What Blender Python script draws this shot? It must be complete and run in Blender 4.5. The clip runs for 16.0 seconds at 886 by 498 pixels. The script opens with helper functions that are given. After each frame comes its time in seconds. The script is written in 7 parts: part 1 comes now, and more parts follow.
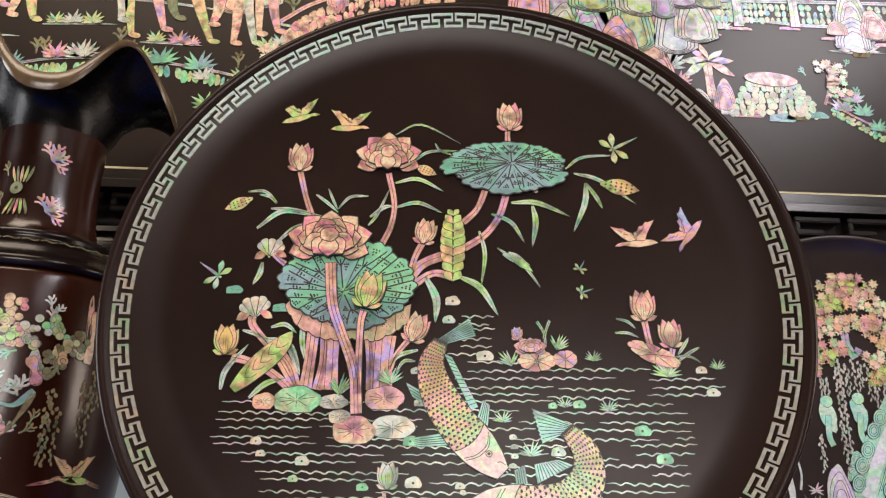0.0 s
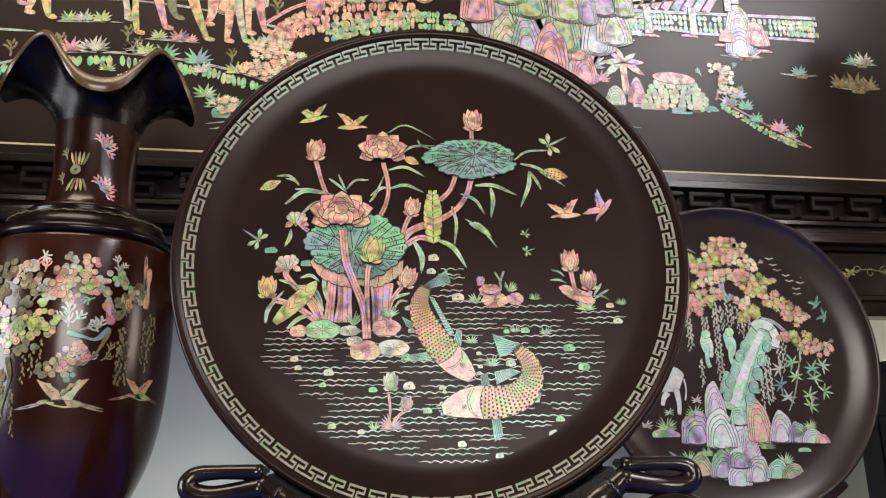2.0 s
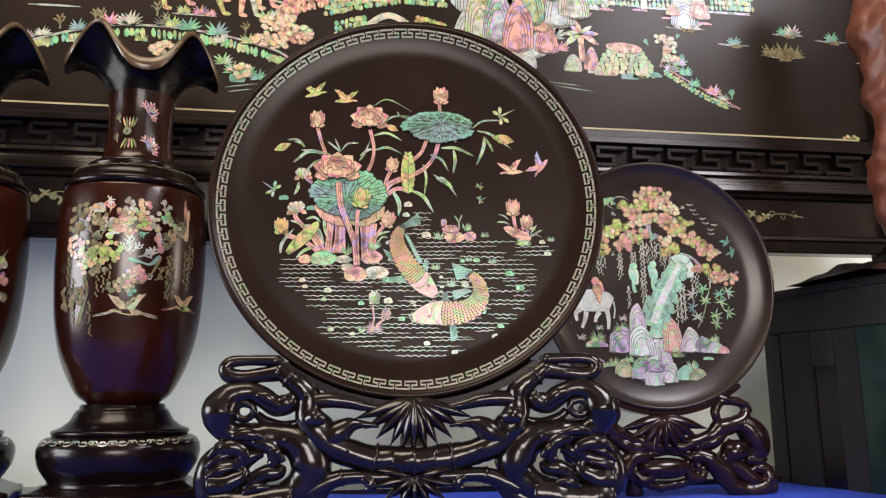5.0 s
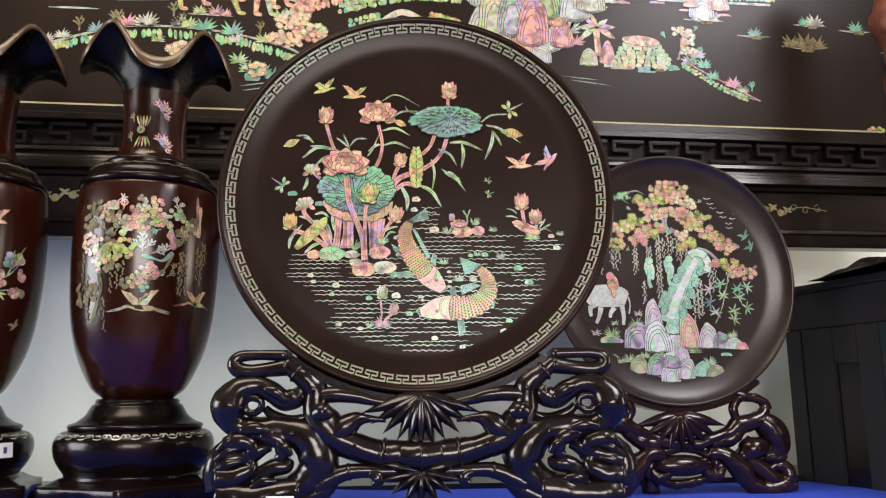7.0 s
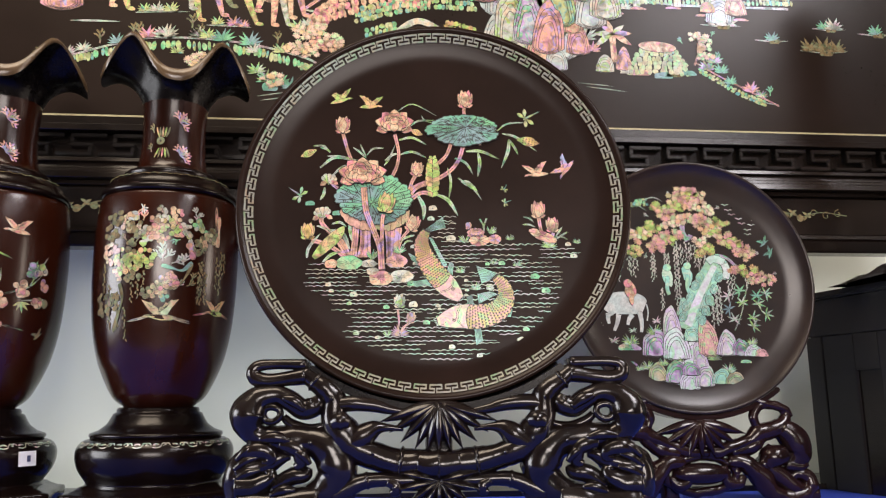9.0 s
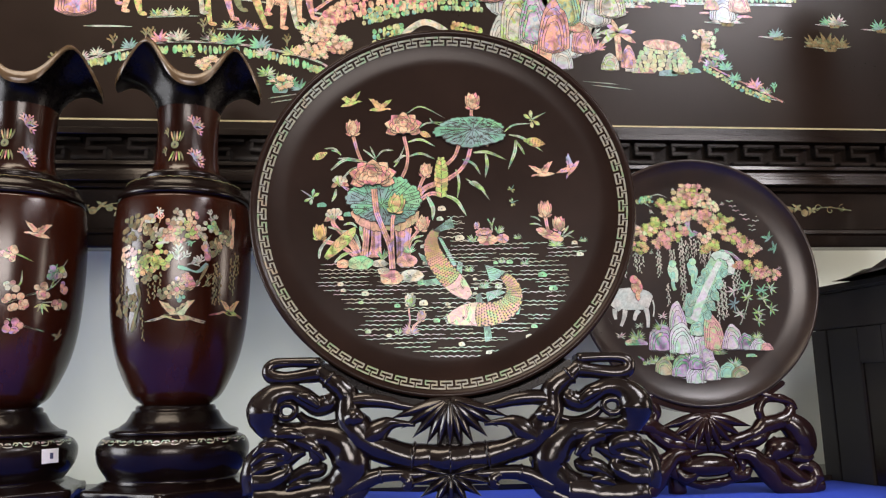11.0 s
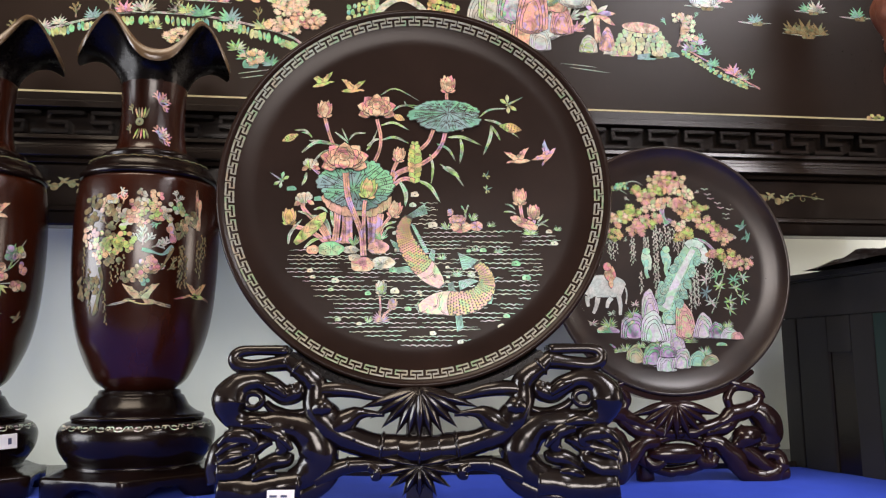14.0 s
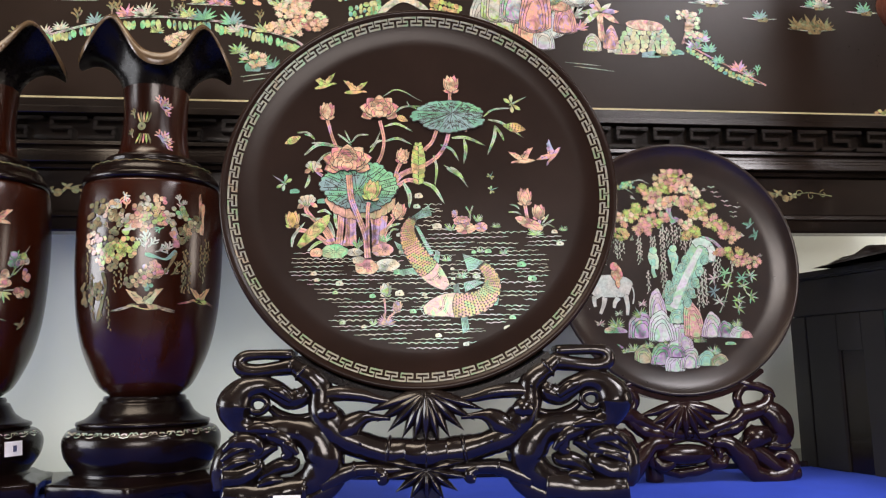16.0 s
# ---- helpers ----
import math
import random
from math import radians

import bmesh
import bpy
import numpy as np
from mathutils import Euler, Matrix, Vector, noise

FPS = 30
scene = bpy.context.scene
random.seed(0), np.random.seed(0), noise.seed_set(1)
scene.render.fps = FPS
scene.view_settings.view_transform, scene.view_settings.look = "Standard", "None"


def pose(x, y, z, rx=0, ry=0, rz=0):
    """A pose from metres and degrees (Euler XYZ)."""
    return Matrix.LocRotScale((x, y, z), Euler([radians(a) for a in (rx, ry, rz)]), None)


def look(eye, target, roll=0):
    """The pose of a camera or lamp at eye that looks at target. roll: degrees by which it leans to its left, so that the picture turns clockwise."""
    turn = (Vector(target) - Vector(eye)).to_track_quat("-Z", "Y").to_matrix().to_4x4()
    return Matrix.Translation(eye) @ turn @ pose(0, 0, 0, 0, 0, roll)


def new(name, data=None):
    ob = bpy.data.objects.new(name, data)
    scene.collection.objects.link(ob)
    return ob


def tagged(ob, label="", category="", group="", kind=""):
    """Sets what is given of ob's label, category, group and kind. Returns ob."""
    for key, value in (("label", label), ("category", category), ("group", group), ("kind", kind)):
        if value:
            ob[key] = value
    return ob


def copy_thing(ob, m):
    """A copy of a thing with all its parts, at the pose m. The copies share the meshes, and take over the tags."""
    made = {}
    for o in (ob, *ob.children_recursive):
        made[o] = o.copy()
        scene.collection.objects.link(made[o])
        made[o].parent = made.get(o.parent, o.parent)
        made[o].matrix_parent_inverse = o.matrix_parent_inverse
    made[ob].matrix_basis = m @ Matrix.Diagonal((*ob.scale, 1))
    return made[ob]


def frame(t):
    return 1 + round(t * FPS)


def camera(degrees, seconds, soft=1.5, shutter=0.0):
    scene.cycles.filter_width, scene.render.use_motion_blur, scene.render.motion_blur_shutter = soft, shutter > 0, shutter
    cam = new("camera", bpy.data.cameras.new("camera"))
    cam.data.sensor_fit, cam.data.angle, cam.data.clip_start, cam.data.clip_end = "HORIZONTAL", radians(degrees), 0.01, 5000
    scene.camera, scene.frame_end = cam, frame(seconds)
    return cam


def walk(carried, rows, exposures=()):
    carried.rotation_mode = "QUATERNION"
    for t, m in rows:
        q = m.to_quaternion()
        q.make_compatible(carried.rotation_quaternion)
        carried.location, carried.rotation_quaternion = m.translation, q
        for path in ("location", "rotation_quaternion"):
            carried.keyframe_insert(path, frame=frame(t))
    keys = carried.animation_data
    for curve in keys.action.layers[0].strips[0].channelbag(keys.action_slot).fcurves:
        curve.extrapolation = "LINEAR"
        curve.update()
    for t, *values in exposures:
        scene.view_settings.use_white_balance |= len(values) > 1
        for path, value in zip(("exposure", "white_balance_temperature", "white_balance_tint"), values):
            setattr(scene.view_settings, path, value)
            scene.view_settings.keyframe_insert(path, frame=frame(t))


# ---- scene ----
cam = camera(59.1, 16.0, soft=1.2)
PATH = [
    (0, (-0.0269, -0.173, 1.0615), (0.1141, 1.724, 1.677), 0.48),
    (0.5, (-0.0184, -0.211, 1.0501), (0.1136, 1.68, 1.689), 0.77),
    (1, (-0.0379, -0.237, 1.039), (0.1424, 1.649, 1.6817), 0.27),
    (1.5, (-0.0786, -0.299, 1.0227), (0.1927, 1.591, 1.6195), -0.5),
    (2, (-0.0955, -0.367, 1.0035), (0.2279, 1.535, 1.5309), -1.16),
    (2.5, (-0.0777, -0.426, 0.9967), (0.2205, 1.493, 1.4781), -1.05),
    (3, (-0.0535, -0.486, 0.9796), (0.1523, 1.457, 1.406), -0.25),
    (3.5, (-0.0419, -0.536, 0.9701), (0.1139, 1.417, 1.3737), 0.45),
    (4, (-0.0661, -0.564, 0.9641), (0.1322, 1.387, 1.3569), 0.36),
    (4.5, (-0.0963, -0.588, 0.9615), (0.2092, 1.353, 1.3335), -0.42),
    (4.7, (-0.1004, -0.603, 0.9596), (0.2279, 1.336, 1.3267), -0.61),
    (6.8, (-0.0688, -0.607, 0.9502), (0.1895, 1.342, 1.3183), -0.62),
    (7, (-0.0688, -0.605, 0.9502), (0.1785, 1.346, 1.3178), -0.53),
    (7.5, (-0.0686, -0.608, 0.9542), (0.1568, 1.345, 1.3238), -0.53),
    (8, (-0.0706, -0.608, 0.9543), (0.144, 1.345, 1.3303), -0.53),
    (8.5, (-0.0676, -0.606, 0.9542), (0.1402, 1.346, 1.3345), -0.53),
    (11, (-0.0724, -0.632, 0.9574), (0.1107, 1.326, 1.3228), -1.03),
    (11.5, (-0.0693, -0.631, 0.9603), (0.1177, 1.331, 1.3014), -1.23),
    (12, (-0.0646, -0.638, 0.9771), (0.1454, 1.325, 1.2922), -1.02),
    (12.5, (-0.0656, -0.639, 0.9761), (0.1726, 1.324, 1.274), -0.61),
    (13, (-0.0656, -0.635, 0.9771), (0.1804, 1.328, 1.2697), -0.51),
    (13.5, (-0.0656, -0.624, 0.9771), (0.1834, 1.339, 1.2686), -0.31),
    (14, (-0.0694, -0.617, 0.9803), (0.1816, 1.345, 1.2736), -0.41),
    (14.5, (-0.0665, -0.614, 0.9782), (0.1845, 1.348, 1.2715), -0.71),
    (15, (-0.0645, -0.609, 0.9801), (0.1894, 1.354, 1.2703), -0.91),
    (15.5, (-0.0664, -0.607, 0.9812), (0.1808, 1.355, 1.2777), -0.91),
    (16, (-0.0664, -0.609, 0.9812), (0.1688, 1.355, 1.2792), -1.01),
]
walk(cam, [(t, look(eye, target, roll)) for t, eye, target, roll in PATH], ((0.0, -0.06, 6750, 18), (3.0, 0.03, 6750, 18), (4.5, 0.12, 6750, 18), (16.0, 0.12, 6750, 18)))

# ---- world and lights ----
world = bpy.data.worlds.new("world")
scene.world = world
world.use_nodes = True
world.node_tree.nodes["Background"].inputs[0].default_value = (0.75, 0.85, 1.0, 1)
world.node_tree.nodes["Background"].inputs[1].default_value = 0.12


def area(name, place, target, sx, sy, power, colour):
    lamp = bpy.data.lights.new(name, "AREA")
    lamp.shape, lamp.size, lamp.size_y, lamp.energy, lamp.color = "RECTANGLE", sx, sy, power, colour
    ob = new(name, lamp)
    ob.matrix_world = look(place, target)
    return ob


area("doorway_daylight", (0.15, -3.62, 1.7), (-0.1, 0.5, 1.1), 1.7, 1.05, 80, (1.0, 0.95, 0.88))
area("window_daylight", (-3.1, -0.25, 1.35), (0.0, 0.85, 1.0), 1.5, 1.3, 70, (0.9, 0.97, 1.0))
area("unseen_ceiling_light", (1.5, -0.95, 2.76), (1.5, -0.949, 0), 0.8, 0.9, 42, (0.97, 0.98, 1.0))
# Added dim panel: stands in for a bright ceiling patch, greys the panel.
area("unseen_ceiling_light", (1.75, -2.3, 2.76), (1.75, -2.299, 0), 0.9, 0.9, 10, (0.97, 0.98, 1.0))
# Added warm light, placed for gold glints on the left mouldings.
area("unseen_ceiling_light", (-0.7, -0.2, 2.76), (-0.7, -0.199, 0), 1.2, 0.8, 25, (1.0, 0.88, 0.68))
# Added fill from the right, brightens the wall behind the stands.
area("window_daylight", (3.1, -0.3, 1.3), (0.0, 0.85, 1.0), 1.4, 1.3, 46, (1.0, 0.9, 0.76))


# ---- materials ----
def material(name, colour, rough=0.5, metal=0.0, spec=0.5, coat=0.0):
    m = bpy.data.materials.new(name)
    m.use_nodes = True
    b = m.node_tree.nodes["Principled BSDF"]
    b.inputs["Base Color"].default_value = (*colour, 1)
    b.inputs["Roughness"].default_value = rough
    b.inputs["Metallic"].default_value = metal
    b.inputs["Specular IOR Level"].default_value = spec
    b.inputs["Coat Weight"].default_value = coat
    b.inputs["Coat Roughness"].default_value = 0.08
    return m


def node(m, kind, **values):
    n = m.node_tree.nodes.new(kind)
    for key, value in values.items():
        n.inputs[key.replace("_", " ")].default_value = value
    return n


def ramp(m, stops, source):
    r = m.node_tree.nodes.new("ShaderNodeValToRGB")
    els = r.color_ramp.elements
    while len(els) < len(stops):
        els.new(0.5)
    for el, (p, c) in zip(els, stops):
        el.position, el.color = p, (*c, 1)
    m.node_tree.links.new(source, r.inputs[0])
    return r


def worn(m, stops, scale, rough=(0.2, 0.4), bump=0.0, stretch=(1, 1, 1), fine=180.0):
    """Colour from noise at one scale, roughness and relief from a finer one."""
    tree, bsdf = m.node_tree, m.node_tree.nodes["Principled BSDF"]
    co = tree.nodes.new("ShaderNodeTexCoord")
    mp = tree.nodes.new("ShaderNodeMapping")
    mp.inputs["Scale"].default_value = stretch
    tree.links.new(co.outputs["Object"], mp.inputs[0])
    big = node(m, "ShaderNodeTexNoise", Scale=scale, Detail=6.0, Roughness=0.6)
    tree.links.new(mp.outputs[0], big.inputs["Vector"])
    small = node(m, "ShaderNodeTexNoise", Scale=fine, Detail=4.0)
    tree.links.new(mp.outputs[0], small.inputs["Vector"])
    c = ramp(m, stops, big.outputs[0])
    tree.links.new(c.outputs[0], bsdf.inputs["Base Color"])
    mr = node(m, "ShaderNodeMapRange", To_Min=rough[0], To_Max=rough[1])
    mix = m.node_tree.nodes.new("ShaderNodeMath")
    mix.operation = "MULTIPLY_ADD"
    mix.inputs[1].default_value = 0.5
    half = m.node_tree.nodes.new("ShaderNodeMath")
    half.operation = "MULTIPLY"
    half.inputs[1].default_value = 0.5
    tree.links.new(big.outputs[0], half.inputs[0])
    tree.links.new(small.outputs[0], mix.inputs[0])
    tree.links.new(half.outputs[0], mix.inputs[2])
    tree.links.new(mix.outputs[0], mr.inputs[0])
    tree.links.new(mr.outputs[0], bsdf.inputs["Roughness"])
    if bump:
        bp = node(m, "ShaderNodeBump", Strength=bump, Distance=0.001)
        tree.links.new(small.outputs[0], bp.inputs["Height"])
        tree.links.new(bp.outputs[0], bsdf.inputs["Normal"])
    return m


LACQUER = worn(material("brown_black_lacquer", (0.02, 0.013, 0.01)), [(0.3, (0.0115, 0.0062, 0.0047)), (0.7, (0.0185, 0.0097, 0.0074))], 9, (0.2, 0.3), 0.03)
LACQUER.node_tree.nodes["Principled BSDF"].inputs["Specular IOR Level"].default_value = 0.14
RIM = worn(material("dark_rim_lacquer", (0.02, 0.013, 0.01)), [(0.3, (0.012, 0.009, 0.009)), (0.75, (0.03, 0.018, 0.014))], 14, (0.24, 0.34), 0.01)
BLACK = worn(material("black_carved_wood", (0.01, 0.008, 0.008)), [(0.3, (0.004, 0.003, 0.0032)), (0.8, (0.013, 0.0078, 0.0064))], 20, (0.11, 0.25), 0.12, fine=160)
MAROON = worn(material("maroon_carved_wood", (0.02, 0.008, 0.008)), [(0.3, (0.008, 0.0038, 0.0042)), (0.8, (0.027, 0.010, 0.0095))], 20, (0.11, 0.25), 0.12, fine=160)
VASE = worn(material("red_brown_lacquered_wood", (0.05, 0.012, 0.006)), [(0.25, (0.007, 0.0018, 0.0010)), (0.5, (0.025, 0.0050, 0.0019)), (0.8, (0.058, 0.0120, 0.0036))], 7, (0.15, 0.27), 0.03, (1, 1, 0.35))
VASE_DARK = worn(material("dark_turned_wood", (0.015, 0.008, 0.007)), [(0.3, (0.0026, 0.0018, 0.0019)), (0.8, (0.010, 0.0045, 0.0036))], 12, (0.15, 0.28), 0.05)
# Mouth shade painted as near-black; also mutes reflections on stand ledge and bars.
MOUTH = worn(material("shaded_black_lacquer", (0.003, 0.002, 0.002)), [(0.3, (0.0018, 0.0014, 0.0016)), (0.8, (0.0045, 0.003, 0.003))], 12, (0.22, 0.34), 0.02)
MOUTH.node_tree.nodes["Principled BSDF"].inputs["Specular IOR Level"].default_value = 0.16
PANEL = worn(material("panel_lacquer", (0.02, 0.014, 0.012)), [(0.3, (0.0120, 0.0070, 0.0050)), (0.7, (0.0195, 0.0118, 0.0088))], 4, (0.24, 0.34), 0.02)
FRAME = worn(material("black_frame_wood", (0.012, 0.009, 0.008)), [(0.3, (0.005, 0.004, 0.004)), (0.8, (0.018, 0.012, 0.009))], 18, (0.12, 0.28), 0.08, (0.2, 1, 1))
FRET = worn(material("black_fret_wood", (0.012, 0.009, 0.008)), [(0.3, (0.004, 0.0035, 0.0035)), (0.8, (0.012, 0.009, 0.008))], 18, (0.16, 0.26), 0.0)
FRET.node_tree.nodes["Principled BSDF"].inputs["Specular IOR Level"].default_value = 0.75
CLOTH = worn(material("blue_cloth", (0.02, 0.05, 0.5)), [(0.3, (0.020, 0.074, 0.64)), (0.7, (0.032, 0.098, 0.79))], 10, (0.75, 0.95), 0.5, fine=900)
WALL = worn(material("grey_painted_wall", (0.6, 0.65, 0.65)), [(0.3, (0.73, 0.81, 0.735)), (0.7, (0.79, 0.86, 0.79))], 3, (0.6, 0.8), 0.1)
# Unseen ceiling, kept dark brown to cut the sheen on the panel.
CEILING = worn(material("dim_ceiling_paint", (0.6, 0.6, 0.58)), [(0.3, (0.15, 0.12, 0.095)), (0.7, (0.19, 0.155, 0.125))], 3, (0.7, 0.9), 0.1)
FLOOR = worn(material("floor_tiles", (0.25, 0.22, 0.2)), [(0.3, (0.2, 0.18, 0.16)), (0.7, (0.3, 0.27, 0.24))], 3, (0.2, 0.4), 0.05)
for soft_one, level in ((BLACK, 0.5), (MAROON, 0.5), (FRAME, 0.42), (PANEL, 0.27), (RIM, 0.42), (VASE_DARK, 0.28)):
    soft_one.node_tree.nodes["Principled BSDF"].inputs["Specular IOR Level"].default_value = level
# Unseen walls in dark warm brown, to dim and warm the lacquer's reflections.
DIM = worn(material("unseen_dim_wall", (0.2, 0.16, 0.12)), [(0.3, (0.1, 0.068, 0.048)), (0.7, (0.15, 0.105, 0.078))], 3, (0.6, 0.8), 0.1)
CABINET = worn(material("charcoal_cabinet", (0.02, 0.02, 0.022)), [(0.3, (0.009, 0.008, 0.0082)), (0.7, (0.016, 0.0145, 0.0142))], 8, (0.35, 0.55), 0.05)
SMOKED = material("smoked_green_glass", (0.011, 0.028, 0.023), 0.16, 0, 0.5)
REDWOOD = worn(material("reddish_carved_wood", (0.2, 0.06, 0.035)), [(0.3, (0.09, 0.025, 0.015)), (0.8, (0.26, 0.085, 0.05))], 25, (0.3, 0.5), 0.3)
PAPER = worn(material("white_paper", (0.75, 0.75, 0.75)), [(0.3, (0.7, 0.7, 0.7)), (0.7, (0.8, 0.8, 0.79))], 60, (0.7, 0.9), 0.1)
INK = material("pen_ink", (0.05, 0.06, 0.12), 0.6)
ENGRAVED = material("engraved_black", (0.02, 0.016, 0.014), 0.5)


def pearl(name, stops, scale, random_weight=0.4, rough=0.24, sheen=0.4, floor=0.42):
    """Mother of pearl: colour drifts with noise and from piece to piece."""
    m = material(name, (0.5, 0.5, 0.5), rough, 0.0, sheen)
    tree, bsdf = m.node_tree, m.node_tree.nodes["Principled BSDF"]
    co = tree.nodes.new("ShaderNodeTexCoord")
    drift = node(m, "ShaderNodeTexNoise", Scale=scale, Detail=3.0, Roughness=0.55, Distortion=1.2)
    tree.links.new(co.outputs["Object"], drift.inputs["Vector"])
    geo_n = tree.nodes.new("ShaderNodeNewGeometry")
    add = tree.nodes.new("ShaderNodeMath")
    add.operation = "MULTIPLY_ADD"
    add.inputs[1].default_value = random_weight
    stretch = node(m, "ShaderNodeMapRange", From_Min=0.34, From_Max=0.66, To_Min=0.0, To_Max=1.0 - random_weight)
    tree.links.new(drift.outputs[0], stretch.inputs[0])
    tree.links.new(geo_n.outputs["Random Per Island"], add.inputs[0])
    tree.links.new(stretch.outputs[0], add.inputs[2])
    c = ramp(m, stops, add.outputs[0])
    grain = node(m, "ShaderNodeTexNoise", Scale=scale * 9, Detail=5.0, Roughness=0.7)
    tree.links.new(co.outputs["Object"], grain.inputs["Vector"])
    g = ramp(m, [(0.25, (0.62, 0.62, 0.62)), (0.6, (1, 1, 1))], grain.outputs[0])
    mul = tree.nodes.new("ShaderNodeMix")
    mul.data_type, mul.blend_type = "RGBA", "MULTIPLY"
    mul.inputs[0].default_value = 1.0
    tree.links.new(c.outputs[0], mul.inputs[6])
    tree.links.new(g.outputs[0], mul.inputs[7])
    deep = node(m, "ShaderNodeTexNoise", Scale=scale * 1.3, Detail=2.0, Distortion=0.6)
    tree.links.new(co.outputs["Object"], deep.inputs["Vector"])
    dk = ramp(m, [(0.33, (floor, floor, floor)), (0.56, (1, 1, 1))], deep.outputs[0])
    both = tree.nodes.new("ShaderNodeMix")
    both.data_type, both.blend_type = "RGBA", "MULTIPLY"
    both.inputs[0].default_value = 1.0
    tree.links.new(mul.outputs[2], both.inputs[6])
    tree.links.new(dk.outputs[0], both.inputs[7])
    tree.links.new(both.outputs[2], bsdf.inputs["Base Color"])
    bsdf.inputs["Thin Film Thickness"].default_value = 420
    bsdf.inputs["Thin Film IOR"].default_value = 1.5
    return m


PINK, ROSE, PEACH, CREAM, GOLD = (0.8, 0.36, 0.42), (0.74, 0.26, 0.31), (0.8, 0.46, 0.28), (0.74, 0.62, 0.42), (0.72, 0.55, 0.16)
LIME, GREEN, TEAL, SKY, LILAC, SILVER = (0.42, 0.7, 0.2), (0.2, 0.68, 0.34), (0.13, 0.42, 0.37), (0.3, 0.5, 0.66), (0.62, 0.36, 0.7), (0.6, 0.62, 0.58)
P_FLOWER = pearl("pearl_pink", [(0.05, PINK), (0.3, ROSE), (0.45, PEACH), (0.6, CREAM), (0.75, PEACH), (1, PINK)], 60)
P_LEAF = pearl("pearl_green", [(0.0, (0.2, 0.32, 0.34)), (0.3, (0.28, 0.42, 0.44)), (0.52, (0.2, 0.5, 0.36)), (0.75, (0.24, 0.6, 0.32)), (1, (0.34, 0.62, 0.4))], 17, 0.25, floor=0.6)
P_BLADE = pearl("pearl_blade", [(0.0, TEAL), (0.35, LIME), (0.6, SILVER), (0.8, GREEN), (1, LILAC)], 50)
P_STEM = pearl("pearl_lilac", [(0.0, LILAC), (0.35, PINK), (0.6, PEACH), (0.8, LILAC), (1, SKY)], 50)
P_ROCK = pearl("pearl_rock", [(0.0, PINK), (0.3, CREAM), (0.6, SILVER), (0.8, LIME), (1, PEACH)], 50)
P_GOLD = pearl("pearl_gold", [(0.0, GOLD), (0.4, LIME), (0.7, PEACH), (1, GOLD)], 60)
P_WAVE = pearl("pearl_silver", [(0.0, (0.6, 0.61, 0.57)), (0.3, (0.68, 0.6, 0.46)), (0.5, (0.42, 0.66, 0.5)), (0.65, (0.62, 0.62, 0.6)), (0.85, (0.7, 0.46, 0.52)), (1, (0.58, 0.62, 0.62))], 40)
P_KEY = pearl("pearl_key", [(0.0, (0.40, 0.40, 0.33)), (0.2, (0.54, 0.45, 0.26)), (0.4, (0.30, 0.46, 0.28)), (0.55, (0.46, 0.42, 0.32)), (0.75, (0.42, 0.42, 0.37)), (0.9, (0.5, 0.38, 0.26)), (1, (0.52, 0.34, 0.36))], 30)
P_BLOOM = pearl("pearl_bloom", [(0.0, (0.88, 0.46, 0.42)), (0.2, (0.88, 0.64, 0.32)), (0.4, (0.85, 0.58, 0.5)), (0.55, (0.86, 0.78, 0.5)), (0.72, (0.45, 0.85, 0.42)), (0.85, (0.9, 0.6, 0.55)), (1, (0.85, 0.7, 0.25))], 40, 0.6, floor=0.7)
info = P_KEY.node_tree.nodes.new("ShaderNodeObjectInfo")
for lk in list(P_KEY.node_tree.links):
    if lk.from_socket.name == "Random Per Island":
        P_KEY.node_tree.links.new(info.outputs["Random"], lk.to_socket)
P_SCALE = pearl("pearl_scale", [(0.0, (0.66, 0.46, 0.15)), (0.25, (0.8, 0.5, 0.2)), (0.42, (0.82, 0.34, 0.34)), (0.58, (0.7, 0.5, 0.18)), (0.78, (0.4, 0.58, 0.24)), (1, (0.72, 0.4, 0.26))], 30, 0.3, floor=0.6)
P_MIX = pearl("pearl_mixed", [(0.0, PINK), (0.2, CREAM), (0.4, GREEN), (0.6, LILAC), (0.8, SILVER), (1, SKY)], 35)
P_STONE = pearl("pearl_stone", [(0.0, (0.66, 0.5, 0.52)), (0.25, (0.62, 0.6, 0.5)), (0.45, (0.7, 0.68, 0.62)), (0.65, (0.5, 0.64, 0.6)), (0.82, (0.58, 0.48, 0.68)), (1, (0.6, 0.7, 0.66))], 26, floor=0.55)
P_CLIFF = pearl("pearl_cliff", [(0.0, LIME), (0.25, (0.66, 0.6, 0.36)), (0.5, GREEN), (0.7, (0.6, 0.56, 0.2)), (0.85, (0.2, 0.52, 0.5)), (1, TEAL)], 60, 0.75, floor=0.5)
# Golden-brown base colour paints the warm reflection along the vase lip.
LIP = worn(material("warm_sheen_lip", (0.1, 0.06, 0.03)), [(0.3, (0.05, 0.03, 0.016)), (0.7, (0.13, 0.085, 0.045))], 30, (0.16, 0.3), 0.03)
BRASS_LINE = worn(material("dull_gold_shell", (0.4, 0.35, 0.2), 0.3), [(0.3, (0.3, 0.27, 0.16)), (0.5, (0.5, 0.46, 0.28)), (0.7, (0.42, 0.3, 0.2))], 25, (0.2, 0.4))
P_MINT = pearl("pearl_mint", [(0.0, (0.25, 0.7, 0.48)), (0.35, (0.5, 0.8, 0.5)), (0.6, (0.32, 0.72, 0.62)), (0.8, (0.62, 0.76, 0.6)), (1, (0.25, 0.68, 0.42))], 30, floor=0.75)
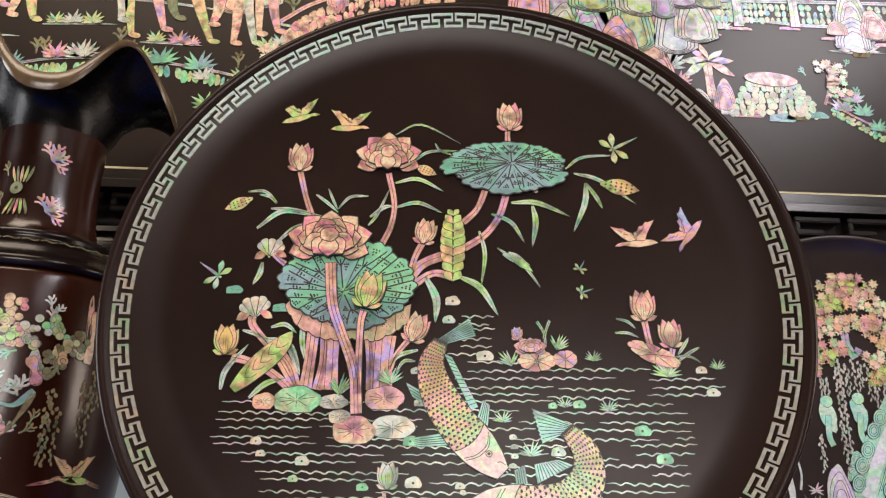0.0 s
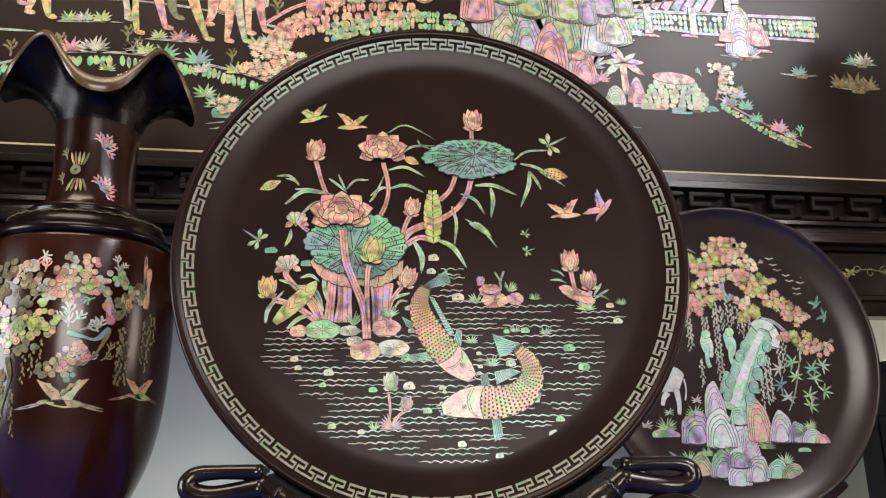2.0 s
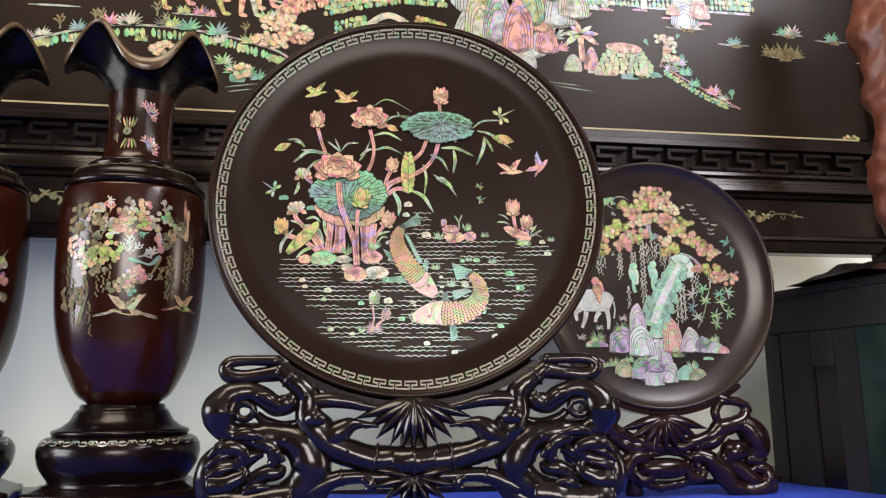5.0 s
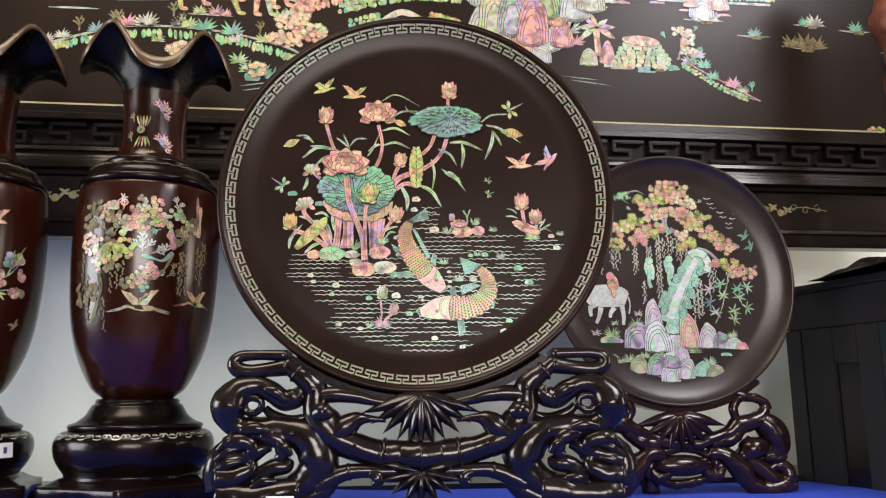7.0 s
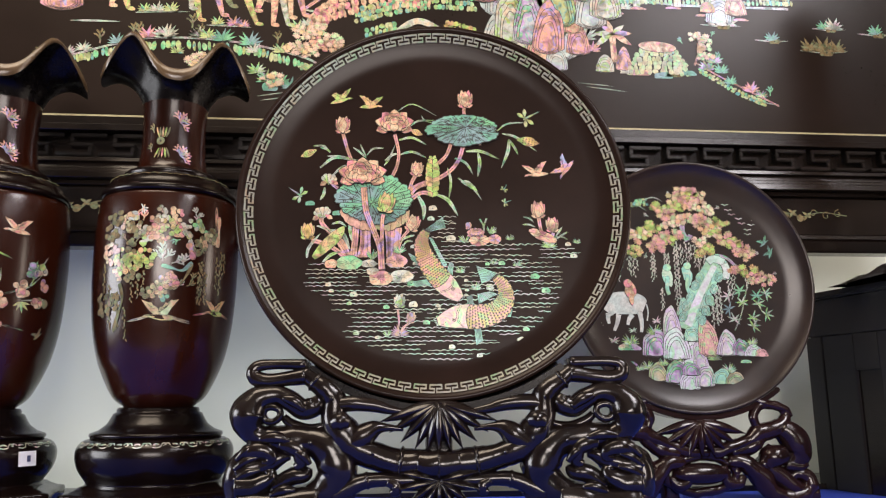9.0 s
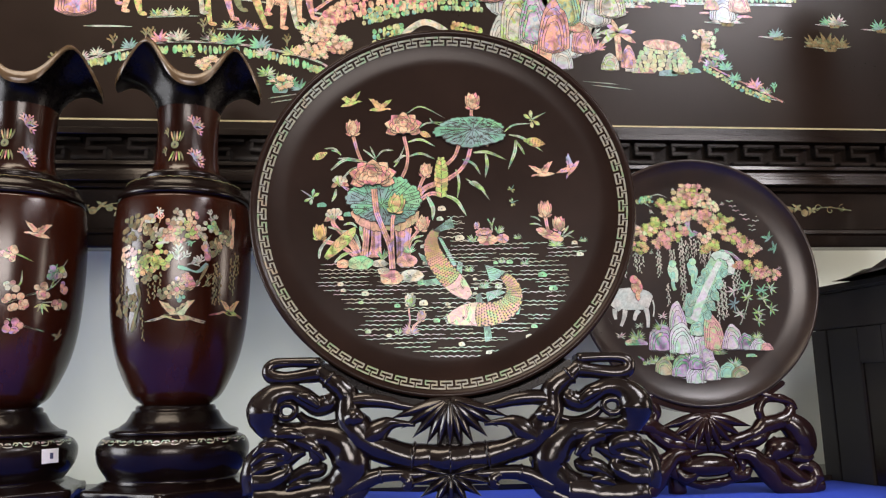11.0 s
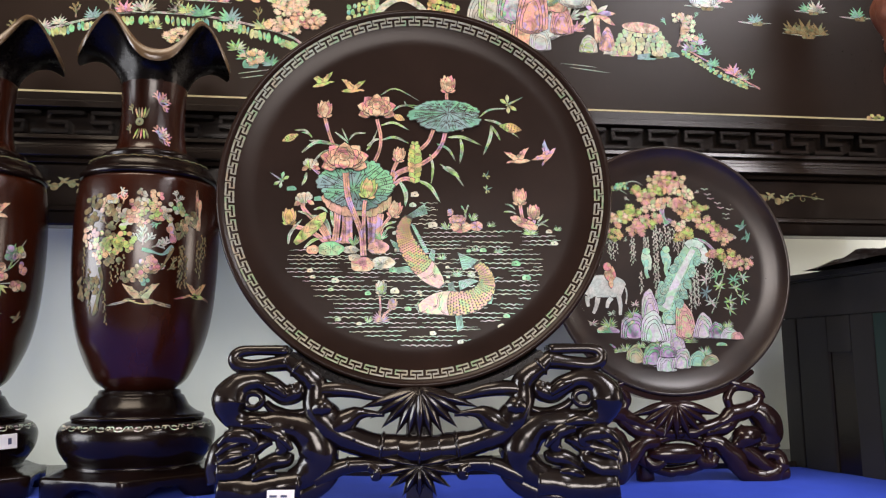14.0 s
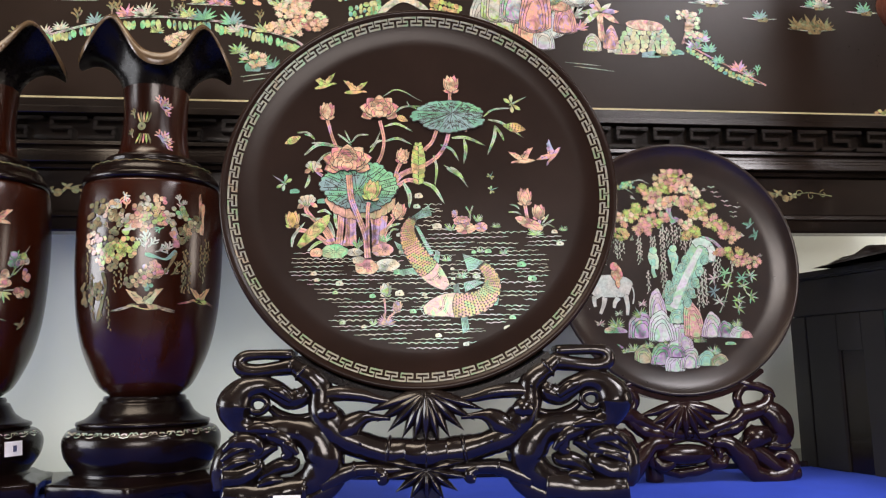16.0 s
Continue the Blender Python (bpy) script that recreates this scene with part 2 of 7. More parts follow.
P_FOLIAGE = pearl("pearl_foliage", [(0.0, (0.8, 0.36, 0.36)), (0.25, (0.78, 0.5, 0.26)), (0.42, (0.8, 0.36, 0.42)), (0.6, (0.62, 0.62, 0.3)), (0.75, (0.8, 0.44, 0.34)), (0.9, (0.4, 0.68, 0.34)), (1, (0.8, 0.4, 0.42))], 45, 0.6, floor=0.6)
P_PALE = pearl("pearl_pale", [(0.0, (0.56, 0.6, 0.56)), (0.4, (0.64, 0.64, 0.6)), (0.7, (0.52, 0.6, 0.57)), (1, (0.6, 0.6, 0.58))], 30, floor=0.7)
P_ROOT = pearl("pearl_root", [(0.0, (0.56, 0.56, 0.46)), (0.4, (0.66, 0.6, 0.56)), (0.7, (0.46, 0.6, 0.46)), (1, (0.6, 0.56, 0.58))], 40, floor=0.65)
P_GLEAM = pearl("pearl_gleam", [(0.0, (0.5, 0.8, 0.66)), (0.4, (0.74, 0.82, 0.78)), (0.6, (0.74, 0.66, 0.82)), (0.8, (0.5, 0.86, 0.56)), (1, (0.6, 0.8, 0.8))], 24, 0.3, floor=0.85)
P_PEBBLE = pearl("pearl_pebble", [(0.0, (0.55, 0.6, 0.24)), (0.3, (0.68, 0.62, 0.36)), (0.5, (0.4, 0.7, 0.34)), (0.7, (0.66, 0.52, 0.34)), (1, (0.3, 0.62, 0.5))], 40, 0.6, floor=0.6)
P_SHORE = pearl("pearl_shore", [(0.0, (0.76, 0.42, 0.5)), (0.25, (0.7, 0.62, 0.56)), (0.45, (0.62, 0.5, 0.74)), (0.65, (0.74, 0.7, 0.68)), (0.82, (0.42, 0.74, 0.52)), (1, (0.76, 0.5, 0.5))], 30, 0.5, floor=0.75)
P_FIN = pearl("pearl_fin", [(0.0, (0.2, 0.5, 0.42)), (0.3, (0.34, 0.56, 0.58)), (0.6, (0.3, 0.66, 0.42)), (0.8, (0.46, 0.5, 0.56)), (1, (0.24, 0.6, 0.44))], 45)
P_HEAD = pearl("pearl_head", [(0.0, (0.4, 0.78, 0.4)), (0.25, (0.72, 0.66, 0.4)), (0.42, (0.8, 0.46, 0.42)), (0.62, (0.8, 0.42, 0.45)), (0.8, (0.8, 0.6, 0.38)), (1, (0.42, 0.76, 0.42))], 44, 0.1, floor=0.8)
P_PEACHY = pearl("pearl_peach", [(0.0, (0.78, 0.4, 0.3)), (0.5, (0.8, 0.5, 0.34)), (1, (0.74, 0.36, 0.36))], 45, 0.4, floor=0.6)
P_GILT = pearl("pearl_gilt", [(0.0, (0.66, 0.5, 0.24)), (0.4, (0.74, 0.46, 0.3)), (0.7, (0.5, 0.56, 0.28)), (1, (0.72, 0.44, 0.36))], 45, 0.4, floor=0.6)
# Darkened pearl: shade painted into vase inlay off the light, and other dull pieces.
P_DULL_SHADE = pearl("pearl_dull_shaded", [(0.0, (0.2, 0.19, 0.1)), (0.4, (0.3, 0.22, 0.12)), (0.7, (0.22, 0.28, 0.16)), (1, (0.34, 0.24, 0.2))], 60, 0.4, 0.6, 0.0)
P_DULL_SHADE.node_tree.nodes["Principled BSDF"].inputs["Thin Film Thickness"].default_value = 0


# ---- building blocks ----
def link(name, bm, mat, parent=None, smooth=False):
    me = bpy.data.meshes.new(name)
    bm.to_mesh(me)
    bm.free()
    me.materials.append(mat)
    if smooth:
        me.polygons.foreach_set("use_smooth", [True] * len(me.polygons))
    ob = new(name, me)
    ob.parent = parent
    return ob


def part(name, bm, mat, parent, label="", smooth=False):
    ob = link(name, bm, mat, parent, smooth)
    return tagged(ob, label) if label else ob


def empty(name, place, rz=0, rx=0):
    ob = new(name)
    ob.matrix_world = pose(*place, rx, 0, rz)
    return ob


def box(bm, x0, x1, y0, y1, z0, z1, bevel=0.0):
    m = Matrix.Translation(((x0 + x1) / 2, (y0 + y1) / 2, (z0 + z1) / 2)) @ Matrix.Diagonal((x1 - x0, y1 - y0, z1 - z0, 1))
    r = bmesh.ops.create_cube(bm, size=1, matrix=m)
    if bevel:
        edges = {e for v in r["verts"] for e in v.link_edges}
        bmesh.ops.bevel(bm, geom=list(edges), offset=bevel, segments=2, affect="EDGES")
    return bm


def lathe(profile, n=72, wobble=None):
    """Turn (r, z) round the z axis; a profile that starts or ends at r = 0 closes."""
    bm, rings = bmesh.new(), []
    for r, z in profile:
        if r < 1e-6:
            rings.append([bm.verts.new((0, 0, z))])
        else:
            rings.append([bm.verts.new((r * math.sin(a), -r * math.cos(a), z)) for a in (2 * math.pi * i / n for i in range(n))])
    for a, b in zip(rings, rings[1:]):
        for i in range(n):
            j = (i + 1) % n
            if len(a) == 1 and len(b) == 1:
                continue
            if len(a) == 1:
                bm.faces.new((a[0], b[j], b[i]))
            elif len(b) == 1:
                bm.faces.new((a[i], a[j], b[0]))
            else:
                bm.faces.new((a[i], a[j], b[j], b[i]))
    bmesh.ops.recalc_face_normals(bm, faces=bm.faces)
    return bm


def spline(points, steps=8):
    """Catmull-Rom through points of any dimension."""
    pts = [Vector(p) for p in points]
    pts = [2 * pts[0] - pts[1]] + pts + [2 * pts[-1] - pts[-2]]
    out = []
    for i in range(1, len(pts) - 2):
        a, b, c, d = pts[i - 1:i + 3]
        for s in range(steps):
            t = s / steps
            out.append(0.5 * (2 * b + (c - a) * t + (2 * a - 5 * b + 4 * c - d) * t * t + (3 * b - a - 3 * c + d) * t ** 3))
    out.append(pts[-2])
    return out

# ---- room ----
def slab(name, x0, x1, y0, y1, z0, z1, mat, label, category):
    return tagged(link(name, box(bmesh.new(), x0, x1, y0, y1, z0, z1), mat), label, category, kind="structure")


slab("floor", -3.2, 3.2, -3.9, 1.1, -0.1, 0, FLOOR, "grey-brown tiled showroom floor", "floor")
slab("wall_north", -3.2, 3.2, 0.92, 1.1, 0, 2.9, WALL, "pale grey-green painted wall behind the display", "wall")
for side, x0, x1, yc, zc in (("west", -3.3, -3.2, -0.25, 1.35), ("east", 3.2, 3.3, -0.3, 1.3)):
    bm = bmesh.new()
    for y0, y1, z0, z1 in ((-3.9, yc - 0.75, 0, 2.9), (yc + 0.75, 1.1, 0, 2.9), (yc - 0.75, yc + 0.75, 0, zc - 0.7), (yc - 0.75, yc + 0.75, zc + 0.7, 2.9)):
        box(bm, x0, x1, y0, y1, z0, z1)
    tagged(link("wall_" + side, bm, DIM), "unseen brown side wall, dark to cut reflections, with a window opening", "wall", kind="structure")
south = bmesh.new()
for x0, x1, z0, z1 in ((-3.2, -0.75, 0, 2.9), (1.05, 3.2, 0, 2.9), (-0.75, 1.05, 2.25, 2.9)):
    box(south, x0, x1, -3.9, -3.7, z0, z1)
tagged(link("wall_south", south, DIM), "unseen brown wall, dark to cut reflections, with an open doorway", "wall", kind="structure")
slab("ceiling", -3.2, 3.2, -3.9, 1.1, 2.8, 2.9, CEILING, "unseen plain brown ceiling, dark to cut reflections", "ceiling")

# table with the blue cloth
def cloth_height(x, y):
    return 0.797 + 0.015 / (1 + math.exp((x + 0.12) * 14)) + 0.0016 * noise.noise((x * 6, y * 6, 0.3))


bm = bmesh.new()
nx, ny = 150, 60
grid = []
for j in range(ny + 1):
    row = []
    for i in range(nx + 1):
        x, y = -1.3 + 2.6 * i / nx, -0.02 + 0.74 * j / ny
        row.append(bm.verts.new((x, y, cloth_height(x, y))))
    grid.append(row)
for j in range(ny):
    for i in range(nx):
        bm.faces.new((grid[j][i], grid[j][i + 1], grid[j + 1][i + 1], grid[j + 1][i]))
front = [bm.verts.new((v.co.x, -0.035 + 0.012 * math.sin(v.co.x * 34), 0.25)) for v in grid[0]]
for i in range(nx):
    bm.faces.new((front[i], front[i + 1], grid[0][i + 1], grid[0][i]))
tagged(link("tablecloth", bm, CLOTH, smooth=True), "bright blue cloth spread over the display table", "tablecloth")
table = tagged(empty("display_table", (0, 0.35, 0)), "wooden display table under a blue cloth", "table")
part("tabletop", box(bmesh.new(), -1.3, 1.3, -0.33, 0.42, 0.755, 0.79, 0.004), FRAME, table)
for x in (-1.2, 1.2):
    for y in (-0.27, 0.34):
        part("leg", box(bmesh.new(), x - 0.03, x + 0.03, y - 0.03, y + 0.03, 0, 0.755, 0.004), FRAME, table)

# the inlaid panel with its frieze, mouldings and apron, standing behind
PY = 0.727
panel = tagged(empty("inlaid_panel", (0, PY, 0)), "large dark lacquer panel inlaid with a mother of pearl landscape", "panel")
part("field", box(bmesh.new(), -1.5, 1.05, 0, 0.03, 1.447, 2.15), PANEL, panel)


def rail(profile, name="moulding", mat=FRAME, x0=-1.5, x1=1.05):
    """A moulding along x from a (depth towards the viewer, z) profile."""
    bm = bmesh.new()
    a = [bm.verts.new((x0, -d, z)) for d, z in profile]
    b = [bm.verts.new((x1, -d, z)) for d, z in profile]
    for i in range(len(a)):
        j = (i + 1) % len(a)
        bm.faces.new((a[i], b[i], b[j], a[j]))
    bm.faces.new(a), bm.faces.new(b)
    bmesh.ops.recalc_face_normals(bm, faces=bm.faces)
    return part(name, bm, mat, panel)


def strip(z0, z1, d0, d1, lip=0.003):
    return [(-0.03, z0), (d0 - lip, z0), (d0, z0 + lip), (d1, z1 - lip), (d1 - lip, z1), (-0.03, z1)]


rail([(-0.02, 1.4405), (0.0012, 1.4405), (0.0012, 1.4455), (-0.02, 1.4455)], "inlaid_line", BRASS_LINE, -1.5, 0.965)
rail(strip(1.425, 1.4400, 0.0098, 0.0088, 0.001))
rail(strip(1.412, 1.4245, 0.0168, 0.0158, 0.001))
rail(strip(1.366, 1.4115, -0.006, -0.006), "frieze_ground")
rail(strip(1.358, 1.3655, 0.0138, 0.0123, 0.0006))
rail(strip(1.3465, 1.3575, 0.0098, 0.0072, 0.001))
rail(strip(1.3395, 1.346, 0.0155, 0.014, 0.0006))
rail(strip(1.327, 1.339, 0.0228, 0.020, 0.001))
rail(strip(1.318, 1.3265, 0.010, 0.0081, 0.0006))
rail(strip(1.2445, 1.3175, 0.004, 0.004), "apron")
rail(strip(1.236, 1.244, 0.0160, 0.0139, 0.0006))
rail(strip(1.213, 1.2355, 0.006, 0.014))
for x in (-1.5, 0.99):
    part("stile", box(bmesh.new(), x, x + 0.06, -0.02, 0.035, 1.2, 2.2, 0.004), FRAME, panel)
for x in (-1.45, 1.02):
    part("foot_post", box(bmesh.new(), x, x + 0.05, -0.02, 0.05, 0, 1.2, 0.004), FRAME, panel)
# relief fret of the frieze: every bar a piece of its own
def fret_bars(w):
    z0, z1, t = 1.3685, 1.4085, 0.0068
    m = (z0 + z1 - t) / 2
    for a, b, z in ((0.20, 1.06, z1 - t), (0.20, 0.72, m), (-0.14, 0.72, z0)):
        yield box(bmesh.new(), a * w, b * w, -0.010, 0.008, z, z + t, 0.0014)
    for a, lo, hi in ((0.20, m + t, z1 - t), (0.72 - t / w, z0 + t, m)):
        yield box(bmesh.new(), a * w, a * w + t, -0.0095, 0.008, lo + 0.0002, hi - 0.0002, 0.0012)


for bm in fret_bars(0.07):
    bar = part("fret_bar", bm, FRET, panel)
    bar.location.x = -1.0
    for i in range(1, 28):
        o = bar.copy()
        scene.collection.objects.link(o)
        o.location.x = -1.0 + i * 0.07

# ---- vases ----
def bez(p0, p1, p2, p3, t):
    s = 1 - t
    return [s ** 3 * a + 3 * s * s * t * b + 3 * s * t * t * c + t ** 3 * d for a, b, c, d in zip(p0, p1, p2, p3)]


def mouth(turn):
    """Fluted lip: four lobes that droop and four crests between them; returns the flare and its thick edge."""
    n, k = 128, 20

    def flare(a, t, inner):
        w = (0.5 - 0.5 * math.cos(4 * (a - turn))) ** 1.5
        front = max(0.0, math.cos(a - turn)) ** 6 * (1 - w)
        p2 = [0.080 - 0.018 * w, 0.631 + 0.012 * w - 0.016 * front]
        p3 = [0.107 - 0.014 * w - 0.006 * front, 0.609 + 0.052 * w - 0.022 * front]
        r, z = bez((0.0462, 0.578), (0.052, 0.606), p2, p3, t)
        if inner:
            r -= 0.0045 * (1 - 0.4 * t * t)
            z += (0.0165 - 0.0105 * w) * t ** 4 + 0.002 * t
        return (r * math.sin(a), -r * math.cos(a), z)

    out = []
    for inner in (False, True):
        bm = bmesh.new()
        loops = [[bm.verts.new(flare(2 * math.pi * i / n, s / k, inner)) for i in range(n)] for s in range(k + 1)]
        for a, b in zip(loops, loops[1:]):
            for i in range(n):
                j = (i + 1) % n
                bm.faces.new((a[i], a[j], b[j], b[i]) if not inner else (b[i], b[j], a[j], a[i]))
        out.append(bm)
    bm = bmesh.new()
    rows = []
    for q in range(7):
        g, ring = q / 6, []
        for i in range(n):
            a = 2 * math.pi * i / n
            p, r = Vector(flare(a, 1, False)), Vector(flare(a, 1, True))
            bulge = Vector((math.sin(a), -math.cos(a), 0)) * 0.0028 * math.sin(math.pi * g)
            ring.append(bm.verts.new(p.lerp(r, g) + bulge))
        rows.append(ring)
    for a, b in zip(rows, rows[1:]):
        for i in range(n):
            j = (i + 1) % n
            bm.faces.new((a[i], a[j], b[j], b[i]))
    return out[0], out[1], bm


def foot():
    """Six-cornered plinth: a dished top that flares out, square-edged toes and an apron cut in arches."""
    bm, n = bmesh.new(), 144
    rings = [[] for _ in range(7)]
    for i in range(n):
        a = 2 * math.pi * i / n
        c = (a + math.pi / 6 * 1.8) % (math.pi / 3) - math.pi / 6
        near = abs(c) / (math.pi / 6)
        r = 0.104 / math.cos(c) ** 0.8 * (1 + 0.035 * max(0.0, near - 0.5) * 2)
        lift = 0.0 if near > 0.6 else 0.019 * (math.cos(near / 0.6 * math.pi / 2) ** 0.75) - 0.005 * max(0.0, 1 - near / 0.22)
        for ring, (k, z) in zip(rings, ((0.82, 0.0375), (0.88, 0.0335), (0.97, 0.0295), (1.035, 0.0285), (1.045, 0.026), (1.035, lift), (0.86, lift))):
            ring.append(bm.verts.new((k * r * math.sin(a), -k * r * math.cos(a), z)))
    for ring, nxt in zip(rings, rings[1:]):
        for i in range(n):
            j = (i + 1) % n
            bm.faces.new((ring[i], ring[j], nxt[j], nxt[i]))
    bm.faces.new(rings[0])
    bmesh.ops.recalc_face_normals(bm, faces=bm.faces)
    return bm


def make_vase():
    v = empty("vase", (-0.353, 0.55, 0.811))
    outer, inner, edge = mouth(0.22)
    part("mouth", outer, MOUTH, v, "fluted flaring mouth, its shade painted near-black", True)
    part("mouth_lining", inner, VASE_DARK, v, smooth=True)
    part("lip", edge, LIP, v, "lip edge with a warm reflection painted golden-brown", True)
    neck = [(0.0466, 0.580), (0.0452, 0.560), (0.0446, 0.545), (0.045, 0.52), (0.0465, 0.50), (0.05, 0.483), (0.055, 0.4735)]
    part("neck", lathe(spline(neck, 4)), VASE, v, "red-brown neck", True)
    ring = [(0.05, 0.4735), (0.063, 0.4735), (0.0665, 0.471), (0.0665, 0.4665), (0.064, 0.4625), (0.074, 0.4615), (0.082, 0.457), (0.0875, 0.449), (0.0895, 0.443), (0.0935, 0.4415),
            (0.0955, 0.438), (0.0955, 0.4335), (0.092, 0.4315), (0.085, 0.4312)]
    part("shoulder", lathe(ring), VASE_DARK, v, "dark moulded shoulder ring", True)
    body = [(0.085, 0.4314), (0.0925, 0.430), (0.0955, 0.42), (0.0985, 0.385), (0.0995, 0.345), (0.0985, 0.30), (0.0945, 0.25), (0.087, 0.21), (0.0765, 0.18), (0.062, 0.152), (0.046, 0.1385)]
    part("body", lathe(spline(body, 5), 96), VASE, v, "red-brown lacquered body", True)
    stand = [(0.045, 0.1385), (0.053, 0.138), (0.055, 0.135), (0.055, 0.1315), (0.059, 0.130), (0.0605, 0.127), (0.0665, 0.116), (0.0765, 0.108), (0.083, 0.1055), (0.0875, 0.104), (0.0885, 0.1015), (0.0875, 0.099), (0.0855, 0.0975)]
    part("collar", lathe(stand), VASE_DARK, v, smooth=True)
    bulb = [(0.0855, 0.0975), (0.096, 0.0935), (0.1025, 0.085), (0.104, 0.074), (0.101, 0.060), (0.094, 0.048), (0.0885, 0.040), (0.087, 0.033), (0.05, 0.032)]
    part("bulb", lathe(spline(bulb, 4)), VASE_DARK, v, smooth=True)
    part("foot", foot(), VASE_DARK, v, smooth=True)
    return v


vase = tagged(make_vase(), "tall red-brown lacquered vase with fluted lip and pearl blossom inlay", "vase", "pair of vases")
vase_b = tagged(copy_thing(vase, pose(-0.596, 0.55, 0.811, 0, 0, 4)), "tall red-brown lacquered vase with plum branch inlay and price tag")

# ---- plates ----
def dish(radius, flat, depth, key=None):
    """Profile of a shallow dish, its front towards local z."""
    r = radius
    prof = [(0, 0), (flat * 0.5, 0), (flat, 0.0005), (flat + (r - flat) * 0.25, depth * 0.16), (flat + (r - flat) * 0.55, depth * 0.5), (r * 0.967, depth * 0.9), (r * 0.972, depth * 0.99),
            (r * 0.985, depth * 1.08), (r * 0.996, depth * 1.0), (r, depth * 0.8), (r * 0.99, depth * 0.45), (r * 0.95, -0.004), (r * 0.8, -0.016), (r * 0.5, -0.018), (0, -0.018)]
    return prof


big = tagged(new("decorative_plate"), "large dark lacquer plate inlaid with lotus and carp in pearl", "plate")
BIG = Matrix(((0.9956, 0.0075, -0.0934, 0.0221), (-0.0937, 0.0792, -0.9924, 0.3766), (0, 0.9968, 0.0796, 1.2050), (0, 0, 0, 1)))
big.matrix_world = BIG
part("dish", lathe(dish(0.2545, 0.205, 0.014), 160), LACQUER, big, smooth=True)
small = tagged(empty("decorative_plate", (0.457, 0.596, 1.132), 0, 90), "smaller dark lacquer plate inlaid with a tree and rocks", "plate")
part("dish", lathe(dish(0.204, 0.158, 0.016), 128), RIM, small, smooth=True)

# ---- inlay tools ----
def prism(bm, f, pts, h0, h1):
    top = [bm.verts.new(f(x, y, h1)) for x, y in pts]
    low = [bm.verts.new(f(x, y, h0)) for x, y in pts]
    bm.faces.new(top)
    for i in range(len(pts)):
        j = (i + 1) % len(pts)
        bm.faces.new((low[i], low[j], top[j], top[i]))


def area_of(pts):
    return sum(a[0] * b[1] - b[0] * a[1] for a, b in zip(pts, pts[1:] + pts[:1]))


def grow(pts, d):
    """Offset a closed outline outwards by d."""
    out, n = [], len(pts)
    for i in range(n):
        ax, ay = pts[i - 1]
        bx, by = pts[(i + 1) % n]
        tx, ty = bx - ax, by - ay
        k = math.hypot(tx, ty) or 1
        out.append((pts[i][0] + d * ty / k, pts[i][1] - d * tx / k))
    return out


def petal(c, deg, length, width, n=6, belly=0.55, bend=0.0):
    """Pointed petal or blade from its root c, towards deg."""
    a = radians(deg)
    left, right = [], []
    for i in range(n + 1):
        t = i / n
        w = width / 2 * math.sin(math.pi * min(1, max(0.06, t) ** (math.log(0.5) / math.log(belly)))) if t < 1 else 0
        s = bend * length * math.sin(math.pi / 2 * t) * t
        x, y = t * length, s
        left.append((x, y + w))
        right.append((x, y - w))
    pts = right[:-1] + [right[-1]] + left[-2::-1]
    return [(c[0] + x * math.cos(a) - y * math.sin(a), c[1] + x * math.sin(a) + y * math.cos(a)) for x, y in pts]


def blob(c, rx, ry, deg=0, lobes=0, amp=0.0, n=18, rough=0.0, low=None):
    """Oval, scalloped or uneven outline; low flattens its underside."""
    a, out, seed = radians(deg), [], random.random() * 50
    for i in range(n):
        t = 2 * math.pi * i / n
        k = 1 + amp * abs(math.cos(lobes * t / 2)) - amp if lobes else 1
        k += rough * noise.noise((math.cos(t) * 1.6, math.sin(t) * 1.6, seed))
        x, y = rx * k * math.cos(t), ry * k * math.sin(t)
        if low is not None:
            y = max(y, -low * ry)
        out.append((c[0] + x * math.cos(a) - y * math.sin(a), c[1] + x * math.sin(a) + y * math.cos(a)))
    return out


def ribbon(points, width, taper=None, steps=5):
    """Outline of a band along a spline; taper(t) scales its width."""
    line = spline(points, steps)
    left, right, n = [], [], len(line)
    for i, p in enumerate(line):
        q = line[min(i + 1, n - 1)] - line[max(i - 1, 0)]
        k = q.length or 1
        w = width / 2 * (taper(i / (n - 1)) if taper else 1)
        w = max(w, 0.00012)
        left.append((p.x - w * q.y / k, p.y + w * q.x / k))
        right.append((p.x + w * q.y / k, p.y - w * q.x / k))
    return right + left[::-1]


def pointed(t):
    return math.sin(math.pi * (0.08 + 0.92 * t)) ** 0.7


class Inlay:
    """Collects the pearl pieces of one motif, each with its dark engraved edge, in rising layers."""

    def __init__(self, f, h=0.0002):
        self.f, self.h, self.a, self.d = f, h, bmesh.new(), bmesh.new()

    def piece(self, pts, edge=0.00045):
        if area_of(pts) < 0:
            pts = pts[::-1]
        if edge:
            prism(self.d, self.f, grow(pts, edge), 0, self.h)
            self.h += 0.00006
        prism(self.a, self.f, pts, 0, self.h)
        self.h += 0.00006

    def line(self, points, width=0.0006, taper=None, steps=4):
        pts = ribbon(points, width, taper, steps)
        prism(self.d, self.f, pts if area_of(pts) > 0 else pts[::-1], 0, self.h)

    def dot(self, c, r, n=6):
        prism(self.d, self.f, blob(c, r, r, n=n), 0, self.h)

    def done(self, name, mat, parent, label=""):
        ob = part(name, self.a, mat, parent, label)
        if len(self.d.verts):
            tagged(part("engraving", self.d, ENGRAVED, ob), kind="stuff")
        else:
            self.d.free()
        return ob


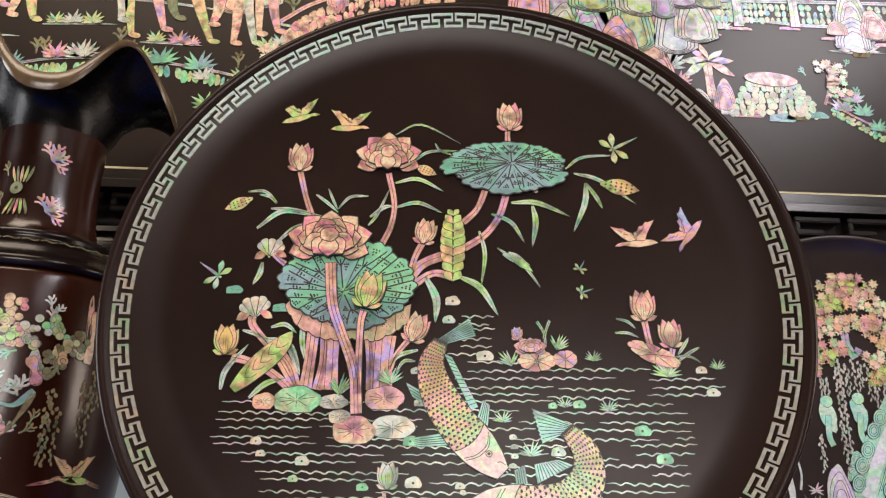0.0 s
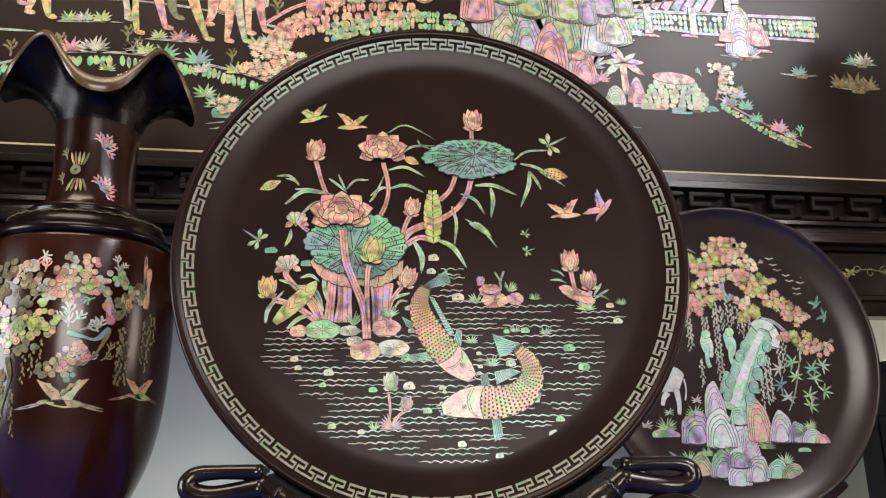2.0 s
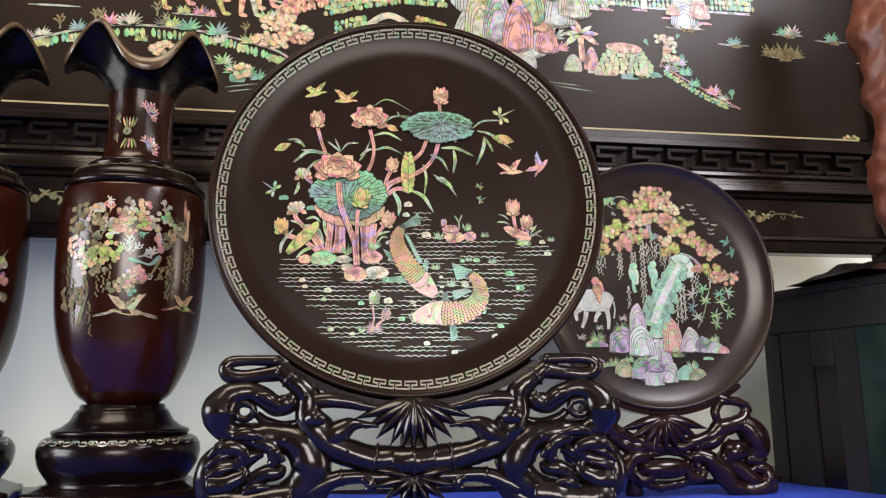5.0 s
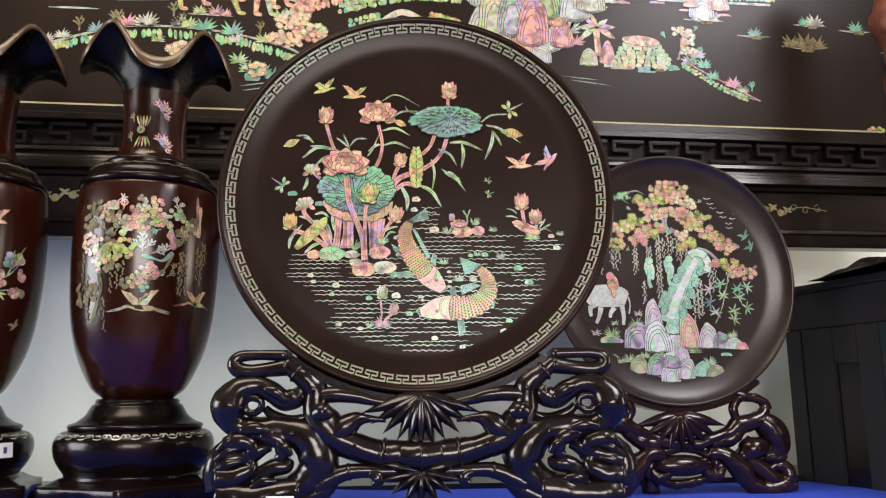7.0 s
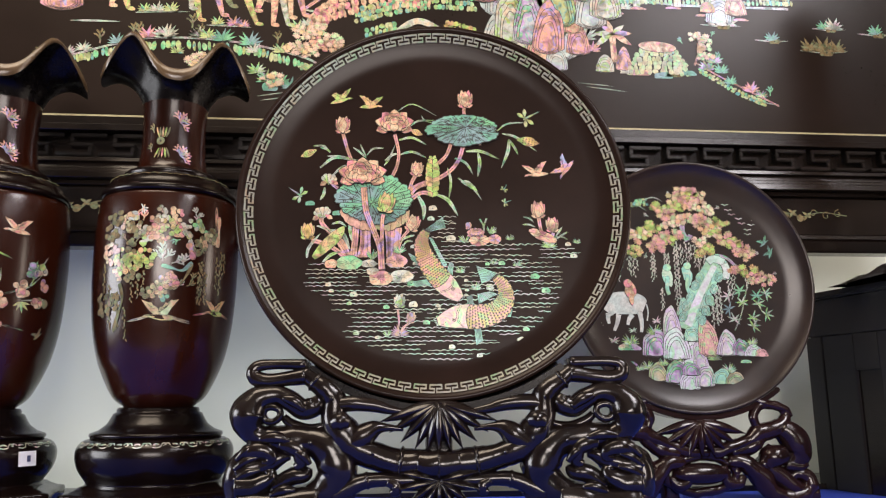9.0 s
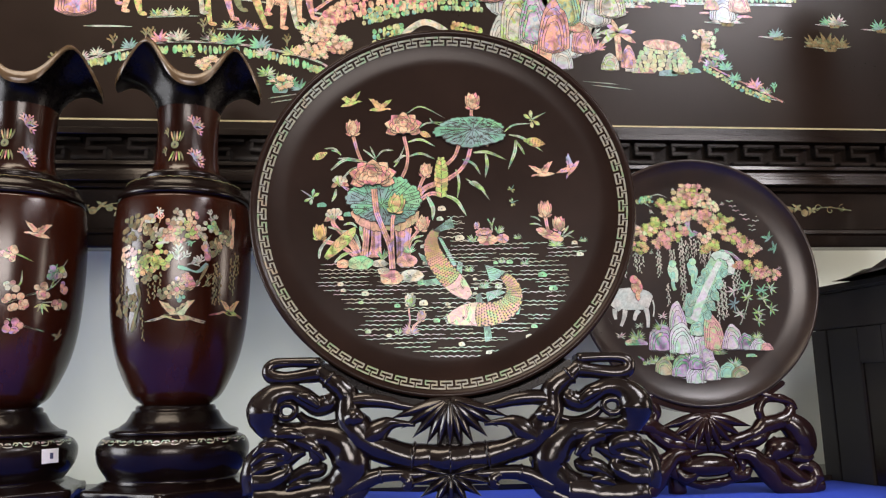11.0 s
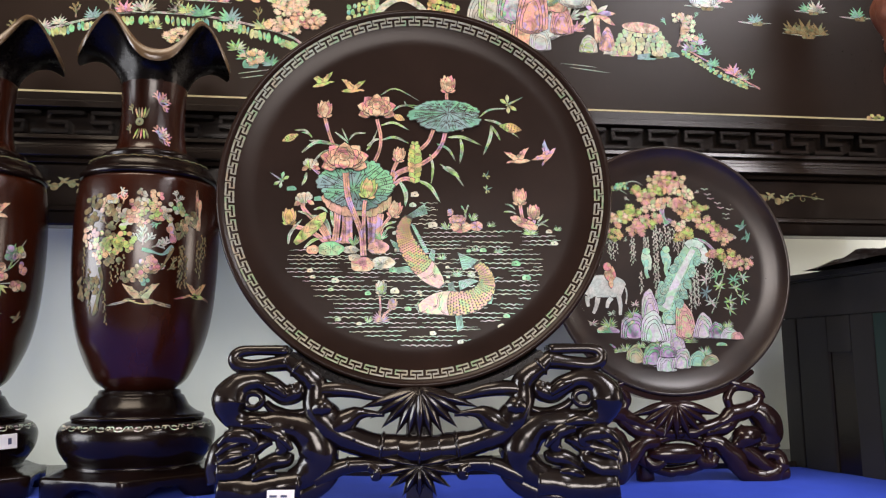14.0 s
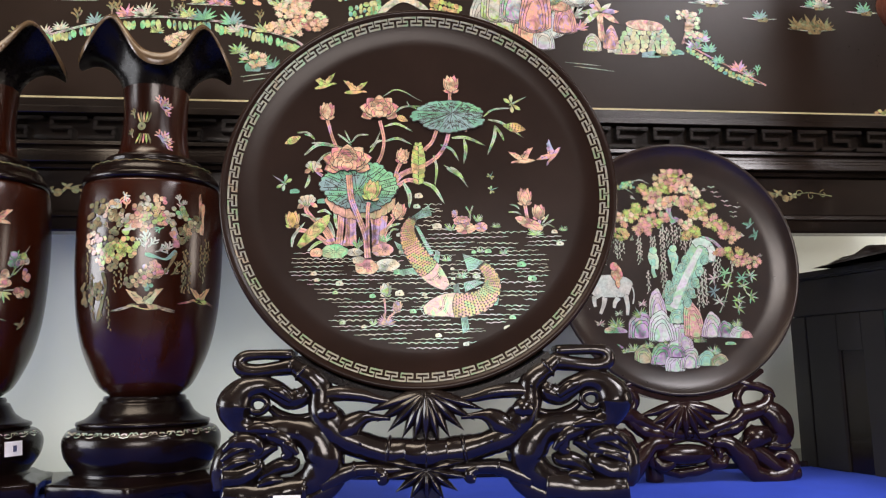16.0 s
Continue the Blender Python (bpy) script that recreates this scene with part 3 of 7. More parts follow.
def flower(f, parent, c, w, h, mat=None, name="lotus_flower", base=0.0007):
    """Open lotus: three rows of petals round a heart."""
    k = Inlay(f, base)
    for row, (n, reach, size) in enumerate(((7, 1.14, 0.44), (8, 0.84, 0.40), (6, 0.56, 0.36))):
        for i in sorted(range(n), key=lambda q: -abs(q - (n - 1) / 2)):
            a = -25 + 230 * i / (n - 1) if row < 2 else 10 + 160 * i / (n - 1)
            v = Vector((math.cos(radians(a)) * w / 2 * reach, math.sin(radians(a)) * h / 2 * reach))
            p = petal((c[0] + v.x * 0.1, c[1] + v.y * 0.1 - h * 0.06), math.degrees(math.atan2(v.y, v.x)), v.length * 0.95, size * w * 0.76, 7, 0.56)
            k.piece(p, w * 0.014)
            for o in (-0.05, 0, 0.05):
                k.line([(c[0] + v.x * s - v.y * o, c[1] + v.y * s + v.x * o - h * 0.06) for s in (0.4, 0.58, 0.76)], w * 0.008)
    for a in (-150, -30, -60, -120, -90):
        v = Vector((math.cos(radians(a)) * w / 2, math.sin(radians(a)) * h / 2))
        k.piece(petal((c[0] - v.x * 0.1, c[1] - v.y * 0.1), math.degrees(math.atan2(v.y, v.x)), v.length * 0.9, w * 0.27, 6, 0.6), w * 0.014)
    k.piece(blob((c[0], c[1] + 0.03 * h), w * 0.13, h * 0.14, 0, 5, 0.12), w * 0.014)
    return k.done(name, mat or P_FLOWER, parent)


def bud(f, parent, c, h, lean=0, mat=None, name="lotus_bud", sepals=True, base=0.0007):
    """Closed lotus bud, c at its foot."""
    k = Inlay(f, base)
    if sepals:
        for a in (28, 152):
            k.piece(petal(c, a + lean - 90 + 90, h * 0.42, h * 0.2, 5, 0.5, 0.15 if a > 90 else -0.15), h * 0.012)
    for a, l, w in ((122, 0.86, 0.36), (58, 0.86, 0.36), (108, 0.98, 0.42), (72, 0.98, 0.42), (90, 0.9, 0.42)):
        k.piece(petal(c, a + lean, h * l, h * w, 7, 0.48, 0.12 if a < 90 else (-0.12 if a > 90 else 0)), h * 0.02)
    a = radians(90 + lean)
    for s in (-0.07, 0, 0.07):
        k.line([(c[0] + math.cos(a) * h * q - s * h * math.sin(a), c[1] + math.sin(a) * h * q + s * h * math.cos(a)) for q in (0.12, 0.3, 0.5)], h * 0.008)
    return k.done(name, mat or P_FLOWER, parent)


def pad(f, parent, c, rx, ry, deg=0, n=13, mat=None, hub=(0, 0), name="lotus_leaf", start=0.0, end=360.0, dots=True):
    """Lotus leaf of wedges parted by veins, with a scalloped edge and pricked veins."""
    k = Inlay(f, 0.0004)
    a0 = radians(deg)

    def at(t, s):
        lx, ly = hub[0] * rx * (1 - s) + rx * s * math.cos(t), hub[1] * ry * (1 - s) + ry * s * math.sin(t)
        return (c[0] + lx * math.cos(a0) - ly * math.sin(a0), c[1] + lx * math.sin(a0) + ly * math.cos(a0))

    step = radians(end - start) / n
    for i in range(n):
        t0, t1 = radians(start) + i * step, radians(start) + (i + 1) * step
        rim = []
        for q in range(7):
            t = t0 + (t1 - t0) * (0.03 + 0.94 * q / 6)
            rim.append(at(t, 0.93 + 0.07 * math.sin(math.pi * q / 6) ** 0.5 + 0.035 * math.sin(i * 2.3)))
        mid = (t0 + t1) / 2
        k.piece([at(mid, 0.07)] + rim, rx * 0.008)
        if dots:
            for s in (0.35, 0.5, 0.65, 0.8):
                for o in (-0.22, 0.22):
                    k.dot(at(mid + o * step, s), rx * 0.012, 4)
            k.line([at(mid, 0.2), at(mid + 0.02, 0.5), at(mid, 0.85)], rx * 0.009)
    k.piece(blob(at(0, 0.0), rx * 0.07, ry * 0.07), rx * 0.008)
    return k.done(name, mat or P_LEAF, parent)


def great_leaf(f, parent, c, rx, ry, hub, n, seed, mat):
    """Lotus leaf seen from above: uneven lobes with scalloped ends, forked dark veins and pricked triangles."""
    rnd = random.Random(seed)
    k = Inlay(f, 0.0016)
    hx, hy = hub

    def at(t, s):
        return (hx * (1 - s) + (c[0] + rx * math.cos(t)) * s, hy * (1 - s) + (c[1] + ry * math.sin(t)) * s)

    step = 2 * math.pi / n
    for i in range(n):
        t0, t1, reach = i * step + 0.2 + 0.16 * step * math.sin(i * 2.4), (i + 1) * step + 0.2 + 0.16 * step * math.sin((i + 1) % n * 2.4), rnd.uniform(0.86, 1.06)
        rim = []
        for q in range(13):
            g = q / 12
            rim.append(at(t0 + (t1 - t0) * g, reach * (0.93 + 0.05 * math.sin(math.pi * g)) + 0.06 * abs(math.sin(2.5 * math.pi * g + 0.3))))
        k.piece([(hx, hy)] + rim, rx * 0.02)
        m = (t0 + t1) / 2
        top = k.h
        for a, b in ((m, m), (m, m + 0.27 * step), (m, m - 0.27 * step)):
            s0 = 0.08 if a == b else 0.5
            k.line([at(a, s0), at((a + b) / 2, (s0 + 0.62) / 2 + 0.04), at(b, 0.62 if a == b else 0.9)], rx * 0.02)
        for o, s0 in ((-0.24, 0.42), (0.24, 0.42), (0.0, 0.76), (-0.34, 0.66), (0.34, 0.66)):
            for row in range(3):
                for q in range(row + 1):
                    k.dot(at(m + (o + (q - row / 2) * 0.085) * step, s0 + row * 0.05), rx * 0.017, 4)
        k.h = top
    return k.done("lotus_leaf", mat, parent)


def leaf_flap(f, parent, pts, mat, n=3):
    """Turned-under rim of a leaf: lobes side by side along a line, drooping."""
    line = [Vector(p) for p in pts]
    k = Inlay(f, 0.0008)
    for (a, b), (d, e) in zip(zip(line[0::2], line[1::2]), zip(line[2::2], line[3::2])):
        low = [b.lerp(e, q / 6) + Vector((0, -0.0016 * abs(math.sin(math.pi * q / 3)))) for q in range(7)]
        k.piece([tuple(a)] + [tuple(p) for p in low] + [tuple(d)], 0.0006)
        m, w = (a + b + d + e) / 4, (e - b).length * 0.16
        for row in range(3):
            for q in range(row + 1):
                k.dot((m.x + (q - row / 2) * w, m.y + 0.0012 - row * 0.0014), 0.0005, 4)
    return k.done("leaf_underside", mat, parent)


def stem(f, parent, points, width, mat=None, name="stem", lines=1, h=0.0003):
    k = Inlay(f, h)
    k.piece(ribbon(points, width, lambda t: 0.85 + 0.3 * abs(t - 0.5)), 0.0004)
    for i in range(lines):
        o = (i + 1) / (lines + 1) - 0.5
        k.line([(p[0] + o * width, p[1]) for p in points], 0.0004)
    return k.done(name, mat or P_STEM, parent)


def blades(f, parent, c, n, length, a0, a1, width=0.12, mat=None, name="grass_tuft", bend=0.18):
    """A tuft: n pointed blades fanned from a0 to a1 degrees."""
    k = Inlay(f, 0.0003)
    for i in range(n):
        a = a0 + (a1 - a0) * (i / (n - 1) if n > 1 else 0.5)
        l = length * (0.75 + 0.25 * math.sin(math.pi * (i + 0.5) / n)) * random.uniform(0.88, 1.1)
        k.piece(petal(c, a, l, length * width, 5, 0.4, bend * (1 if a > 90 else -1)), 0.00015)
    return k.done(name, mat or P_BLADE, parent)


def blade(f, parent, points, width, mat=None, name="leaf_blade"):
    k = Inlay(f, 0.0003)
    k.piece(ribbon(points, width * 0.82, pointed), 0.0002)
    k.line([Vector(p) for p in points], 0.00025)
    return k.done(name, mat or P_BLADE, parent)


def stone(f, parent, c, rx, ry, mat=None, name="pebble", veins=0, low=0.55):
    k = Inlay(f, 0.0004)
    k.piece(blob(c, rx, ry, 0, 5, 0.08, 20, 0.12, low), rx * 0.03)
    if veins:
        for i in range(veins):
            a = math.pi * (0.1 + 1.8 * i / veins)
            k.line([(c[0] + rx * s * math.cos(a), c[1] + ry * s * math.sin(a) * 0.7) for s in (0.12, 0.4, 0.75)], rx * 0.025)
    else:
        k.dot((c[0], c[1] + ry * 0.1), min(rx, ry) * 0.2, 7)
    return k.done(name, mat or P_ROCK, parent)


def rocks(f, parent, c, w, h, mat=None, name="rock", rings=3, base=0.0004):
    """Upright rock: arches nested over one foot."""
    k = Inlay(f, base)
    lean, seed = random.uniform(-0.12, 0.12), random.random() * 40
    for i in range(rings + 1):
        s, pts = 1 - 0.15 * i, []
        for q in range(17):
            t = math.pi * (q / 16)
            g = 1 + 0.16 * noise.noise((math.cos(t) * 1.7, math.sin(t) * 1.7, seed + i * 0.25))
            x, y = 0.58 * w * s * g * math.cos(t) * (1 - 0.12 * math.sin(t)), 1.06 * h * s * g * math.sin(t) ** 0.75
            pts.append((c[0] + x + lean * y, c[1] - h / 2 + y + 0.006 * h * i))
        for x in (-0.46, -0.25, 0.0, 0.25, 0.46):
            pts.append((c[0] + x * w * s, c[1] - h / 2 - 0.12 * (1 - 3.2 * x * x) * h * s))
        if area_of(pts) < 0:
            pts = pts[::-1]
        prism(k.d, f, grow(pts, w * 0.022), 0, base + 0.00003 * i)
        prism(k.a, f, pts, 0, base + 0.00003 * i + 0.000015)
    return k.done(name, mat or P_STONE, parent)


def bird(f, parent, c, s, turn, mat=None, flip=1, name="bird_ornament"):
    """Plain flying-bird ornament: body, two wings, tail."""
    def at(x, y):
        a = radians(turn)
        x *= flip
        return (c[0] + s * (x * math.cos(a) - y * math.sin(a)), c[1] + s * (x * math.sin(a) + y * math.cos(a)))
    k = Inlay(f, 0.0004)
    for shape in ([(-0.52, -0.2), (-0.3, -0.23), (0.0, -0.22), (0.24, -0.15), (0.38, -0.09), (0.5, -0.1), (0.62, -0.07), (0.54, -0.02), (0.42, 0.0), (0.3, -0.02), (0.1, 0.05), (-0.2, -0.04), (-0.4, -0.1)],
                  [(-0.2, -0.06), (-0.32, 0.14), (-0.6, 0.46), (-0.42, 0.42), (-0.36, 0.45), (-0.24, 0.34), (-0.16, 0.36), (-0.06, 0.22), (0.02, 0.22), (0.12, 0.0)],
                  [(0.02, 0.0), (0.1, 0.2), (0.24, 0.3), (0.28, 0.38), (0.4, 0.4), (0.6, 0.5), (0.5, 0.32), (0.36, 0.12), (0.22, -0.02)]):
        k.piece([at(*p) for p in shape], s * 0.015)
    for q in (0.15, 0.27, 0.39):
        k.line([at(-0.45 + q, 0.5 - q * 0.9), at(-0.3 + q * 0.7, 0.32 - q * 0.6), at(-0.1 + q * 0.5, 0.25 - q * 0.5)], s * 0.015)
        k.line([at(0.1 + q * 0.6, 0.1 + q * 0.5), at(0.25 + q * 0.5, 0.12 + q * 0.6)], s * 0.015)
    return k.done(name, mat or P_GOLD, parent)


def insect(f, parent, c, s, turn, mat=None):
    k = Inlay(f, 0.0004)
    a = radians(turn)
    k.piece(petal(c, turn, s, s * 0.1, 5, 0.3), s * 0.01)
    for d, l in ((65, 0.55), (115, 0.5), (-65, 0.55), (-115, 0.5)):
        k.piece(petal((c[0] + s * 0.12 * math.cos(a), c[1] + s * 0.12 * math.sin(a)), turn + d, s * l, s * 0.2, 5, 0.65), s * 0.012)
    return k.done("dragonfly_ornament", mat or P_CLIFF, parent)


def fish(f, parent, spine, widths, fins, tail, eye=1):
    """Curved carp ornament from tail to nose: overlapping scales, plain head with gill and barbels, rayed fins."""
    group = new("carp_ornament")
    group.parent = parent
    line = spline(spine, 10)
    n = len(line)

    def side(t, s):
        i = min(n - 2, max(0, int(t * (n - 1))))
        q = line[min(n - 1, i + 2)] - line[max(0, i - 1)]
        k = q.length or 1
        p = line[i].lerp(line[i + 1], t * (n - 1) - i)
        w = float(np.interp(t, [a for a, b in widths], [b for a, b in widths])) / 2
        return (p.x - s * w * q.y / k, p.y + s * w * q.x / k)

    for root, root_b, tip, tip_b, rays in fins + [tail]:
        a, b, c, d = (Vector(p) for p in (root, root_b, tip, tip_b))
        k = Inlay(f, 0.0005)
        edge = []
        for i in range(rays * 2 + 1):
            g = i / (rays * 2)
            edge.append(tuple(c.lerp(d, g) + (a.lerp(b, g) - c.lerp(d, g)) * (0.05 if i % 2 else 0.0)))
        k.piece([tuple(a)] + edge + [tuple(b)], 0.0003)
        for i in range(1, rays):
            g = i / rays
            k.line([a.lerp(b, g), a.lerp(b, g).lerp(c.lerp(d, g), 0.5), a.lerp(b, g).lerp(c.lerp(d, g), 0.93)], 0.0005)
        k.done("fin", P_FIN, group)
    k = Inlay(f, 0.0012)
    edge = [side(t / 24 * 0.79, 1) for t in range(25)] + [side(t / 24 * 0.79, -1) for t in range(24, -1, -1)]
    prism(k.d, f, grow(edge if area_of(edge) > 0 else edge[::-1], 0.0004), 0, k.h)
    k.h += 0.0001
    rows = 27
    for r in range(rows, -1, -1):
        t = 0.012 + 0.75 * r / rows
        base = k.h
        for q in range(-4, 5):
            s0 = q * 0.25 + (0.125 if r % 2 else 0)
            if abs(s0) > 0.93:
                continue
            pts = []
            for g, e in ((0.0, 0.0), (0.009, 0.1), (0.026, 0.123), (0.044, 0.115), (0.044, -0.115), (0.026, -0.123), (0.009, -0.1)):
                pts.append(side(min(0.79, t + g), max(-0.99, min(0.99, s0 + e))))
            k.h = base
            k.piece(pts, 0)
            mark = [side(t + 0.002 + g, max(-0.97, min(0.97, s0 + e))) for g, e in ((0.005, -0.06), (0.001, 0.0), (0.005, 0.06), (0.011, 0.082), (0.017, 0.045), (0.014, 0.0), (0.017, -0.045), (0.011, -0.082))]
            prism(k.d, f, mark if area_of(mark) > 0 else mark[::-1], 0, k.h + 0.00002)
        k.h = base + 0.00001
    k.done("scaled_body", P_SCALE, group)
    k = Inlay(f, 0.0019)
    k.piece([side(0.755 + 0.03 * (1 - (s / 4) ** 2), s / 4) for s in range(4, -5, -1)] + [side(0.76 + 0.24 * t / 10, -1) for t in range(11)] + [side(0.76 + 0.24 * t / 10, 1) for t in range(10, -1, -1)], 0.0006)
    for d in (0.0, 0.014):
        k.line([side(0.80 + d, 0.95), side(0.845 + d, 0.45), side(0.845 + d, -0.3), side(0.815 + d, -0.9)], 0.0005)
    k.line([side(0.985, 0.9 * eye), side(0.955, 0.55 * eye), side(0.945, 0.3 * eye)], 0.0005)
    c = side(0.885, 0.22 * eye)
    for radius, up in ((0.0024, 0.0), (0.0011, 0.0001)):
        prism(k.d, f, blob(c, radius, radius, n=10), 0, k.h + up)
    k.h += 0.00005
    k.piece(blob(c, 0.0018, 0.0018, n=10), 0)
    k.done("head", P_HEAD, group)
    k = Inlay(f, 0.0006)
    for q in (-0.8, -0.3, 0.4, 0.9):
        a, b = Vector(side(0.985, q)), Vector(side(0.93, q))
        k.piece(ribbon([a, a + (a - b) * 0.4 + Vector((0.0006 * q, 0.0008)), a + (a - b) * 0.7 + Vector((0.001 * q, 0.002))], 0.0006), 0)
    k.done("barbel", P_PALE, group)
    return group


def waves(f, parent, rows, seed, pitch=0.0094, gauge=0.00098, mat=None):
    """Rows of broken wavy lines with tapered ends; rows gives (v, left, right)."""
    rnd = random.Random(seed)
    for v, left, right in rows:
        x = left + rnd.uniform(0, 0.012)
        while x < right - 0.016:
            end = min(right - rnd.uniform(0, 0.010), x + rnd.uniform(0.04, 0.115))
            if end - x < 0.012:
                break
            n = max(8, int((end - x) / 0.0012))
            ph, vv, lift, tall = rnd.uniform(0, 6), v + rnd.uniform(-0.0012, 0.0012), rnd.uniform(-0.0014, 0.0014), rnd.uniform(0.00055, 0.00085)
            pts = []
            for i in range(n + 1):
                a = ph + (end - x) * i / n / pitch * 2 * math.pi
                fade = min(1, 6 * i / n, 6 * (n - i) / n)
                pts.append(Vector((x + (end - x) * i / n, vv + lift * (i / n) + tall * fade * (math.sin(a) + 0.25 * math.sin(2 * a + 0.8)))))
            k = Inlay(f, 0.0003)
            k.piece(ribbon(pts, gauge, lambda t: 0.25 + 0.75 * math.sin(math.pi * t) ** 0.45, 2), 0)
            k.done("wave_line", mat or P_WAVE, parent)
            x = end + rnd.uniform(0.003, 0.012) if rnd.random() < 0.7 else end + rnd.uniform(0.015, 0.04)


# ---- inlay of the large plate ----
def fp(u, v, h):
    return (u, v, 0.0004 + h)


def key_unit():
    """One double fret of the border, laid on the sloping rim; its top bar runs on to the next."""
    bm = bmesh.new()
    r0, r1, n = 0.2325, 0.2438, 78
    t, u, da = 0.185, 0.072, 2 * math.pi / n
    lo, hi = 0.5 - t / 2, 0.5 + t / 2
    for x0, x1, y0, y1 in ((0.03, 0.85, 0, t), (0.03, 0.03 + u, t, lo), (0.03, 0.42, lo, hi), (0.42 - u, 0.42, hi, 1 - t), (0.85 - u, 0.85, t, lo), (0.50, 0.85, lo, hi), (0.50, 0.50 + u, hi, 1 - t), (0.50, 1.415, 1 - t, 1)):
        top, low, cols = [], [], 1 + int(4 * (x1 - x0))
        for x, y in [(x0 + (x1 - x0) * i / cols, y0) for i in range(cols + 1)] + [(x1 - (x1 - x0) * i / cols, y1) for i in range(cols + 1)]:
            r, a = r0 + (r1 - r0) * y, (x - 0.5) * da
            z = 0.0071 + (r - 0.2322) * 0.403
            top.append(bm.verts.new((r * math.sin(a), r * math.cos(a), z + 0.0009)))
            low.append(bm.verts.new((r * math.sin(a), r * math.cos(a), z - 0.001)))
        bm.faces.new(top[::-1])
        for i in range(len(top)):
            j = (i + 1) % len(top)
            bm.faces.new((low[i], low[j], top[j], top[i]))
    return bm


first = part("key_fret", key_unit(), P_KEY, big)
for i in range(1, 78):
    o = first.copy()
    scene.collection.objects.link(o)
    o.matrix_basis = pose(0, 0, 0, 0, 0, 360 / 78 * i)

# water
SHORE = ((-0.0150, 0.003, 0.030), (-0.0465, -0.009, 0.034), (-0.0540, 0.004, 0.130), (-0.0632, 0.000, 0.192), (-0.0765, 0.000, 0.184), (-0.0775, -0.171, 0.160), (-0.1080, -0.167, 0.173), (-0.1335, -0.134, 0.156),
         (-0.1520, -0.112, 0.140), (-0.1705, -0.122, 0.117), (-0.1825, -0.098, 0.090), (-0.1948, -0.050, 0.078), (-0.2068, -0.002, 0.040), (-0.2175, 0.008, 0.030))
rows = []
for i in range(36):
    v = -0.0155 - i * 0.0058
    keys = [p[0] for p in SHORE][::-1]
    rows.append((v, float(np.interp(v, keys, [p[1] for p in SHORE][::-1])), float(np.interp(v, keys, [p[2] for p in SHORE][::-1]))))
waves(fp, big, rows, 4)

# stems of the great clump
for pts, w in ((((-0.1032, -0.0702), (-0.1015, -0.0501), (-0.1001, -0.0252)), 0.009), (((-0.0874, -0.0701), (-0.0875, -0.0500), (-0.0881, -0.0293)), 0.014), (((-0.0953, -0.0701), (-0.0919, -0.0500), (-0.0921, -0.0293)), 0.006),
               (((-0.0539, -0.0699), (-0.0536, -0.0498), (-0.0528, -0.0292)), 0.014), (((-0.0579, -0.0699), (-0.0588, -0.0498), (-0.0609, -0.0292)), 0.006), (((-0.0457, -0.0690), (-0.0456, -0.0498), (-0.0438, -0.0312)), 0.006),
               (((-0.1093, -0.0682), (-0.1144, -0.0542), (-0.1248, -0.0411)), 0.006), (((-0.1131, -0.0702), (-0.1280, -0.0583), (-0.1448, -0.0503), (-0.1572, -0.0471)), 0.006), (((-0.1091, -0.0702), (-0.1251, -0.0461), (-0.1434, -0.0254), (-0.1455, -0.0169)), 0.006)):
    stem(fp, big, pts, w, lines=2 if w > 0.008 else 1)
stem(fp, big, ((-0.0344, 0.0096), (-0.0243, 0.0230), (-0.0098, 0.0298), (0.0007, 0.0321)), 0.008)
stem(fp, big, ((-0.0323, 0.0052), (-0.0159, 0.0163), (-0.0013, 0.0141)), 0.006)
stem(fp, big, ((-0.0313, 0.0185), (-0.0287, 0.0297), (-0.0234, 0.0411)), 0.005)
stem(fp, big, ((0.0070, 0.0575), (0.0178, 0.0693), (0.0254, 0.0896)), 0.005)
stem(fp, big, ((0.0079, 0.0366), (0.0240, 0.0482), (0.0349, 0.0646), (0.0410, 0.0862)), 0.0055)
stem(fp, big, ((0.0423, 0.1245), (0.0420, 0.1337), (0.0431, 0.1415)), 0.0045)
stem(fp, big, ((-0.0543, 0.0388), (-0.0476, 0.0550), (-0.0457, 0.0740), (-0.0509, 0.0993)), 0.0045)
stem(fp, big, ((-0.1067, 0.0596), (-0.1138, 0.0787), (-0.1199, 0.1008)), 0.0045)
stem(fp, big, ((-0.1252, 0.0236), (-0.1301, 0.0272), (-0.1343, 0.0317)), 0.004)
stem(fp, big, ((-0.0446, -0.0558), (-0.0409, -0.0457), (-0.0313, -0.0332)), 0.004)
# great leaf, upper leaf
leaf_flap(fp, big, ((-0.112, 0.004), (-0.122, -0.009), (-0.104, -0.004), (-0.112, -0.0240), (-0.094, -0.010), (-0.095, -0.0325), (-0.082, -0.012), (-0.080, -0.0340)), P_PEACHY)
leaf_flap(fp, big, ((-0.082, -0.014), (-0.078, -0.0330), (-0.066, -0.018), (-0.067, -0.0325), (-0.054, -0.018), (-0.056, -0.0345), (-0.042, -0.012), (-0.041, -0.0270), (-0.031, -0.008), (-0.032, -0.0195)), P_GILT)
great_leaf(fp, big, (-0.0762, 0.0085), 0.0525, 0.0345, (-0.0805, 0.0010), 10, 3, P_LEAF)
great_leaf(fp, big, (0.0405, 0.1040), 0.0475, 0.0215, (0.0445, 0.1080), 12, 5, P_LEAF)
leaf_flap(fp, big, ((0.026, 0.098), (0.0245, 0.0925), (0.035, 0.097), (0.034, 0.0905), (0.045, 0.096), (0.045, 0.0900), (0.054, 0.094), (0.055, 0.0865), (0.063, 0.091), (0.064, 0.083)), P_PEACHY)
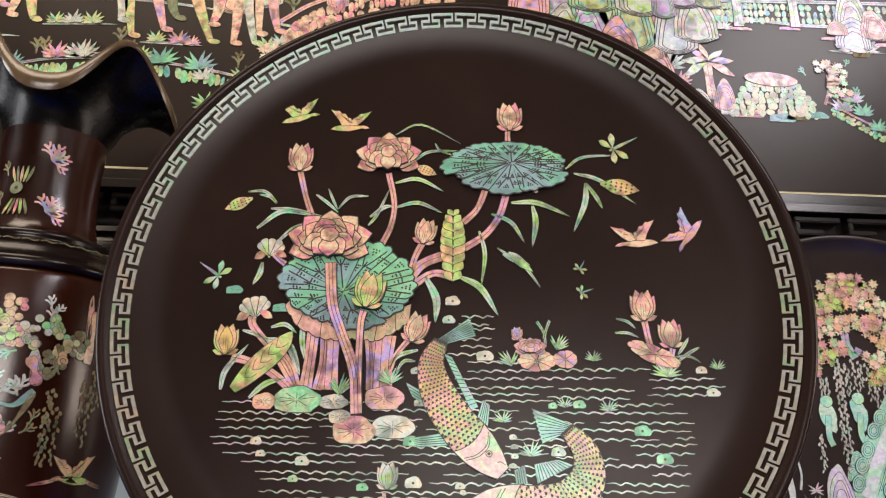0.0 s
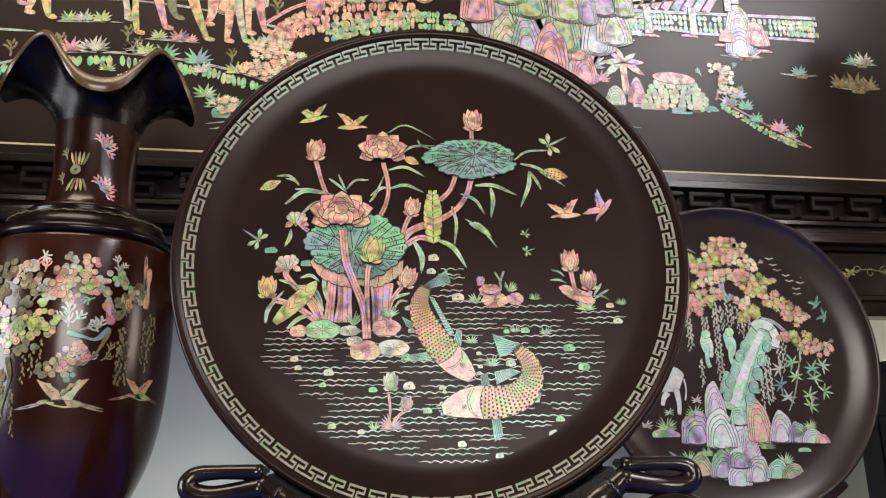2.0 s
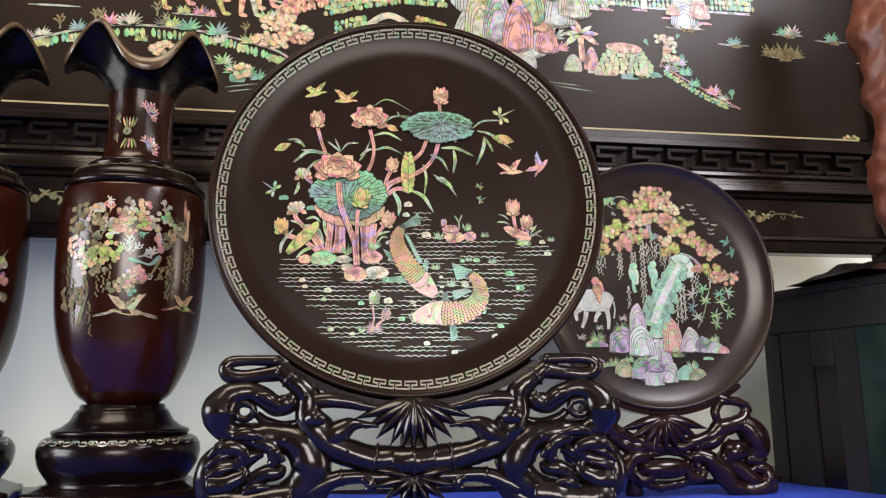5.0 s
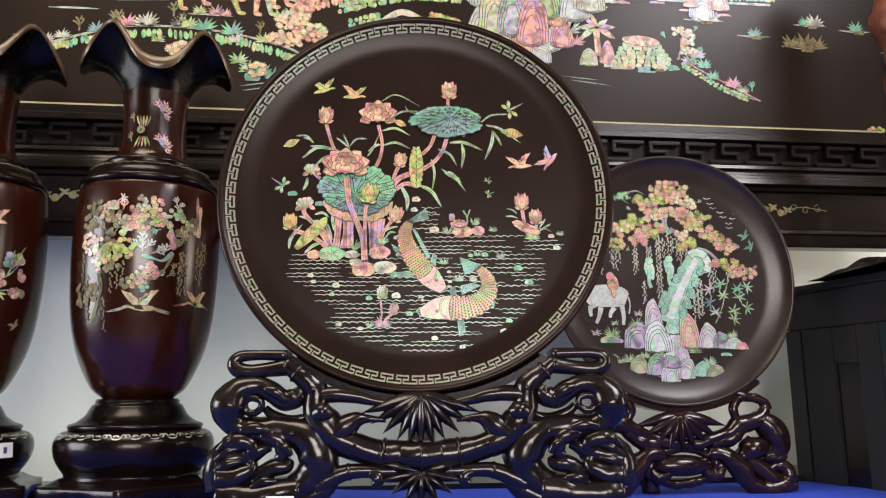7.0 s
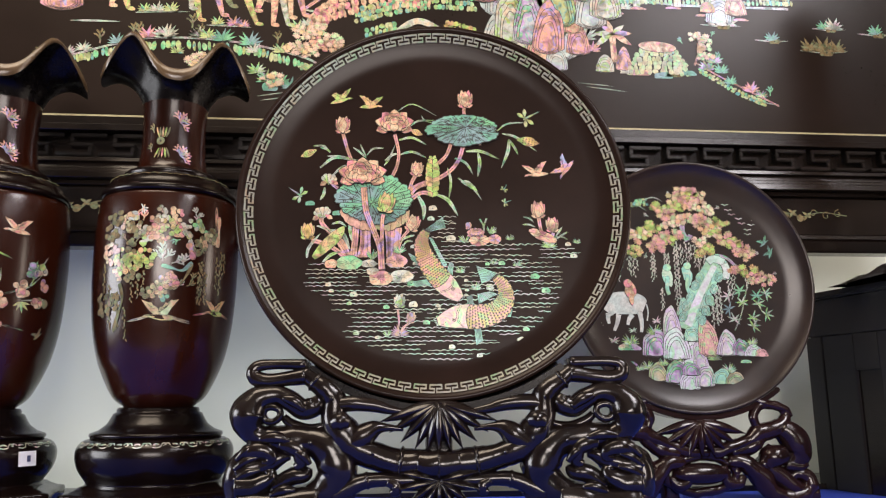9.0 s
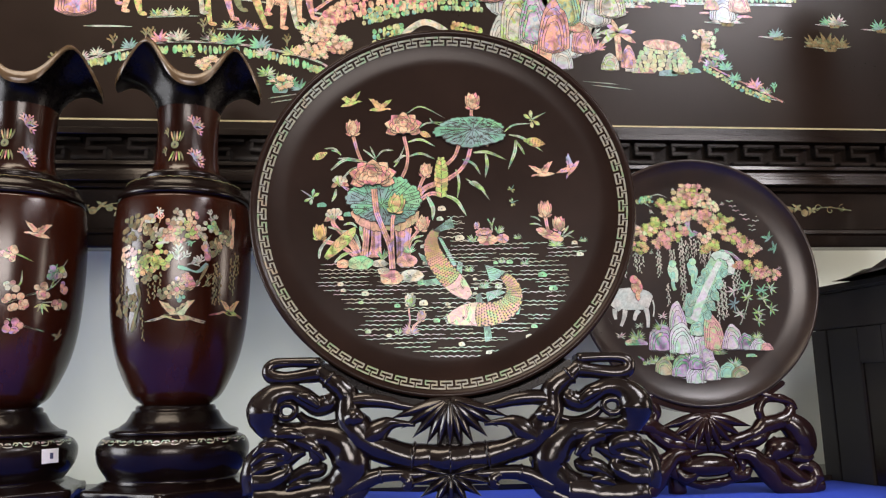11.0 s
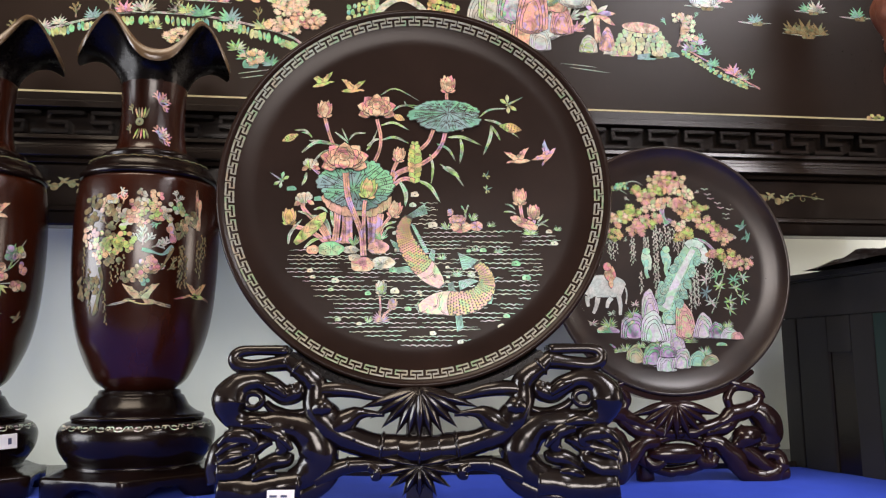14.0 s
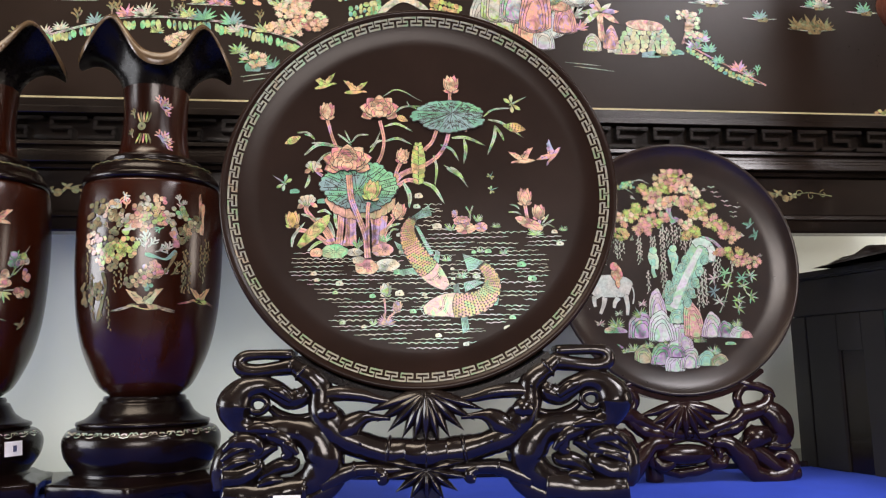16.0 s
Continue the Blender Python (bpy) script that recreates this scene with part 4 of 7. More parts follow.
stem(fp, big, ((-0.0660, -0.0875), (-0.0691, -0.0580), (-0.0800, -0.0293), (-0.0874, -0.0080), (-0.0906, 0.0228)), 0.0078, lines=2, h=0.0052)
stem(fp, big, ((-0.0659, -0.0739), (-0.0664, -0.0499), (-0.0661, -0.0229), (-0.0645, -0.0144)), 0.005, h=0.0052)
# blossoms
flower(fp, big, (-0.0515, 0.1159), 0.044, 0.036)
flower(fp, big, (-0.0928, 0.0437), 0.054, 0.040, base=0.0036)
for c, h, lean, mat in (((0.0439, 0.1379), 0.026, 0, P_FLOWER), ((-0.1204, 0.1018), 0.025, 0, P_FLOWER), ((-0.0234, 0.0402), 0.021, -12, P_FLOWER), ((-0.0634, -0.0114), 0.028, -12, P_GOLD), ((-0.0300, -0.0353), 0.023, -18, P_FLOWER),
                        ((-0.1619, -0.0454), 0.023, 2, P_GOLD), ((0.1360, -0.0191), 0.0235, 0, P_FLOWER), ((0.1537, -0.0386), 0.021, 2, P_FLOWER), ((0.0451, -0.0341), 0.010, 0, P_STEM), ((-0.0436, -0.1362), 0.018, 0, P_ROCK)):
    bud(fp, big, c, h, lean, mat, base=0.0066 if h > 0.027 else 0.0007)
flower(fp, big, (0.0542, -0.0390), 0.020, 0.012, P_STEM, "water_lily")
# seed pods, folded leaf, cob
for c, s, deg in (((-0.1369, 0.0363), 0.0105, -5), ((-0.1441, -0.0104), 0.0115, 8)):
    pad(fp, big, c, s, s * 0.78, deg, 5, P_ROCK, (0, -0.9), "seed_pod", -5, 185, False)
    k = Inlay(fp, 0.0006)
    k.piece(petal((c[0] - s * 0.2, c[1] - s * 0.2), 215, s * 1.1, s * 0.6), 0.0002)
    k.piece(petal((c[0] + s * 0.3, c[1] - s * 0.2), 330, s * 1.0, s * 0.5), 0.0002)
    k.done("sepal", P_FLOWER, big)
k = Inlay(fp, 0.0008)
k.piece(ribbon(((-0.1538, -0.0705), (-0.1384, -0.0543), (-0.1237, -0.0399), (-0.1153, -0.0286)), 0.0155, pointed), 0.0004)
for a in range(5):
    p, q = Vector((-0.1538, -0.0705)).lerp(Vector((-0.1153, -0.0286)), 0.2 + 0.13 * a), Vector((-0.1538, -0.0705)).lerp(Vector((-0.1153, -0.0286)), 0.34 + 0.13 * a)
    k.line([p, (p + q) / 2 + Vector((-0.002, 0.0025)), q + Vector((-0.003, 0.003))], 0.0004)
    k.line([p, (p + q) / 2 + Vector((0.002, -0.0025)), q + Vector((0.003, -0.003))], 0.0004)
k.done("folded_leaf", P_GOLD, big)
k = Inlay(fp, 0.0008)
lo, hi = Vector((-0.0008, 0.0075)), Vector((-0.0007, 0.0750))
for i in range(9):
    p = lo.lerp(hi, 0.04 + i * 0.096)
    w = 0.0075 * math.sin(math.pi * (0.22 + 0.66 * i / 8)) + 0.0015
    for s in (-1, 1):
        k.piece(petal((p.x, p.y), 90 - s * 38, w * 1.55, w * 1.0, 6, 0.6), 0.0003)
tagged(k.done("grain_cob", P_GOLD, big), kind="stuff")
for c, deg, l in (((-0.1548, 0.0777), 205, 0.0225), ((0.1123, 0.0906), -12, 0.030), ((-0.0304, 0.1058), -25, 0.0185)):
    k = Inlay(fp, 0.0006)
    k.piece(petal(c, deg, l, l * 0.45, 7, 0.5), 0.0003)
    a = radians(deg)
    for i in range(1, 7):
        for j in (-1, 0, 1):
            s, o = i / 7.5 * l, j * l * 0.1
            k.dot((c[0] + s * math.cos(a) - o * math.sin(a), c[1] + s * math.sin(a) + o * math.cos(a)), l * 0.035, 4)
    k.done("seed_head", P_GOLD, big)
# long leaf blades
def reeds(*items):
    for pts, w in items:
        blade(fp, big, pts, w)


reeds((((-0.1492, 0.0525), (-0.1311, 0.0667), (-0.1092, 0.0634)), 0.005),
      (((-0.1498, 0.0811), (-0.1409, 0.0787), (-0.1360, 0.0729)), 0.003),
      (((-0.1589, 0.0835), (-0.1457, 0.0835), (-0.1352, 0.0739)), 0.003),
      (((-0.1331, 0.0409), (-0.1212, 0.0525), (-0.1087, 0.0572)), 0.004),
      (((-0.1400, 0.0690), (-0.1225, 0.0681), (-0.0983, 0.0620)), 0.0035),
      (((-0.1061, 0.0811), (-0.0969, 0.0739), (-0.0877, 0.0653)), 0.003),
      (((-0.0659, 0.0797), (-0.0798, 0.0787), (-0.0887, 0.0682)), 0.003))
reeds((((-0.0968, 0.0860), (-0.0927, 0.0763), (-0.0887, 0.0682)), 0.0025),
      (((-0.0468, 0.1338), (-0.0267, 0.1431), (0.0049, 0.1260)), 0.002),
      (((-0.0305, 0.1108), (-0.0196, 0.1184), (0.0035, 0.1194)), 0.003),
      (((-0.0152, 0.1260), (-0.0107, 0.1194), (0.0027, 0.1144)), 0.002),
      (((-0.0454, 0.0910), (-0.0280, 0.0944), (-0.0081, 0.0837)), 0.004),
      (((-0.0638, 0.0620), (-0.0534, 0.0701), (-0.0469, 0.0711)), 0.004),
      (((-0.0447, 0.0701), (-0.0275, 0.0740), (-0.0088, 0.0654)), 0.004))
reeds((((-0.0648, 0.0550), (-0.0583, 0.0644), (-0.0496, 0.0861)), 0.003),
      (((0.0437, 0.0741), (0.0631, 0.0741), (0.0874, 0.0628)), 0.005),
      (((0.0596, 0.0717), (0.0616, 0.0576), (0.0584, 0.0377)), 0.0055),
      (((0.0285, 0.0646), (0.0433, 0.0575), (0.0526, 0.0413)), 0.004),
      (((0.1011, 0.0911), (0.0996, 0.0742), (0.0897, 0.0497)), 0.0055),
      (((0.1011, 0.0911), (0.1085, 0.0790), (0.1126, 0.0694)), 0.004),
      (((0.0861, 0.1034), (0.0998, 0.1134), (0.1263, 0.1154)), 0.003))
reeds((((0.0924, 0.0994), (0.1117, 0.0935), (0.1382, 0.0733)), 0.004),
      (((0.0189, 0.0505), (0.0230, 0.0321), (0.0202, 0.0076)), 0.004),
      (((0.0037, 0.0141), (0.0194, 0.0054), (0.0322, -0.0161)), 0.006),
      (((-0.0212, 0.0141), (-0.0127, -0.0034), (-0.0133, -0.0214)), 0.007),
      (((-0.1422, 0.0249), (-0.1434, 0.0159), (-0.1479, 0.0070)), 0.005),
      (((-0.1625, -0.0705), (-0.1602, -0.0565), (-0.1461, -0.0379)), 0.005),
      (((-0.1421, -0.0763), (-0.1312, -0.0663), (-0.1177, -0.0623)), 0.005))
reeds((((-0.1311, -0.0253), (-0.1211, -0.0231), (-0.1124, -0.0294)), 0.004),
      (((-0.1513, -0.0275), (-0.1386, -0.0316), (-0.1297, -0.0399)), 0.004),
      (((-0.1344, -0.0337), (-0.1178, -0.0378), (-0.1084, -0.0542)), 0.006),
      (((-0.1202, -0.0336), (-0.1131, -0.0460), (-0.1079, -0.0602)), 0.006),
      (((-0.1078, -0.0103), (-0.1080, -0.0336), (-0.1047, -0.0501)), 0.005),
      (((-0.0250, -0.0415), (-0.0389, -0.0457), (-0.0447, -0.0538)), 0.004),
      (((-0.0269, -0.0497), (-0.0348, -0.0497), (-0.0405, -0.0578)), 0.003))
reeds((((0.0323, 0.0367), (0.0508, 0.0232), (0.0635, 0.0055)), 0.003),
      (((0.1163, -0.0179), (0.1242, -0.0200), (0.1298, -0.0254)), 0.0025),
      (((0.1147, -0.0284), (0.1235, -0.0284), (0.1313, -0.0317)), 0.0025),
      (((0.1574, -0.0487), (0.1659, -0.0426), (0.1735, -0.0385)), 0.003),
      (((0.1579, -0.0439), (0.1626, -0.0373), (0.1664, -0.0315)), 0.003),
      (((0.1558, -0.0455), (0.1656, -0.0454), (0.1731, -0.0495)), 0.002))
k = Inlay(fp, 0.0005)
for c, deg, l in (((0.0364, 0.0322), -25, 0.022), ((0.0406, 0.0331), -30, 0.014), ((0.0427, 0.0299), -38, 0.02)):
    k.piece(petal(c, deg, l, l * 0.28, 6, 0.4), 0.0002)
k.done("grasshopper_ornament", P_BLADE, big)
# small plants to the side
stem(fp, big, ((0.1444, -0.0528), (0.1388, -0.0366), (0.1363, -0.0199)), 0.0045)
stem(fp, big, ((0.1487, -0.0568), (0.1519, -0.0488), (0.1544, -0.0398)), 0.004)
pad(fp, big, (0.1409, -0.0439), 0.0195, 0.0065, -24, 9, P_FLOWER, dots=False)
pad(fp, big, (0.0586, -0.0492), 0.0135, 0.0075, 0, 9, P_FLOWER, dots=False)
pad(fp, big, (0.0785, -0.0479), 0.0085, 0.0065, 0, 8, P_STEM, dots=False)
stem(fp, big, ((0.0650, -0.0369), (0.0642, -0.0286), (0.0596, -0.0203)), 0.0018, P_BLADE)
stem(fp, big, ((0.0640, -0.0328), (0.0659, -0.0265), (0.0686, -0.0194)), 0.0018, P_BLADE)
for c, n, l, a0, a1 in (((0.0407, -0.0526), 7, 0.013, 70, 150), ((0.0728, -0.0410), 8, 0.012, 30, 110), ((0.0982, -0.0490), 9, 0.008, 25, 155), ((0.1842, -0.0546), 8, 0.008, 30, 150), ((0.1484, -0.0600), 10, 0.014, 20, 160),
                        ((-0.0442, -0.0659), 9, 0.013, 40, 150), ((-0.0793, -0.0740), 8, 0.015, 50, 120), ((0.0339, -0.0919), 9, 0.009, 20, 160), ((0.0524, -0.1143), 9, 0.011, 20, 160), ((0.0768, -0.0816), 8, 0.008, 30, 150),
                        ((0.1064, -0.0838), 9, 0.009, 20, 160)):
    blades(fp, big, c, n, l, a0, a1)
for c, rx, ry, mat in (((-0.1085, -0.0773), 0.0168, 0.0102, P_CLIFF), ((-0.1312, -0.0786), 0.0088, 0.0062, P_FLOWER), ((-0.0478, -0.0761), 0.0145, 0.0088, P_STEM), ((-0.0678, -0.0983), 0.0152, 0.0102, P_FLOWER), ((-0.0412, -0.0958), 0.0155, 0.0085, P_ROCK),
                       ((-0.0829, -0.0787), 0.011, 0.0055, P_ROCK), ((-0.0780, -0.0888), 0.008, 0.0052, P_ROCK)):
    stone(fp, big, c, rx, ry, mat, "lily_pad", 9, 0.85)
def pebbles(*items):
    for c, r in items:
        stone(fp, big, c, r, r * 0.78, random.choice((P_ROCK, P_CLIFF, P_ROCK, P_WAVE)))


pebbles(((0.0221, -0.0462), 0.0063), ((-0.0008, -0.0056), 0.0058), ((-0.0036, -0.0197), 0.0048), ((-0.0263, -0.0570), 0.004), ((-0.0234, -0.0795), 0.004), ((0.1727, -0.0555), 0.0042), ((0.1790, -0.0713), 0.0048), ((0.1282, -0.0978), 0.006), ((0.1416, -0.1163), 0.0058), ((0.0865, -0.0800), 0.0046), ((0.0683, -0.0809), 0.0034), ((0.0707, -0.1120), 0.0052))
pebbles(((-0.0290, -0.1056), 0.0054), ((-0.1340, -0.1059), 0.0042), ((-0.1301, -0.1141), 0.0036), ((-0.1017, -0.1191), 0.0052), ((-0.1069, -0.1305), 0.0036), ((-0.0602, -0.1356), 0.0042), ((-0.0265, -0.1328), 0.006), ((0.0047, -0.1344), 0.0036), ((0.0406, -0.1021), 0.0028), ((0.0412, -0.1085), 0.0028), ((0.0414, -0.1148), 0.0028), ((0.0401, -0.1211), 0.0028))
pebbles(((-0.0973, -0.1686), 0.004), ((-0.0707, -0.1739), 0.0036), ((0.0216, -0.1865), 0.0042), ((0.0558, -0.1975), 0.004), ((0.1077, -0.1786), 0.005), ((0.1146, -0.1652), 0.0042), ((0.0346, -0.2077), 0.0036), ((-0.0097, -0.1557), 0.0046), ((0.0067, -0.1380), 0.0022), ((0.0038, -0.1487), 0.0022), ((0.0051, -0.1587), 0.0026))
# lower sprig
stem(fp, big, ((-0.0463, -0.1672), (-0.0442, -0.1552), (-0.0456, -0.1388)), 0.0022, P_STEM)
stem(fp, big, ((-0.0428, -0.1694), (-0.0372, -0.1603), (-0.0287, -0.1540)), 0.0028, P_STEM)
bud(fp, big, (-0.0308, -0.1554), 0.0145, -14, P_STEM)
blades(fp, big, (-0.0428, -0.1715), 12, 0.014, 15, 165, 0.16, P_STEM)
blades(fp, big, (-0.0589, -0.1727), 6, 0.010, 50, 130)
# fish
fish(fp, big, ((-0.0090, -0.0350), (-0.0155, -0.0511), (-0.0118, -0.0695), (-0.0005, -0.0890), (0.0147, -0.1070), (0.0330, -0.1258)), ((0.0, 0.010), (0.2, 0.0175), (0.45, 0.0245), (0.72, 0.0275), (0.84, 0.0255), (0.93, 0.019), (1.0, 0.010)),
     [((-0.0066, -0.0440), (0.0120, -0.0835), (-0.0010, -0.0470), (0.0172, -0.0815), 13), ((0.0165, -0.0890), (0.0235, -0.0945), (0.0205, -0.0770), (0.0250, -0.0800), 5),
      ((-0.0240, -0.0700), (-0.0215, -0.0790), (-0.0330, -0.0650), (-0.0285, -0.0745), 4), ((-0.0085, -0.1000), (-0.0015, -0.1075), (-0.0280, -0.1030), (-0.0250, -0.1085), 5)],
     ((-0.0125, -0.0350), (-0.0055, -0.0370), (0.0120, -0.0175), (0.0160, -0.0310), 8))
fish(fp, big, ((0.0770, -0.0965), (0.0885, -0.1110), (0.0893, -0.1285), (0.0765, -0.1432), (0.0545, -0.1487), (0.0323, -0.1484), (0.0040, -0.1545)), ((0.0, 0.011), (0.2, 0.0185), (0.42, 0.026), (0.62, 0.030), (0.76, 0.031), (0.88, 0.0265), (0.95, 0.019), (1.0, 0.009)),
     [((0.0800, -0.1200), (0.0560, -0.1320), (0.0700, -0.1165), (0.0545, -0.1195), 11), ((0.0495, -0.1320), (0.0420, -0.1325), (0.0475, -0.1200), (0.0410, -0.1235), 5),
      ((0.0580, -0.1640), (0.0500, -0.1640), (0.0600, -0.1790), (0.0520, -0.1850), 5), ((0.0900, -0.1440), (0.0860, -0.1490), (0.0985, -0.1400), (0.0960, -0.1490), 4)],
     ((0.0800, -0.0930), (0.0735, -0.1000), (0.0535, -0.0825), (0.0600, -0.1060), 8), 1)
# flying ornaments
bird(fp, big, (-0.1249, 0.1522), 0.027, 8)
bird(fp, big, (-0.0842, 0.1432), 0.027, -5)
bird(fp, big, (0.1365, 0.0438), 0.028, 12, P_FLOWER, -1)
bird(fp, big, (0.1741, 0.0499), 0.028, 60, P_STEM, -1)
insect(fp, big, (0.1213, 0.1194), 0.026, 28)
insect(fp, big, (-0.1716, 0.0127), 0.022, 145, P_BLADE)
insect(fp, big, (0.0918, 0.0189), 0.010, 60)
insect(fp, big, (0.0916, 0.0013), 0.011, 20)
for c in ((-0.1608, 0.0026), (-0.1254, -0.0112)):
    stone(fp, big, c, 0.0065, 0.004, P_LEAF, "small_leaf", 3)

# ---- carved stands ----
def tube(bm, pts, radii, seg=12, steps=6, carve=0.0, seed=0.0, squash=1.0):
    """Round branch along a spline of 3D points with a radius at each; carve roughens it."""
    line = spline([(*p, r) for p, r in zip(pts, radii)], steps)
    rings, up = [], Vector((0, -1, 0))
    for i, q in enumerate(line):
        a, b = line[max(i - 1, 0)], line[min(i + 1, len(line) - 1)]
        t = (Vector(b[:3]) - Vector(a[:3])).normalized()
        n = t.cross(up)
        n = n.normalized() if n.length > 1e-4 else Vector((1, 0, 0))
        m = n.cross(t)
        r = max(q[3], 0.0004)
        ring = []
        for k in range(seg):
            g = 2 * math.pi * k / seg
            d = n * math.cos(g) + m * math.sin(g) * squash
            p = Vector(q[:3])
            rr = r * (1 + carve * (noise.noise((p + d * r) * 55 + Vector((seed, 0, 0))) + 0.45 * noise.noise((p + d * r) * 150)))
            ring.append(bm.verts.new(p + d * rr))
        rings.append(ring)
    for a, b in zip(rings, rings[1:]):
        for k in range(seg):
            j = (k + 1) % seg
            bm.faces.new((a[k], a[j], b[j], b[k]))
    bm.faces.new(rings[0][::-1])
    bm.faces.new(rings[-1])


def branch(parent, name, mat, pts, radii, depth=0.0, mirror=True, carve=0.24, bow=0.0, squash=1.0, nodes=(), gain=1.19):
    """A carved branch on a stand, and its mirror image; pts are (across, up), depth is towards the viewer."""
    radii = [gain * r for r in radii]
    for s in ((1, -1) if mirror else (1,)):
        bm = bmesh.new()
        n = len(pts)
        path = [(s * x, -depth - bow * math.sin(math.pi * i / max(1, n - 1)), z) for i, (x, z) in enumerate(pts)]
        tube(bm, path, radii if len(radii) == n else [radii[0]] * n, carve=carve, seed=7 * s + 3 * n, squash=squash)
        ob = part(name, bm, mat, parent, smooth=True)
        for t in nodes:
            line = spline([(*p, r) for p, r in zip(path, radii if len(radii) == n else [radii[0]] * n)], 8)
            i = int(t * (len(line) - 2))
            kn = bmesh.new()
            a, b = Vector(line[i][:3]), Vector(line[i + 1][:3])
            w = (b - a).normalized() * 0.003
            r = line[i][3]
            tube(kn, [a - w, a, a + w], [r * 0.95, r * 1.16, r * 0.95], 12, 3)
            part("node_ring", kn, mat, ob, smooth=True)


def carved_leaf(parent, mat, root, deg, length, width, depth, thick=0.004, droop=0.0):
    """Pointed carved leaf with a raised midrib."""
    bm, n = bmesh.new(), 8
    a = radians(deg)
    rows = []
    for i in range(n + 1):
        t = i / n
        w = width / 2 * math.sin(math.pi * (0.1 + 0.9 * t) ** 0.8) if t < 1 else 0.0003
        x, z = root[0] + length * t * math.cos(a), root[1] + length * t * math.sin(a) - droop * t * t
        nx, nz = -math.sin(a), math.cos(a)
        y = -depth - 0.004 * math.sin(math.pi * t)
        rows.append([bm.verts.new((x + nx * w * s, y - thick * (1 - abs(s)) * (0.4 + 0.6 * math.sin(math.pi * min(1, t + 0.15)) if t < 0.9 else 0.3) + (thick * 0.5 if s in (-1, 1) else 0), z + nz * w * s)) for s in (-1, -0.5, -0.12, 0, 0.12, 0.5, 1)] +
                    [bm.verts.new((x + nx * w * s * 0.8, y + thick * 1.5, z + nz * w * s * 0.8)) for s in (1, -1)])
    for p, q in zip(rows, rows[1:]):
        for k in range(9):
            j = (k + 1) % 9
            bm.faces.new((p[k], p[j], q[j], q[k]))
    bm.faces.new(rows[0][::-1]), bm.faces.new(rows[-1])
    bmesh.ops.recalc_face_normals(bm, faces=bm.faces)
    return part("carved_leaf", bm, mat, parent, smooth=True)


def spiral(c, r, turns, start, shrink=0.75, n=14):
    return [(c[0] + r * (1 - shrink * i / n) * math.cos(radians(start + 360 * turns * i / n)), c[1] + r * (1 - shrink * i / n) * math.sin(radians(start + 360 * turns * i / n))) for i in range(n + 1)]


def cradle(parent, mat, cx, cz, r, thick, a0, a1, depth, d2):
    """Curved ledge that the plate sits in."""
    bm, n = bmesh.new(), 32
    rows = []
    for i in range(n + 1):
        a = radians(a0 + (a1 - a0) * i / n)
        k = [(r, -depth), (r + thick, -depth), (r + thick, d2), (r - 0.004, d2), (r - 0.004, d2 * 0.55), (r, d2 * 0.5)]
        rows.append([bm.verts.new((cx + q * math.cos(a), y, cz + q * math.sin(a))) for q, y in k])
    for p, q in zip(rows, rows[1:]):
        for k in range(6):
            j = (k + 1) % 6
            bm.faces.new((p[k], p[j], q[j], q[k]))
    bm.faces.new(rows[0]), bm.faces.new(rows[-1])
    bmesh.ops.recalc_face_normals(bm, faces=bm.faces)
    bmesh.ops.bevel(bm, geom=[e for e in bm.edges if e.calc_face_angle(0) > 0.6], offset=0.0015, segments=2, affect="EDGES")
    part("ledge", bm, mat, parent, smooth=False)


mid = (-0.0036, 0.0848)
st = tagged(empty("plate_stand", (0.027 + 0.9956 * mid[0], 0.345 - 0.0941 * mid[0], 0.797), -5.4), "black carved openwork wooden stand with bamboo leaves and scrolls", "plate stand")
S = BLACK
cradle(st, MOUTH, -0.006 - mid[0], 0.408, 0.2555, 0.009, 234, 306, 0.012, 0.035)


def sp(p):
    """Right-hand place mirrored from the left-hand carving, about the stand's middle."""
    return (-(p[0] - mid[0]) * 0.957, p[1] + 0.003)


def left(*pts):
    return [sp(p) for p in pts]


hub = st
branch(hub, "top_scroll", S, [(0.1591, 0.1882), (0.1834, 0.1847), (0.205, 0.1822), (0.2191, 0.186), (0.2221, 0.1942), (0.2149, 0.2006), (0.1947, 0.2021), (0.1593, 0.2012)], [0.0064, 0.0053, 0.0056, 0.0056, 0.0051, 0.0043, 0.0037, 0.0043], 0.006, carve=0.07, gain=1.65)
branch(hub, "bamboo_post", S, [(0.1624, 0.1926), (0.1453, 0.1795), (0.1289, 0.1672), (0.1246, 0.1551), (0.1244, 0.1391), (0.1147, 0.1204), (0.0957, 0.103), (0.0741, 0.0935), (0.0525, 0.088), (0.031, 0.0852), (0, 0.0843)], [0.0064, 0.0085, 0.0101, 0.0101, 0.0112, 0.0144, 0.0123, 0.0115, 0.0115, 0.0115, 0.0117], 0.006, carve=0.13, gain=1.42, nodes=(0.1, 0.86))
branch(hub, "upper_branch", S, [(0.1229, 0.1525), (0.104, 0.155), (0.0797, 0.1529), (0.058, 0.1476), (0.0309, 0.1431)], [0.0064, 0.0067, 0.0059, 0.0043, 0.0021], 0.009, carve=0.06, gain=1.42)
branch(hub, "side_branch", S, [(0.1058, 0.1062), (0.0898, 0.1166), (0.0765, 0.1251), (0.0631, 0.1266), (0.0416, 0.1247)], [0.0085, 0.0101, 0.0075, 0.0035, 0.0019], 0.012, carve=0.07, gain=1.42)
